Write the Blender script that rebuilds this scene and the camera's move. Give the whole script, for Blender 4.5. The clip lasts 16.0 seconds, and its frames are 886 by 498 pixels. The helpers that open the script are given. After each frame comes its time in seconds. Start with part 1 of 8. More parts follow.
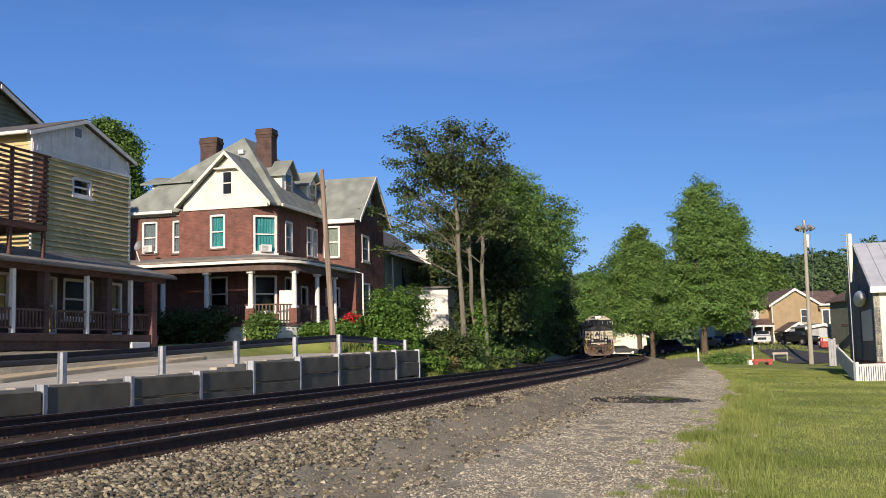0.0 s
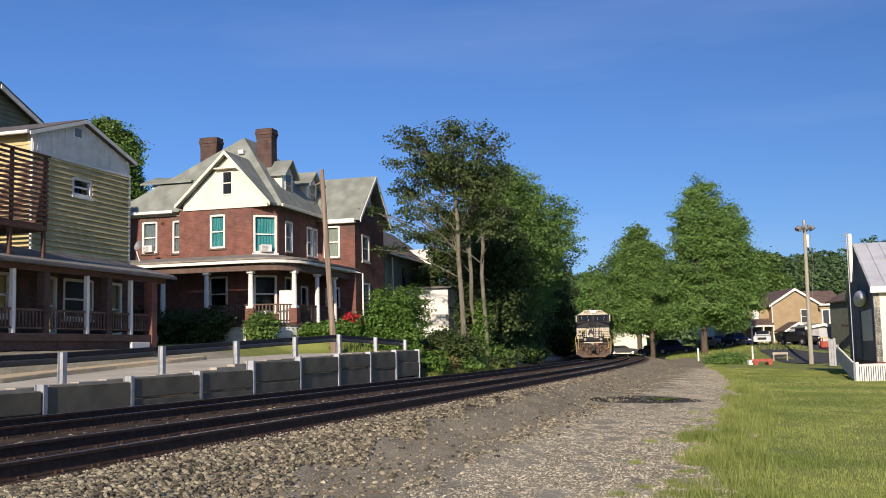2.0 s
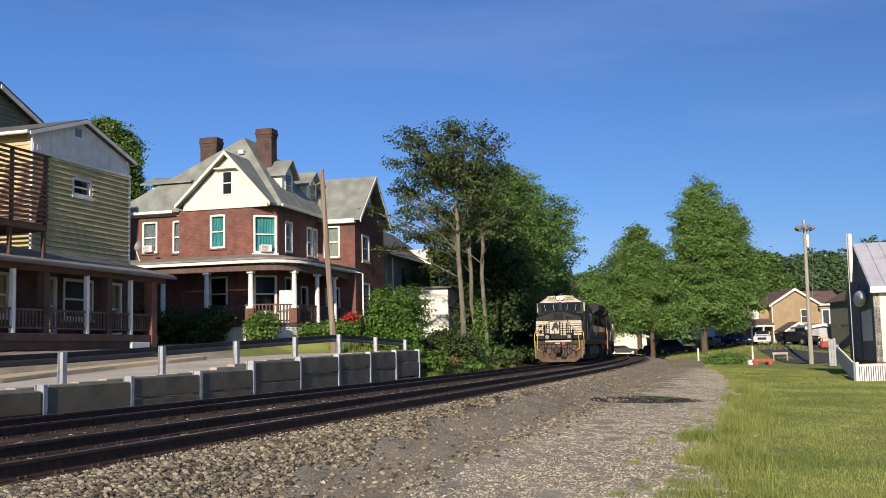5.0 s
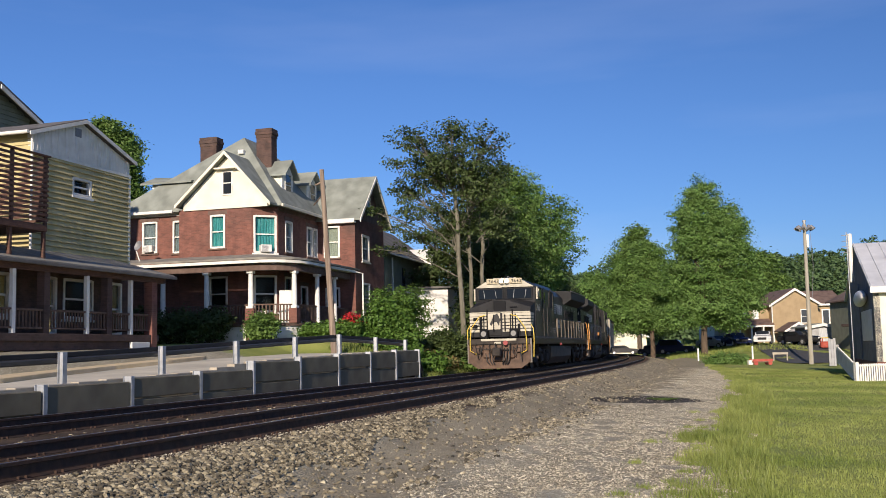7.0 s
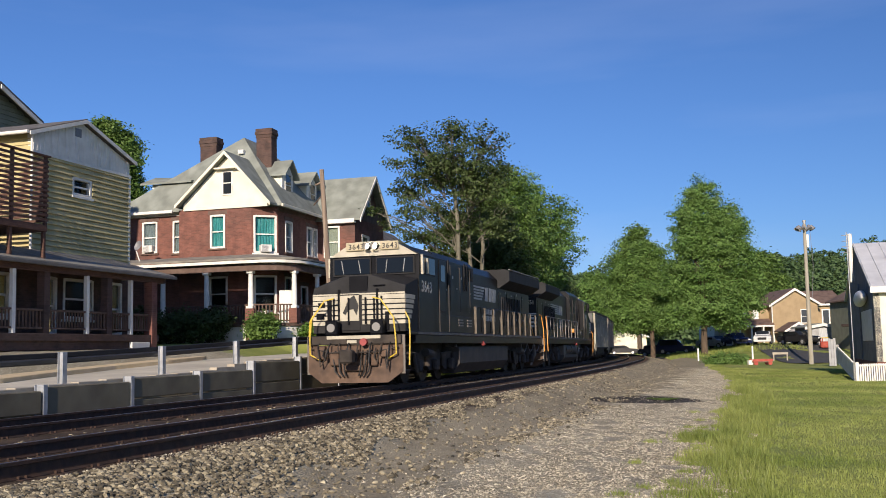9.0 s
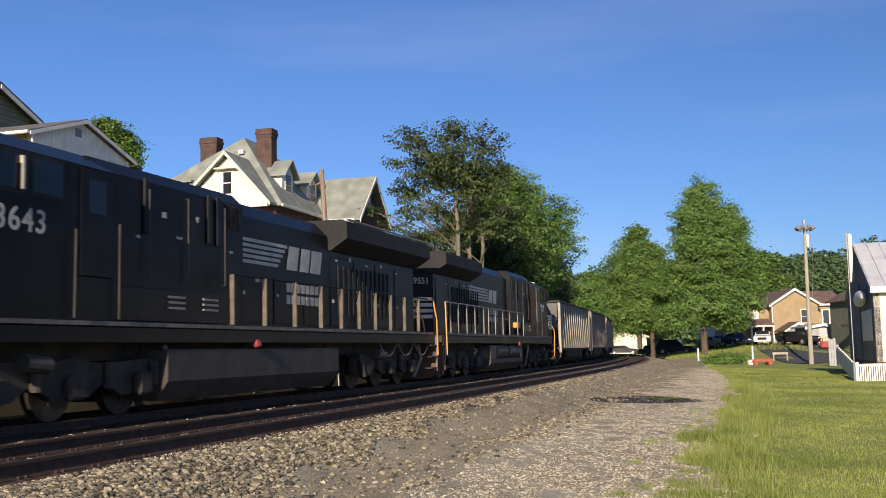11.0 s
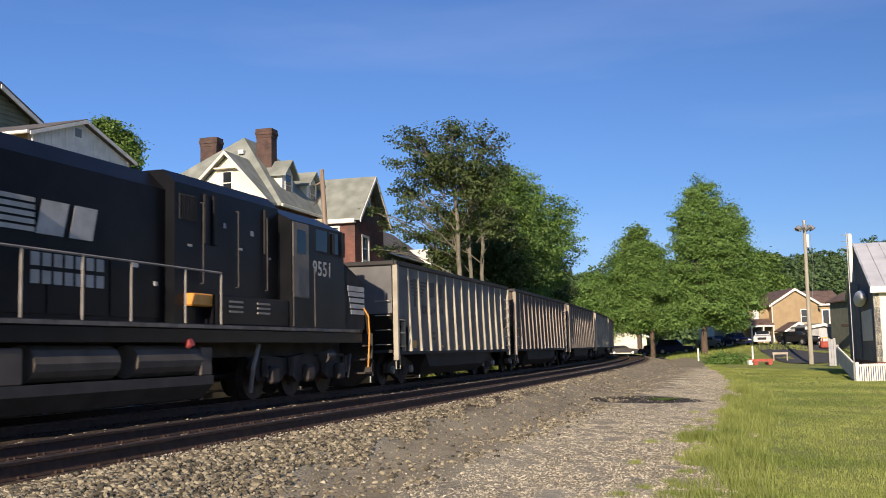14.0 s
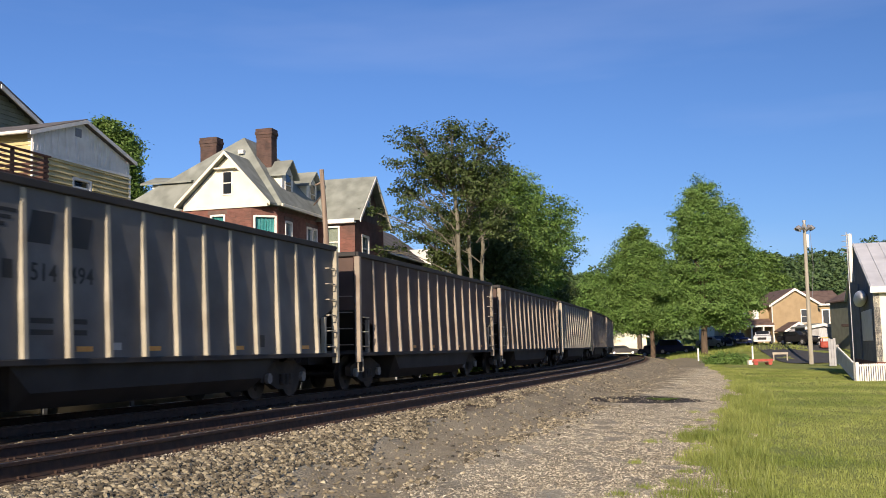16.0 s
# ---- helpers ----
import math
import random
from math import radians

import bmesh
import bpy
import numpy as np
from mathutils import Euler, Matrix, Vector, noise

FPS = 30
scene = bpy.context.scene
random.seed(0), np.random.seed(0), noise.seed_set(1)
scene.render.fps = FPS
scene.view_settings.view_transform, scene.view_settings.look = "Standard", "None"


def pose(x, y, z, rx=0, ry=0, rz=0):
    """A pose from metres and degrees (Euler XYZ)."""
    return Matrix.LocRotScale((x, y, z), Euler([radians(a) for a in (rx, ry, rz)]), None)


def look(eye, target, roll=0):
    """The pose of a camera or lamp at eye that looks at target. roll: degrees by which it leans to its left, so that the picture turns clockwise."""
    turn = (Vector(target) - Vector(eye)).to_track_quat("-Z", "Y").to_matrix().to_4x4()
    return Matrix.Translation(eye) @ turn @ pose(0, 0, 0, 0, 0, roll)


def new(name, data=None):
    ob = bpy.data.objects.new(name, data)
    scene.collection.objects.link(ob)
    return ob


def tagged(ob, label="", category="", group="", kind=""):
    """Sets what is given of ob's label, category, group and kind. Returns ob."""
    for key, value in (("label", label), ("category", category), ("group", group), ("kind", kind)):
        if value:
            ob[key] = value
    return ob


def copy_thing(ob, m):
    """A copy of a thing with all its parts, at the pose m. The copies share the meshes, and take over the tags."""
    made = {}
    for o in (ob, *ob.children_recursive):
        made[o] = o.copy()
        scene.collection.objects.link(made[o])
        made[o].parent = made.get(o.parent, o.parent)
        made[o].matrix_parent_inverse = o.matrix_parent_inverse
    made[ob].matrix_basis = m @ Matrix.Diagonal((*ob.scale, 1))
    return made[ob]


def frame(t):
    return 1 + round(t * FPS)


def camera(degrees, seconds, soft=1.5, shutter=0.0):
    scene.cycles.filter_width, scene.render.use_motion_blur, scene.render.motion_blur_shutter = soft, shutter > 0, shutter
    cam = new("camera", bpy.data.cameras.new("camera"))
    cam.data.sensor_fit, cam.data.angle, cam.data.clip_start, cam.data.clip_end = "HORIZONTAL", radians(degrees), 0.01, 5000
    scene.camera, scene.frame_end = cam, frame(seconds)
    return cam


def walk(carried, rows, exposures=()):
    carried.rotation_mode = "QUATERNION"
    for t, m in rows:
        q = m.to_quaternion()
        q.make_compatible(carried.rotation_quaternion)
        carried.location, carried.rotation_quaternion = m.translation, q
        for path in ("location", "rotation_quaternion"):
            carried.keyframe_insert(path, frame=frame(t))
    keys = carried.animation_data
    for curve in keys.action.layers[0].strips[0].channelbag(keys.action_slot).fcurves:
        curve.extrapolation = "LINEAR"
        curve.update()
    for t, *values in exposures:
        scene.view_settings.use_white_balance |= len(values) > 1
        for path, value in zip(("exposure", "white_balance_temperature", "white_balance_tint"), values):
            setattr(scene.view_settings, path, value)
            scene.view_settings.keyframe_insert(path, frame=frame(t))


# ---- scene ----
from mathutils import Quaternion

# ---------------------------------------------------------------- camera and its stand
cam = camera(2 * math.degrees(math.atan(784 / 1810)), 16.0, soft=0.9, shutter=0.2)
EYE = (0.0, 0.0, 0.983)
TILT = math.degrees(0.09935)
LEAN = math.degrees(0.02265)
CAM_POSE = pose(*EYE, 90 + TILT, 0, 0) @ pose(0, 0, 0, 0, 0, -LEAN)
walk(cam, [(0, CAM_POSE), (16, CAM_POSE)], exposures=[(0, 0.31, 5600, 22), (9.0, 0.31, 5600, 22), (11.3, 0.48, 5850, 23), (16, 0.48, 5850, 23)])

# ---------------------------------------------------------------- world and sun
SUN_AZ, SUN_EL = 0.225, radians(19.0)
TO_SUN = Vector((-math.sin(SUN_AZ) * math.cos(SUN_EL), -math.cos(SUN_AZ) * math.cos(SUN_EL), math.sin(SUN_EL)))
world = bpy.data.worlds.new("sky")
scene.world = world
world.use_nodes = True
wn = world.node_tree.nodes
sky = wn.new("ShaderNodeTexSky")
sky.sky_type, sky.sun_disc = "NISHITA", False
sky.sun_elevation, sky.sun_rotation = SUN_EL, math.pi - SUN_AZ
sky.altitude, sky.air_density, sky.dust_density, sky.ozone_density = 300, 1.0, 0.3, 6.0
wn["Background"].inputs["Strength"].default_value = 0.075
wl = world.node_tree.links
sky_tc, sky_map, cirrus = wn.new("ShaderNodeTexCoord"), wn.new("ShaderNodeMapping"), wn.new("ShaderNodeTexNoise")
sky_map.inputs["Rotation"].default_value, sky_map.inputs["Scale"].default_value = (0.2, 0.5, 0.3), (1.2, 2.0, 7.0)
cirrus.inputs["Scale"].default_value, cirrus.inputs["Detail"].default_value = 1.6, 5.0
wl.new(sky_tc.outputs["Generated"], sky_map.inputs["Vector"])
wl.new(sky_map.outputs[0], cirrus.inputs["Vector"])
thin = wn.new("ShaderNodeMapRange")
thin.inputs[1].default_value, thin.inputs[2].default_value, thin.inputs[3].default_value, thin.inputs[4].default_value = 0.5, 0.78, 0.0, 0.11
wl.new(cirrus.outputs["Fac"], thin.inputs[0])
veil = wn.new("ShaderNodeMix")
veil.data_type = "RGBA"
veil.inputs[7].default_value = (8.0, 8.4, 9.2, 1)
wl.new(thin.outputs[0], veil.inputs[0])
wl.new(sky.outputs[0], veil.inputs[6])
wl.new(veil.outputs[2], wn["Background"].inputs["Color"])
sun_data = bpy.data.lights.new("sun", "SUN")
sun_data.energy, sun_data.angle, sun_data.color = 5.0, radians(0.6), (1.0, 0.83, 0.54)
sun = new("sun", sun_data)
sun.matrix_world = look(TO_SUN * 50, (0, 0, 0))

# ---------------------------------------------------------------- the line of the railway
TH0, K0, K1, K2 = 0.31003, -0.000792, -0.0012076, -0.00039728
SPACING, GAUGE = 3.9, 1.435
S_STEP = 0.25
S_AX = np.arange(-80.0, 420.0 + S_STEP, S_STEP)


def _line():
    c = np.clip(S_AX, -8, 190)
    curv = K0 + K1 * c / 100 + K2 * c * c / 2e4
    curv[S_AX < -8] = 0
    th = np.concatenate([[0], np.cumsum((curv[1:] + curv[:-1]) / 2 * S_STEP)])
    zero = np.argmin(abs(S_AX))
    th += TH0 - th[zero]
    x = np.concatenate([[0], np.cumsum((np.sin(th)[1:] + np.sin(th)[:-1]) / 2 * S_STEP)])
    y = np.concatenate([[0], np.cumsum((np.cos(th)[1:] + np.cos(th)[:-1]) / 2 * S_STEP)])
    return th, x - x[zero] - 4.4523, y - y[zero] + 12.0


TH_AX, X_AX, Y_AX = _line()


def trk(s, off=0.0):
    """Place and heading of the near track's centre line at s metres, off metres to its right."""
    th = np.interp(s, S_AX, TH_AX)
    return np.interp(s, S_AX, X_AX) + np.cos(th) * off, np.interp(s, S_AX, Y_AX) - np.sin(th) * off, th


def trk_pose(s, off=0.0, z=0.0):
    """X along the line (away), Y to the left, Z up."""
    x, y, th = trk(s, off)
    return pose(float(x), float(y), z, 0, 0, 90 - math.degrees(th))


# ---------------------------------------------------------------- materials
def mat(name, a, b=None, scale=8.0, rough=0.8, metal=0.0, bump=0.0, bump_scale=None, detail=6.0, stain=0.0, stain_scale=0.6,
        spec=0.5, lo=0.35, hi=0.65, coords="Object", rand=0.0, stretch=(1, 1, 1), emit=None, stain_col=(0.05, 0.045, 0.04)):
    """Noise between two base colours, a wider stain, fine relief."""
    m = bpy.data.materials.new(name)
    m.use_nodes = True
    nt = m.node_tree
    n, l = nt.nodes, nt.links
    bsdf = n["Principled BSDF"]
    tc = n.new("ShaderNodeTexCoord")
    mp = n.new("ShaderNodeMapping")
    mp.inputs["Scale"].default_value = stretch
    l.new(tc.outputs[coords], mp.inputs["Vector"])
    no = n.new("ShaderNodeTexNoise")
    no.inputs["Scale"].default_value, no.inputs["Detail"].default_value = scale, detail
    l.new(mp.outputs[0], no.inputs["Vector"])
    ramp = n.new("ShaderNodeValToRGB")
    ramp.color_ramp.elements[0].position, ramp.color_ramp.elements[1].position = lo, hi
    ramp.color_ramp.elements[0].color, ramp.color_ramp.elements[1].color = (*a, 1), (*(b or a), 1)
    l.new(no.outputs["Fac"], ramp.inputs[0])
    col = ramp.outputs[0]
    if stain:
        n2 = n.new("ShaderNodeTexNoise")
        n2.inputs["Scale"].default_value, n2.inputs["Detail"].default_value = stain_scale, 4
        l.new(mp.outputs[0], n2.inputs["Vector"])
        r2 = n.new("ShaderNodeMapRange")
        r2.inputs[1].default_value, r2.inputs[2].default_value = 0.48, 0.72
        r2.inputs[3].default_value, r2.inputs[4].default_value = 0.0, stain
        l.new(n2.outputs["Fac"], r2.inputs[0])
        mx = n.new("ShaderNodeMix")
        mx.data_type = "RGBA"
        mx.inputs[7].default_value = (*stain_col, 1)
        l.new(r2.outputs[0], mx.inputs[0])
        l.new(col, mx.inputs[6])
        col = mx.outputs[2]
    if rand:
        oi = n.new("ShaderNodeObjectInfo")
        ge = n.new("ShaderNodeNewGeometry")
        ad = n.new("ShaderNodeMath")
        ad.operation = "ADD"
        l.new(oi.outputs["Random"], ad.inputs[0])
        l.new(ge.outputs["Random Per Island"], ad.inputs[1])
        fr = n.new("ShaderNodeMath")
        fr.operation = "FRACT"
        l.new(ad.outputs[0], fr.inputs[0])
        r3 = n.new("ShaderNodeMapRange")
        r3.inputs[3].default_value, r3.inputs[4].default_value = 1 - rand, 1 + rand
        l.new(fr.outputs[0], r3.inputs[0])
        hs = n.new("ShaderNodeHueSaturation")
        l.new(r3.outputs[0], hs.inputs["Value"])
        l.new(col, hs.inputs["Color"])
        col = hs.outputs[0]
    l.new(col, bsdf.inputs["Base Color"])
    bsdf.inputs["Roughness"].default_value, bsdf.inputs["Metallic"].default_value = rough, metal
    bsdf.inputs["Specular IOR Level"].default_value = spec
    if bump:
        n3 = n.new("ShaderNodeTexNoise")
        n3.inputs["Scale"].default_value, n3.inputs["Detail"].default_value = bump_scale or scale * 4, 5
        l.new(mp.outputs[0], n3.inputs["Vector"])
        bp = n.new("ShaderNodeBump")
        bp.inputs["Strength"].default_value, bp.inputs["Distance"].default_value = 1.0, bump
        l.new(n3.outputs["Fac"], bp.inputs["Height"])
        l.new(bp.outputs[0], bsdf.inputs["Normal"])
    if emit:
        bsdf.inputs["Emission Color"].default_value, bsdf.inputs["Emission Strength"].default_value = (*emit[0], 1), emit[1]
    return m


# ---------------------------------------------------------------- mesh helpers
def mesh_of(name, bm, material, smooth=False):
    me = bpy.data.meshes.new(name)
    bm.to_mesh(me)
    bm.free()
    for m in material if isinstance(material, (list, tuple)) else [material]:
        me.materials.append(m)
    if smooth:
        me.polygons.foreach_set("use_smooth", [True] * len(me.polygons))
    return me


def part(name, bm, material, parent, label="", smooth=False, at=None):
    ob = new(name, mesh_of(name, bm, material, smooth))
    ob.parent = parent
    if at is not None:
        ob.matrix_basis = at
    return tagged(ob, label)


def thing(name, m, label, category, group="", kind=""):
    ob = new(name)
    ob.empty_display_size = 0.3
    ob.matrix_world = m
    return tagged(ob, label, category, group, kind)


def solo(name, bm, material, label, category, group="", kind="", m=None, smooth=False):
    ob = new(name, mesh_of(name, bm, material, smooth))
    if m is not None:
        ob.matrix_world = m
    return tagged(ob, label, category, group, kind)


def box(bm, x0, x1, y0, y1, z0, z1, bev=0.0, m=None, mi=0):
    vs = [bm.verts.new((x, y, z)) for x in (x0, x1) for y in (y0, y1) for z in (z0, z1)]
    fs = [bm.faces.new([vs[i] for i in q]) for q in ((0, 1, 3, 2), (4, 6, 7, 5), (0, 4, 5, 1), (2, 3, 7, 6), (0, 2, 6, 4), (1, 5, 7, 3))]
    for f in fs:
        f.material_index = mi
    if bev:
        es = list({e for f in fs for e in f.edges})
        r = bmesh.ops.bevel(bm, geom=es, offset=bev, segments=1, affect="EDGES")
        vs = list({v for v in r["verts"]} | {v for v in vs if v.is_valid})
    if m is not None:
        bmesh.ops.transform(bm, matrix=m, verts=vs)
    return bm


def bx(*a, **k):
    return box(bmesh.new(), *a, **k)


def prism(bm, pts, axis, a, b, mi=0):
    """A polygon pushed along an axis. pts are in the two other axes, in order."""
    def at(p, t):
        q = [0, 0, 0]
        o = [i for i in range(3) if i != axis]
        q[o[0]], q[o[1]], q[axis] = p[0], p[1], t
        return q
    lo, hi = [bm.verts.new(at(p, a)) for p in pts], [bm.verts.new(at(p, b)) for p in pts]
    n = len(pts)
    fs = [bm.faces.new(lo[::-1]), bm.faces.new(hi)] + [bm.faces.new((lo[i], lo[(i + 1) % n], hi[(i + 1) % n], hi[i])) for i in range(n)]
    for f in fs:
        f.material_index = mi
    bmesh.ops.recalc_face_normals(bm, faces=fs)
    return bm


def tube(bm, pts, r, n=8, r2=None, cap=True, mi=0):
    """A round bar along a run of points, tapering from r to r2."""
    pts = [Vector(p) for p in pts]
    r2 = r if r2 is None else r2
    rings = []
    up = None
    for i, p in enumerate(pts):
        d = (pts[min(i + 1, len(pts) - 1)] - pts[max(i - 1, 0)]).normalized()
        if up is None:
            up = Vector((0, 0, 1)) if abs(d.z) < 0.9 else Vector((1, 0, 0))
        side = d.cross(up).normalized()
        up = side.cross(d).normalized()
        rr = r + (r2 - r) * i / max(1, len(pts) - 1)
        rings.append([bm.verts.new(p + (side * math.cos(2 * math.pi * k / n) + up * math.sin(2 * math.pi * k / n)) * rr) for k in range(n)])
    for a, b in zip(rings, rings[1:]):
        for k in range(n):
            bm.faces.new((a[k], b[k], b[(k + 1) % n], a[(k + 1) % n])).material_index = mi
    if cap:
        bm.faces.new(rings[0]).material_index = mi
        bm.faces.new(rings[-1][::-1]).material_index = mi
    return bm


def tb(*a, **k):
    return tube(bmesh.new(), *a, **k)


def sheet(name, co, faces, material, **k):
    me = bpy.data.meshes.new(name)
    me.from_pydata(co, [], faces)
    for m in material if isinstance(material, (list, tuple)) else [material]:
        me.materials.append(m)
    return me

M_RAIL = mat("rail_rust", (0.035, 0.022, 0.016), (0.075, 0.042, 0.028), 9, 0.75, 0.3, 0.004, stain=0.5, stain_scale=2)
M_RAILTOP = mat("rail_polished", (0.42, 0.42, 0.44), (0.55, 0.55, 0.56), 20, 0.28, 1.0)
M_TIE = mat("tie_wood", (0.04, 0.028, 0.02), (0.11, 0.075, 0.05), 6, 0.9, 0, 0.01, 30, rand=0.3, stretch=(6, 1, 1))
M_PLATE = mat("tie_plate_rust", (0.035, 0.021, 0.014), (0.07, 0.038, 0.025), 14, 0.85, 0.2, 0.004)
M_STONE = mat("ballast_stone", (0.065, 0.052, 0.032), (0.37, 0.325, 0.215), 9, 0.95, 0, 0.006, 60, rand=0.75, lo=0.3, hi=0.8)
M_PALE = mat("pale_gravel_stone", (0.19, 0.165, 0.115), (0.60, 0.55, 0.42), 9, 0.95, 0, 0.004, 60, rand=0.5, lo=0.3, hi=0.8)
M_CONC = mat("wall_concrete", (0.125, 0.108, 0.066), (0.18, 0.16, 0.105), 1.2, 0.85, 0, 0.004, 40, stain=0.35, stain_scale=0.9, rand=0.08)
M_CAPC = mat("pale_concrete", (0.34, 0.30, 0.23), (0.44, 0.39, 0.30), 2, 0.85, 0, 0.004, 40, stain=0.2)
M_GALV = mat("galvanised_steel", (0.36, 0.38, 0.40), (0.48, 0.50, 0.52), 6, 0.5, 0.55, 0.002, stain=0.15)
M_BEAM = mat("dark_guard_beam", (0.03, 0.03, 0.03), (0.07, 0.068, 0.065), 3, 0.4, 0.3, 0.002, stretch=(0.2, 1, 1))
M_BEAMTOP = mat("black_upper_band", (0.008, 0.008, 0.009), (0.018, 0.017, 0.017), 3, 0.7)
M_ROAD = mat("worn_concrete_road", (0.52, 0.475, 0.37), (0.64, 0.59, 0.465), 0.9, 0.9, 0, 0.004, 50, stain=0.35, stain_scale=0.35)
M_KERB = mat("sandy_kerb", (0.60, 0.48, 0.28), (0.70, 0.57, 0.36), 2, 0.9, 0, 0.004, 40, stain=0.2)
M_ASPH = mat("asphalt", (0.045, 0.045, 0.045), (0.075, 0.073, 0.07), 3, 0.9, 0, 0.004, 60, stain=0.2)
M_WATER = mat("puddle_water", (0.03, 0.028, 0.025), None, 3, 0.03)


def leaf_mat(name, a, b, trans=0.3, rand=0.25):
    m = mat(name, a, b, 0.35, 0.55, rand=rand, coords="Object", spec=0.35)
    n, l = m.node_tree.nodes, m.node_tree.links
    tr = n.new("ShaderNodeBsdfTranslucent")
    src = n["Principled BSDF"].inputs["Base Color"].links[0].from_socket
    l.new(src, tr.inputs["Color"])
    mx = n.new("ShaderNodeMixShader")
    mx.inputs[0].default_value = trans
    l.new(n["Principled BSDF"].outputs[0], mx.inputs[1])
    l.new(tr.outputs[0], mx.inputs[2])
    l.new(mx.outputs[0], n["Material Output"].inputs["Surface"])
    return m


M_LEAF_DK = leaf_mat("dark_olive_leaves", (0.053, 0.083, 0.024), (0.098, 0.135, 0.038))
M_LEAF = leaf_mat("mid_green_leaves", (0.092, 0.168, 0.032), (0.162, 0.252, 0.054))
M_LEAF_LT = leaf_mat("fresh_green_leaves", (0.118, 0.215, 0.042), (0.195, 0.310, 0.078))
M_LEAF_SH = leaf_mat("bright_shrub_leaves", (0.078, 0.156, 0.021), (0.143, 0.247, 0.039))
M_LEAF_FAR = leaf_mat("far_wood_leaves", (0.060, 0.110, 0.040), (0.110, 0.170, 0.060), 0.2)
M_BLADE = leaf_mat("grass_blades", (0.17, 0.22, 0.042), (0.33, 0.365, 0.095), 0.35)
M_STRAW = leaf_mat("dry_yellow_weeds", (0.22, 0.17, 0.06), (0.15, 0.15, 0.05), 0.3)
M_RED = leaf_mat("red_blossom", (0.45, 0.02, 0.02), (0.6, 0.05, 0.05), 0.2)
M_BARK = mat("grey_bark", (0.10, 0.092, 0.065), (0.19, 0.175, 0.13), 5, 0.95, 0, 0.02, 14, stretch=(1, 1, 0.3))
M_BARK_DK = mat("brown_bark", (0.07, 0.05, 0.035), (0.13, 0.095, 0.065), 5, 0.95, 0, 0.02, 14, stretch=(1, 1, 0.3))


# ---------------------------------------------------------------- ground
def smooth(a, b, x):
    t = np.clip((np.asarray(x, float) - a) / (b - a), 0, 1)
    return t * t * (3 - 2 * t)


def ground_z(s, o):
    """Height of the ground at s along the line and o to its right."""
    s, o = np.asarray(s, float), np.asarray(o, float)
    x, y, _ = trk(s, o)
    lot = -0.52 - 0.03 * np.clip(o - 4, 0, 10) + (0.4 + 1.3 * smooth(4, 14, o)) * smooth(86, 116, y) * smooth(2.6, 5, o)
    right = -0.178 + (lot + 0.178) * smooth(1.45, 3.1, o)
    road = np.interp(s, [-20, 4, 7.6, 16, 24, 34], [-0.1, 0.1, 0.22, 0.5, 0.82, 1.0])
    yard = np.interp(s, [-20, 10, 26, 40, 60], [0.9, 1.2, 1.35, 1.75, 1.85])
    left_wall = road + (yard - road) * smooth(-11.9, -14.8, o)
    bank = -0.26 + (yard + 0.26) * smooth(-5.6, -12.5, o)
    w = smooth(33.0, 34.4, s)
    left = np.where(o < -6.64, left_wall * (1 - w) + bank * w, -0.26 + (bank + 0.26) * w)
    left = np.where(o > -5.6, -0.178, left)
    return np.where(o > -2, right, left)


def xy_to_so(x, y):
    """Nearest place on the line and the offset from it."""
    x, y = np.asarray(x, float), np.asarray(y, float)
    s = np.clip(y - 12, -60, 380)
    for _ in range(12):
        px, py, th = trk(s)
        s = s + (x - px) * np.sin(th) + (y - py) * np.cos(th)
    px, py, th = trk(s)
    return s, (x - px) * np.cos(th) - (y - py) * np.sin(th)


def z_at(x, y):
    return float(ground_z(*xy_to_so(x, y)))


GRASS_Y, GRASS_X = [-20, 0, 10, 15.4, 19.5, 33, 54, 93, 130, 400], [-8, -0.6, 2.5, 3.85, 5.4, 9.4, 14.7, 23.2, 27, 60]
PATH_Y, PATH_X = [-10, 5, 10.8, 22, 38, 60, 90, 130], [-6, -2.9, -1.3, 1.5, 6.6, 12.4, 20.0, 26]


def path_half(y):
    """Half the width of the trodden track through the lot."""
    return 0.85 + 0.035 * np.clip(np.asarray(y, float) - 16, 0, 60)


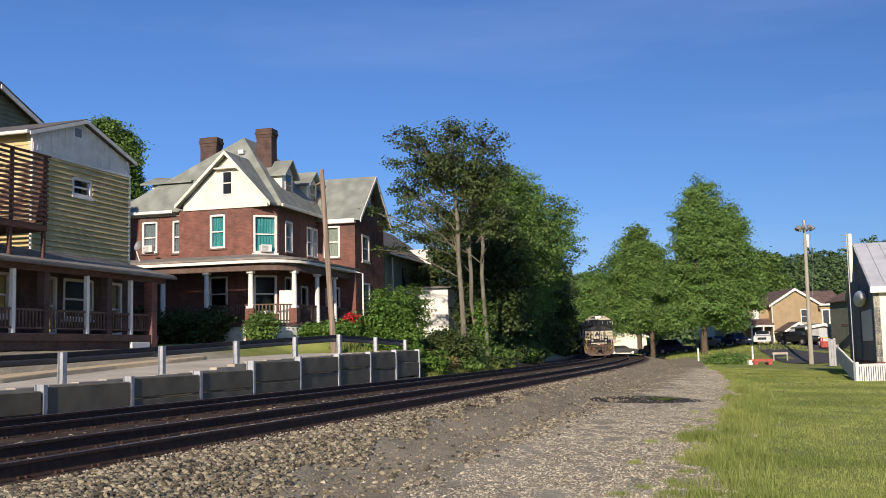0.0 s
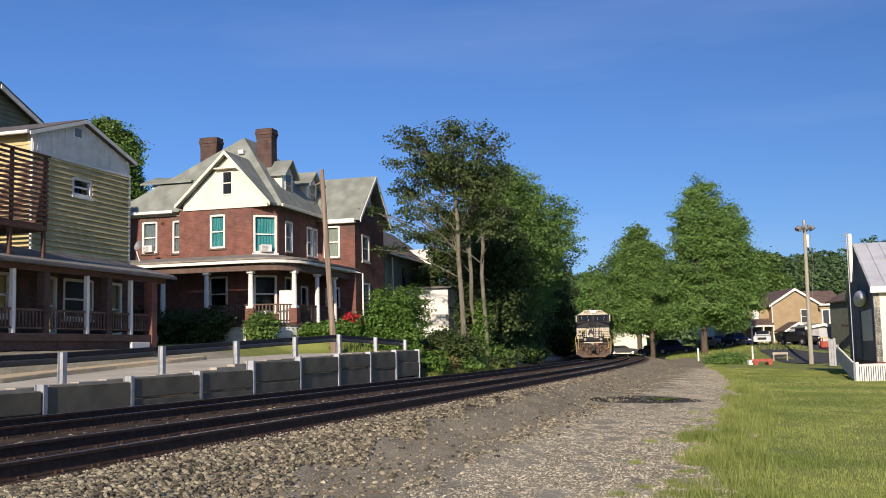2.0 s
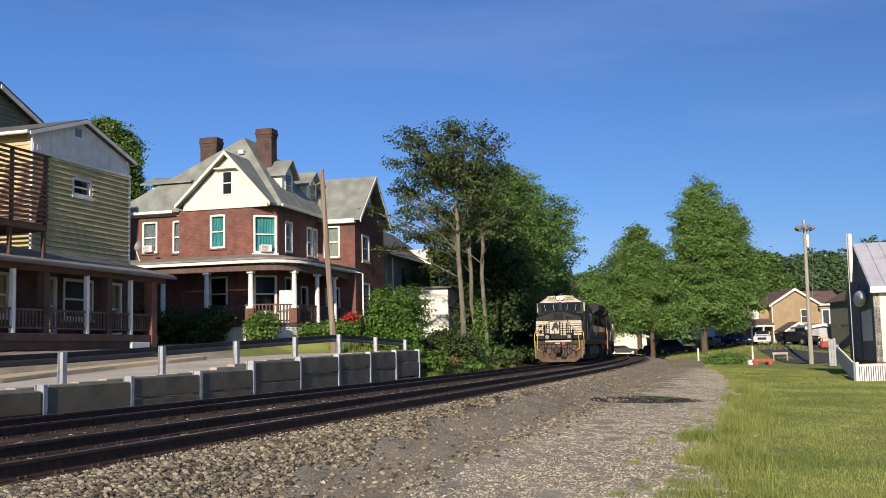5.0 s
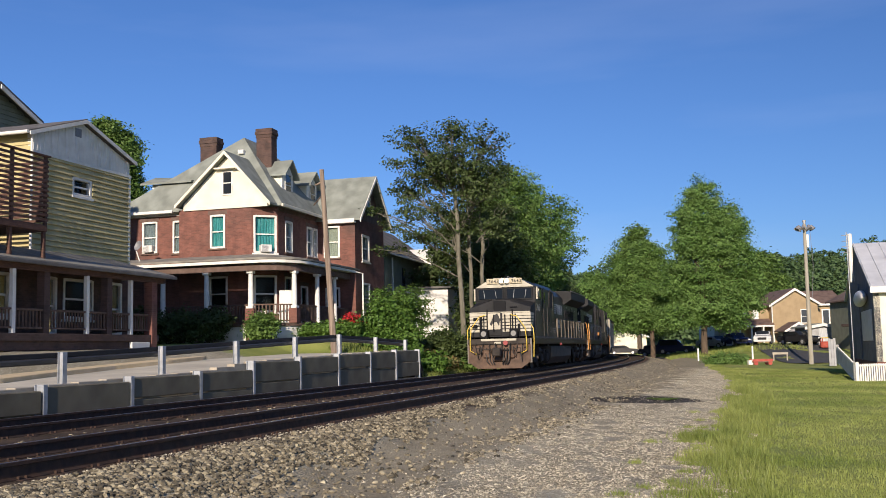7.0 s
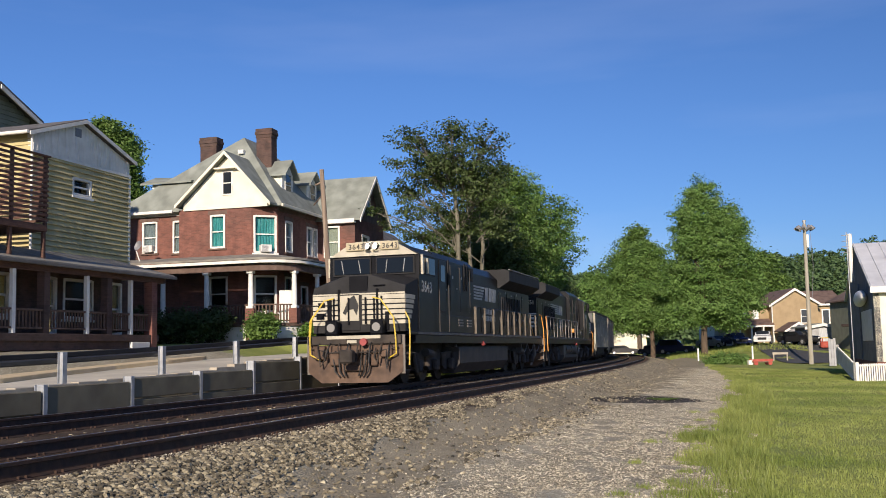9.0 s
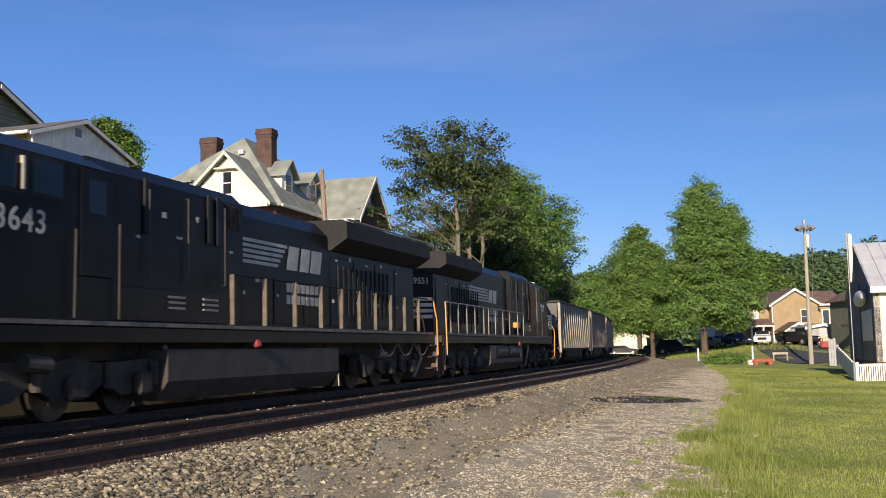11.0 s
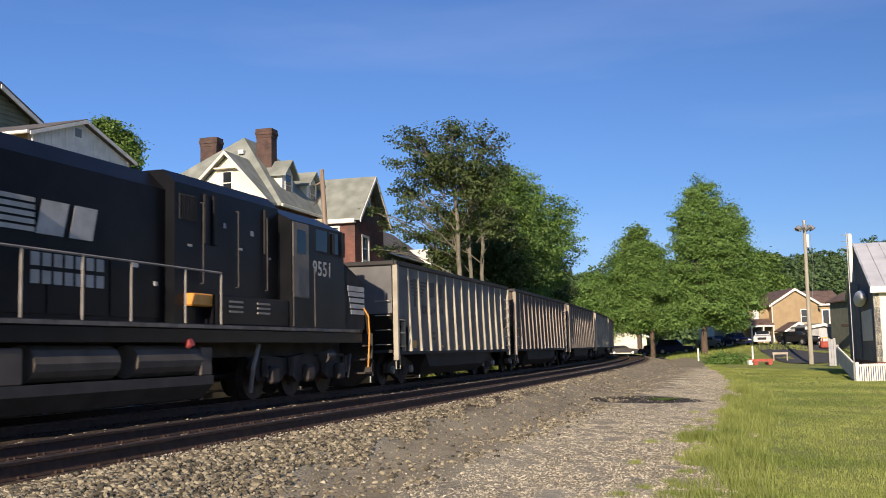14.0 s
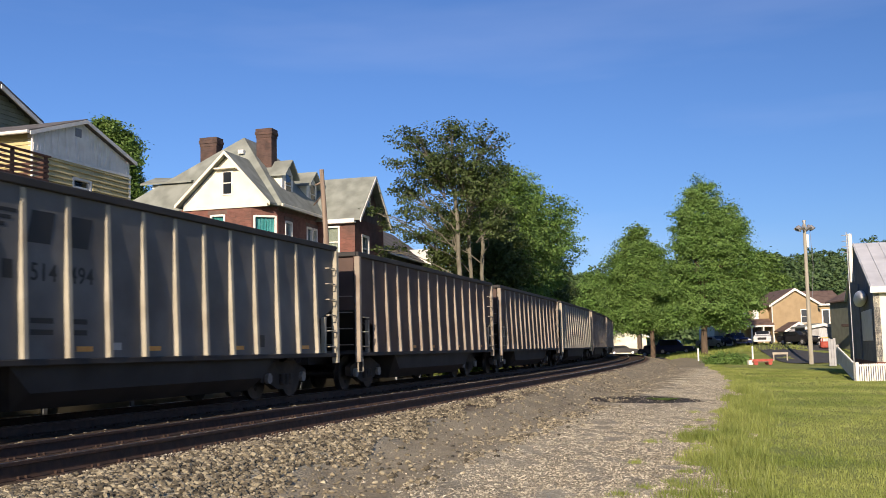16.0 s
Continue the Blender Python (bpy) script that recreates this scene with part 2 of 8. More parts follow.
def ground_material():
    m = bpy.data.materials.new("ground_gravel_grass")
    m.use_nodes = True
    n, l = m.node_tree.nodes, m.node_tree.links
    bsdf = n["Principled BSDF"]
    tc = n.new("ShaderNodeTexCoord")
    at = n.new("ShaderNodeAttribute")
    at.attribute_name = "zone"
    sp = n.new("ShaderNodeSeparateColor")
    l.new(at.outputs["Color"], sp.inputs[0])

    def noise_tex(scale, detail=6.0):
        t = n.new("ShaderNodeTexNoise")
        t.inputs["Scale"].default_value, t.inputs["Detail"].default_value = scale, detail
        l.new(tc.outputs["Object"], t.inputs["Vector"])
        return t.outputs["Fac"]

    def ramp(fac, *stops):
        r = n.new("ShaderNodeValToRGB")
        while len(r.color_ramp.elements) < len(stops):
            r.color_ramp.elements.new(0.5)
        for e, (p, c) in zip(r.color_ramp.elements, stops):
            e.position, e.color = p, (*c, 1)
        l.new(fac, r.inputs[0])
        return r.outputs[0]

    def mix(fac, a, b, mode="MIX"):
        x = n.new("ShaderNodeMix")
        x.data_type, x.blend_type = "RGBA", mode
        if isinstance(fac, float):
            x.inputs[0].default_value = fac
        else:
            l.new(fac, x.inputs[0])
        for i, v in ((6, a), (7, b)):
            l.new(v, x.inputs[i])
        return x.outputs[2]

    def edge(mask, amount=0.9, soft=0.12):
        """A zone's mask with a ragged edge."""
        a = n.new("ShaderNodeMath")
        a.operation = "MULTIPLY_ADD"
        l.new(noise_tex(1.7), a.inputs[0])
        a.inputs[1].default_value = amount
        l.new(mask, a.inputs[2])
        r = n.new("ShaderNodeMapRange")
        r.inputs[1].default_value, r.inputs[2].default_value = 0.5 + amount / 2 - soft, 0.5 + amount / 2 + soft
        l.new(a.outputs[0], r.inputs[0])
        return r.outputs[0]

    vor = n.new("ShaderNodeTexVoronoi")
    vor.inputs["Scale"].default_value = 26
    l.new(tc.outputs["Object"], vor.inputs["Vector"])
    vs = n.new("ShaderNodeSeparateColor")
    l.new(vor.outputs["Color"], vs.inputs[0])
    stones = ramp(vs.outputs[0], (0.0, (0.105, 0.09, 0.056)), (0.45, (0.205, 0.182, 0.118)), (0.8, (0.325, 0.295, 0.20)), (1.0, (0.57, 0.53, 0.40)))
    stones = mix(0.55, stones, ramp(noise_tex(0.5), (0.35, (0.31, 0.275, 0.19)), (0.65, (0.52, 0.475, 0.345))))
    compact = ramp(noise_tex(1.1, 12.0), (0.3, (0.205, 0.168, 0.10)), (0.7, (0.35, 0.292, 0.182)))
    compact = mix(0.35, compact, stones)
    # brown fouled grit, darkened further to stand for shade between stones and rails
    fouled_gap_shade = ramp(noise_tex(3.0, 8.0), (0.3, (0.03, 0.021, 0.013)), (0.7, (0.095, 0.064, 0.038)))
    ground_col = mix(edge(sp.outputs[1], 0.5, 0.25), stones, compact)
    ground_col = mix(edge(at.outputs["Alpha"], 0.5, 0.2), ground_col, fouled_gap_shade)
    fine = ramp(noise_tex(26, 8), (0.3, (0.155, 0.20, 0.033)), (0.7, (0.345, 0.365, 0.085)))
    broad = ramp(noise_tex(0.35, 3), (0.35, (0.155, 0.205, 0.035)), (0.66, (0.355, 0.355, 0.10)))
    grass = mix(0.5, fine, broad)
    ground_col = mix(edge(sp.outputs[0], 0.7), ground_col, grass)
    wet = n.new("ShaderNodeMath")
    wet.operation = "MULTIPLY"
    l.new(edge(sp.outputs[2], 0.8), wet.inputs[0])
    wet.inputs[1].default_value = 0.95
    dark = n.new("ShaderNodeRGB")
    dark.outputs[0].default_value = (0.03, 0.026, 0.022, 1)
    ground_col = mix(wet.outputs[0], ground_col, dark.outputs[0])
    l.new(ground_col, bsdf.inputs["Base Color"])
    bsdf.inputs["Roughness"].default_value = 0.92
    bsdf.inputs["Specular IOR Level"].default_value = 0.25
    bp = n.new("ShaderNodeBump")
    bp.inputs["Distance"].default_value = 0.014
    l.new(vor.outputs["Distance"], bp.inputs["Height"])
    b2 = n.new("ShaderNodeBump")
    b2.inputs["Distance"].default_value = 0.01
    l.new(noise_tex(9, 8), b2.inputs["Height"])
    l.new(bp.outputs[0], b2.inputs["Normal"])
    l.new(b2.outputs[0], bsdf.inputs["Normal"])
    return m


def build_ground():
    ss = np.concatenate([np.arange(-60, -14, 6), np.arange(-14, 60, 0.4), np.arange(60, 180, 1.5), np.arange(180, 401, 10)])
    oo = np.concatenate([[-120, -90, -70, -55, -45], np.arange(-40, -16, 2), np.arange(-16, -6.5, 0.6), [-6.72, -6.66, -6.62, -6.3, -5.6, -5.0],
                         np.arange(-4, 1.3, 0.6), np.arange(1.3, 12, 0.25), np.arange(12, 34, 0.8), np.arange(34, 60, 4), [70, 100, 150]])
    S, O = np.meshgrid(ss, oo, indexing="ij")
    x, y, _ = trk(S, O)
    z = ground_z(S, O)
    rng = np.random.RandomState(3)
    z = z + rng.normal(0, 0.008, z.shape) * (abs(O - 0) > 1.5) + 0.03 * np.sin(x * 0.9 + y * 0.31) * smooth(3, 6, O) + 0.05 * np.sin(x * 0.25 - y * 0.2) * smooth(7, 12, O)
    co = np.stack([x, y, z], -1).reshape(-1, 3)
    ni, nj = S.shape
    idx = np.arange(ni * nj).reshape(ni, nj)
    faces = np.stack([idx[:-1, :-1], idx[:-1, 1:], idx[1:, 1:], idx[1:, :-1]], -1).reshape(-1, 4)[:, ::-1]
    ring = np.concatenate([idx[:, 0], idx[-1, 1:], idx[::-1, -1][1:], idx[0, ::-1][1:-1]])
    mid = np.array([10.0, 120.0])
    far = co[ring].copy()
    d = far[:, :2] - mid
    far[:, :2] = mid + d / np.linalg.norm(d, axis=1)[:, None] * 3500
    far[:, 2] = 0
    base = len(co)
    co = np.concatenate([co, far])
    k = len(ring)
    skirt = [[int(ring[i]), int(ring[(i + 1) % k]), base + (i + 1) % k, base + i] for i in range(k)]
    me = sheet("ground", co.tolist(), faces.tolist() + skirt, ground_material())
    gx = np.interp(co[:, 1], GRASS_Y, GRASS_X)
    s_all, o_all = xy_to_so(co[:, 0], co[:, 1])
    bank = smooth(-7.2, -9.0, o_all) * smooth(25, 31, s_all)
    grass = np.maximum(smooth(-0.7, 0.9, (co[:, 0] - gx) / (1 + co[:, 1] * 0.012)), bank)
    grass = np.maximum(grass, smooth(2.8, 5.0, o_all) * smooth(104, 116, co[:, 1]))
    grass[base:] = 1
    px = np.interp(co[:, 1], PATH_Y, PATH_X)
    path = 1 - smooth(0.55, 1.25, abs(co[:, 0] - px) / path_half(co[:, 1]))
    bed = smooth(-8, -6, o_all) * (1 - smooth(1.4, 2.4, o_all)) * (1 - 0.7 * smooth(8, 26, s_all) * smooth(0.9, 1.3, o_all))
    wet = 1 - smooth(0.8, 1.15, np.hypot((co[:, 0] - 5.7) / 1.6, (co[:, 1] - 29.6) / 2.2))
    col = np.stack([grass, path, wet, bed], -1)
    a = me.color_attributes.new("zone", "FLOAT_COLOR", "POINT")
    a.data.foreach_set("color", col.ravel().astype(np.float32))
    me.polygons.foreach_set("use_smooth", [True] * len(me.polygons))
    me.validate()
    bm = bmesh.new()
    bm.from_mesh(me)
    bmesh.ops.recalc_face_normals(bm, faces=bm.faces)
    bm.to_mesh(me)
    bm.free()
    tagged(new("ground", me), "uneven gravel lot beside mown green grass", "ground", kind="structure")


build_ground()

# wet puddle in the hollow of the lot
bm = bmesh.new()
ring = []
for k in range(36):
    a = 2 * math.pi * k / 36
    r = 1 + 0.22 * math.sin(3 * a + 1) + 0.13 * math.sin(7 * a)
    ring.append(bm.verts.new((0.42 * r * math.cos(a), 0.7 * r * math.sin(a), 0)))
bm.faces.new(ring)
solo("puddle", bm, M_WATER, "small shallow rain puddle on the gravel", "puddle", kind="structure", m=pose(6.15, 29.4, z_at(6.15, 29.4) + 0.04))


# ---------------------------------------------------------------- loose stones
def rocks(name, pts, sizes, material, label, seed, flat=0.7, chips=False):
    rng = np.random.RandomState(seed)
    g = (1 + 5 ** 0.5) / 2
    t = np.array([(-1, g, 0), (1, g, 0), (-1, -g, 0), (1, -g, 0), (0, -1, g), (0, 1, g), (0, -1, -g), (0, 1, -g), (g, 0, -1), (g, 0, 1), (-g, 0, -1), (-g, 0, 1)]) / 1.9
    f = np.array([(0, 11, 5), (0, 5, 1), (0, 1, 7), (0, 7, 10), (0, 10, 11), (1, 5, 9), (5, 11, 4), (11, 10, 2), (10, 7, 6), (7, 1, 8), (3, 9, 4), (3, 4, 2),
                  (3, 2, 6), (3, 6, 8), (3, 8, 9), (4, 9, 5), (2, 4, 11), (6, 2, 10), (8, 6, 7), (9, 8, 1)])
    if chips:
        t = np.array([(1.0, 0, 0), (-1, 0, 0), (0, 1, 0), (0, -1, 0), (0, 0, 1), (0, 0, -1)]) * 1.1
        f = np.array([(0, 2, 4), (2, 1, 4), (1, 3, 4), (3, 0, 4), (2, 0, 5), (1, 2, 5), (3, 1, 5), (0, 3, 5)])
    n, nv = len(pts), len(t)
    v = t[None] * rng.uniform(0.62, 1.25, (n, nv, 1)) * rng.uniform(0.6, 1.2, (n, 1, 3))
    q = rng.normal(size=(n, 3, 3))
    q, _ = np.linalg.qr(q)
    v = np.einsum("nij,nkj->nki", q, v)
    v[:, :, 2] *= flat
    v = v * sizes[:, None, None] + pts[:, None, :]
    faces = (f[None] + (np.arange(n) * nv)[:, None, None]).reshape(-1, 3)
    me = bpy.data.meshes.new(name)
    me.vertices.add(n * nv)
    me.vertices.foreach_set("co", v.ravel())
    me.loops.add(faces.size)
    me.loops.foreach_set("vertex_index", faces.ravel())
    me.polygons.add(len(faces))
    me.polygons.foreach_set("loop_start", np.arange(0, faces.size, 3))
    me.update(calc_edges=True)
    me.polygons.foreach_set("use_smooth", [False] * len(faces))
    me.materials.append(material)
    return tagged(new(name, me), label, name.replace("_", " "), kind="stuff")


def swell(x, y, o):
    """Slow unevenness of the lot."""
    return 0.03 * np.sin(x * 0.9 + y * 0.31) * smooth(3, 6, o) + 0.05 * np.sin(x * 0.25 - y * 0.2) * smooth(7, 12, o)


def on_ground(s, o, sink):
    x, y, _ = trk(s, o)
    return np.stack([x, y, ground_z(s, o) + swell(x, y, o) + sink], -1)


def off_path(x, y, rng, share=0.05):
    """True where a stone lies off the trodden track, with a few strays on it."""
    d = abs(x - np.interp(y, PATH_Y, PATH_X)) / path_half(y)
    return (d + 0.25 * np.sin(x * 3.1 + y * 1.3) > 0.85) | (rng.rand(len(x)) < share)


def bed_stones(n, s_lo, s_len, power, o_lo, o_len, sizes, label, seed, strays=0.07):
    rng = np.random.RandomState(seed + 500)
    s_r = s_lo + s_len * rng.rand(n) ** power
    o_r = o_lo + o_len * rng.rand(n) + abs(rng.normal(size=n)) * 0.3
    x, y, _ = trk(s_r, o_r)
    ok = off_path(x, y, rng, strays)
    s_r, o_r = s_r[ok], o_r[ok]
    sz = sizes[0] + (sizes[1] - sizes[0]) * rng.rand(len(s_r)) ** 1.8
    rocks("ballast", on_ground(s_r, o_r, 0.012), sz, M_STONE, label, seed)


bed_stones(40000, -3, 38, 1.5, 1.1, 2.4, (0.014, 0.052), "crushed brown and grey railway ballast stones", 1)
bed_stones(16000, 26, 74, 1.3, 1.2, 2.2, (0.02, 0.055), "crushed brown and grey railway ballast stones", 2)
rng = np.random.RandomState(11)
N = 2600
s_r, o_r = -3 + 60 * rng.rand(N) ** 1.4, rng.choice([-0.3, -0.1, 0.2, 0.45, -2.0, -1.7, -2.3, -3.6, -4.2], N) + rng.uniform(-0.25, 0.25, N)
rocks("ballast", on_ground(s_r, o_r, 0.0), rng.uniform(0.018, 0.045, N), M_STONE, "crushed brown ballast between the rails", 3)
N = 150000
y_r = 8.5 + 62 * rng.rand(N) ** 2.0
left, lim = np.interp(y_r, PATH_Y, PATH_X), np.interp(y_r, GRASS_Y, GRASS_X) + 0.5
x_r = left + (lim - left) * rng.rand(N) ** 0.75
far = rng.rand(N) < 0.2
x_r = np.where(far, left - 2.5 * rng.rand(N), x_r)
dry = (np.hypot((x_r - 5.7) / 1.7, (y_r - 29.6) / 2.3) > 1) | (rng.rand(N) < 0.15)
dry &= off_path(x_r, y_r, rng, 0.18)
x_r, y_r = x_r[dry], y_r[dry]
N = len(x_r)
sr, orr = xy_to_so(x_r, y_r)
rocks("gravel", np.stack([x_r, y_r, ground_z(sr, orr) + swell(x_r, y_r, orr) + 0.004], -1), 0.005 + 0.021 * rng.rand(N) ** 2.2, M_PALE, "pale loose gravel scattered over the lot", 4, 0.6, True)


# ---------------------------------------------------------------- railway tracks
def rail_mesh(off, s0, s1):
    prof = [(-0.075, -0.18), (-0.075, -0.168), (-0.012, -0.15), (-0.010, -0.045), (-0.036, -0.036), (-0.036, -0.006), (-0.028, 0.0),
            (0.028, 0.0), (0.036, -0.006), (0.036, -0.036), (0.010, -0.045), (0.012, -0.15), (0.075, -0.168), (0.075, -0.18)]
    st = np.concatenate([np.arange(s0, 60, 2.0), np.arange(60, s1, 4.0)])
    co, fs = [], []
    for s in st:
        x, y, th = trk(s, off)
        co += [(x + math.cos(th) * a, y - math.sin(th) * a, b) for a, b in prof]
    k = len(prof)
    for i in range(len(st) - 1):
        for j in range(k - 1):
            fs.append((i * k + j, i * k + j + 1, (i + 1) * k + j + 1, (i + 1) * k + j))
    me = sheet("rail", co, fs, [M_RAIL, M_RAILTOP])
    for p in me.polygons:
        p.material_index = 1 if p.index % (k - 1) == 6 else 0
    return me


TIE_BM = bx(-0.115, 0.115, -1.3, 1.3, -0.36, -0.185, 0.012)
TIE_ME = mesh_of("tie", TIE_BM, M_TIE)
plate_bm = bmesh.new()
for sy in (-1, 1):
    box(plate_bm, -0.1, 0.1, sy * 0.753 - 0.18, sy * 0.753 + 0.18, -0.187, -0.172, 0.003)
    for ex in (-0.06, 0.05):
        for ey in (-0.095, 0.095):
            box(plate_bm, ex - 0.011, ex + 0.011, sy * 0.753 + ey - 0.016, sy * 0.753 + ey + 0.016, -0.18, -0.142, 0.004)
PLATE_ME = mesh_of("tie_plate", plate_bm, M_PLATE)


def build_track(off, tie_stretch, label):
    tr = thing("railway_track", Matrix(), label, "railway track", "tracks of the line", "structure")
    for r in (-1, 1):
        ob = new("rail", rail_mesh(off + r * 0.753, -60, 330))
        ob.parent = tr
    for i, s in enumerate(np.arange(*tie_stretch)):
        m = trk_pose(float(s) + 0.02 * math.sin(i * 2.3), off) @ pose(0, 0.03 * math.sin(i * 1.7), 0, 0, 0, 0.8 * math.sin(i * 3.1))
        t = new("tie", TIE_ME)
        t.parent, t.matrix_basis = tr, m
        p = new("tie_plate", PLATE_ME)
        p.parent, p.matrix_basis = tr, m


build_track(0.0, (-8, 130, 0.53), "rusty steel rails on dark weathered wooden ties")
build_track(-SPACING, (-8, 60, 0.53), "steel rails on dark wooden ties under the train")

# ---------------------------------------------------------------- retaining wall and guard rail
WALL_OFF = -6.42
wall = thing("retaining_wall", trk_pose(7.64, WALL_OFF, -0.3), "grey concrete panel retaining wall between steel posts", "retaining wall")
W_INV = wall.matrix_world.inverted()
WALL_S = [-1.7, 1.4, 4.5, 7.55, 10.6, 13.68, 16.65, 19.85, 23.05, 26.2, 29.2, 32.35]
WALL_TOP = [0.14, 0.24, 0.37, 0.45, 0.53, 0.58, 0.80, 0.88, 0.94, 0.99, 1.05]
rng = np.random.RandomState(5)
for i, (a, b, top) in enumerate(zip(WALL_S, WALL_S[1:], WALL_TOP)):
    pa, pb = trk_pose(a, WALL_OFF), trk_pose(b, WALL_OFF)
    d = pb.translation - pa.translation
    run = Matrix.Translation(pa.translation) @ Matrix.Rotation(math.atan2(d.y, d.x), 4, "Z")
    ln = d.length
    z = top
    row = 0
    while z > -0.3:
        h = min(0.62 if row else 0.5 + 0.12 * (i % 3 == 0) + 0.04 * (i % 2), z + 0.32)
        tilt = rng.uniform(-0.35, 0.35)
        part("panel", bx(0.07, ln - 0.07, -0.075, 0.075, -h + 0.02, -0.018, 0.018), M_CONC, wall, at=W_INV @ run @ pose(0, rng.uniform(-0.02, 0.02), z, 0, tilt))
        z -= h
        row += 1
for i, s in enumerate(WALL_S):
    top = max(WALL_TOP[max(0, i - 1)], WALL_TOP[min(i, len(WALL_TOP) - 1)]) + 0.03
    bm = bmesh.new()
    box(bm, -0.065, 0.065, -0.115, -0.10, -0.3, top, 0.003)
    box(bm, -0.065, 0.065, 0.10, 0.115, -0.3, top, 0.003)
    box(bm, -0.005, 0.005, -0.10, 0.10, -0.3, top)
    part("steel_post", bm, M_GALV, wall, "grey galvanised steel post", at=W_INV @ trk_pose(s, WALL_OFF))

kerb = bmesh.new()
tops = np.interp(np.arange(-4, 33.01, 1.0), WALL_S[:-1], WALL_TOP)
for a, za in zip(np.arange(-4, 33, 1.0), tops):
    pa, pb = trk(a, -6.72), trk(a + 1.0, -6.72)
    run = pose(float(pa[0]), float(pa[1]), 0, 0, 0, 90 - math.degrees(pa[2]))
    box(kerb, 0, 0.995, -0.12, 0.12, za - 0.8, za + 0.0, 0.01, m=run)
solo("kerb", kerb, M_CAPC, "pale concrete kerb behind the retaining wall", "kerb", kind="structure")

guard = thing("guard_rail", trk_pose(8.91, -6.95, 0.2), "dark steel box-beam guard rail on galvanised posts", "guard rail")
G_INV = guard.matrix_world.inverted()
G_S = [1.2, 5.1, 8.9, 12.83, 16.75, 20.79, 24.61, 28.5, 32.3]
G_Z = [0.98, 1.06, 1.15, 1.27, 1.41, 1.55, 1.67, 1.6, 1.51]
for s, z in zip(G_S, G_Z):
    bm = bmesh.new()
    box(bm, -0.075, 0.075, 0.06, 0.07, -1.1, 0, 0.002)
    box(bm, -0.075, 0.075, -0.07, -0.06, -1.1, 0, 0.002)
    box(bm, -0.006, 0.006, -0.06, 0.06, -1.1, 0)
    part("post", bm, M_GALV, guard, "pale galvanised steel post", at=G_INV @ trk_pose(s, -6.95, z) @ pose(0, 0, 0, 0.6 * math.sin(s), 0.5 * math.cos(s * 2)))
for (a, za), (b, zb) in zip(zip(G_S, G_Z), list(zip(G_S, G_Z))[1:]):
    p, q = trk_pose(a, -7.11, za - 0.10).translation, trk_pose(b, -7.11, zb - 0.10).translation
    d = q - p
    run = Matrix.Translation(p) @ d.to_track_quat("X", "Z").to_matrix().to_4x4()
    part("beam", bx(0, d.length, -0.09, 0.09, -0.16, -0.03, 0.03), M_BEAM, guard, "dark steel box beam", at=G_INV @ run)
    # near-black band along the top of the box beam
    part("upper_beam", bx(0, d.length, -0.05, 0.09, -0.026, 0.085, 0.012), M_BEAMTOP, guard, "black band above the box beam", at=G_INV @ run)

# ---------------------------------------------------------------- road behind the wall
def strip(name, stations, o0, o1, lift, thick, material, label, category, dz=None):
    co, fs = [], []
    for s in stations:
        for o in (o0(s), o1(s)):
            x, y, _ = trk(s, o)
            z = float(ground_z(s, o)) + lift
            co += [(x, y, z), (x, y, z - thick)]
    for i in range(len(stations) - 1):
        k = i * 4
        fs += [(k, k + 4, k + 6, k + 2), (k + 2, k + 6, k + 7, k + 3), (k + 1, k, k + 4, k + 5)][:3]
    return tagged(new(name, sheet(name, co, fs, material)), label, category, kind="structure")


st = [float(v) for v in np.arange(-14, 33, 1.0)]
strip("road", st, lambda s: -12.2, lambda s: -7.2, 0.03, 0.15, M_ROAD, "pale worn concrete street behind the guard rail", "road")
isl = bmesh.new()
pts = [(-8, -10.6), (6, -10.8), (11.8, -11.0), (14.7, -11.6), (18.0, -11.9), (21.2, -11.85), (23.6, -11.95), (24.3, -12.2), (24.1, -12.6), (22.5, -12.9), (18, -13.0), (12, -12.5), (6, -12.2), (-8, -12.0)]
lo = []
for s, o in pts:
    x, y, _ = trk(s, o)
    lo.append((x, y, float(ground_z(s, -11.0))))
a = [isl.verts.new((x, y, z - 0.05)) for x, y, z in lo]
b = [isl.verts.new((x, y, z + 0.17)) for x, y, z in lo]
isl.faces.new(b)
for i in range(len(a)):
    isl.faces.new((a[i], a[(i + 1) % len(a)], b[(i + 1) % len(a)], b[i]))
bmesh.ops.recalc_face_normals(isl, faces=isl.faces)
solo("pavement", isl, M_KERB, "sandy concrete kerbed pavement beside the street", "pavement", kind="structure")
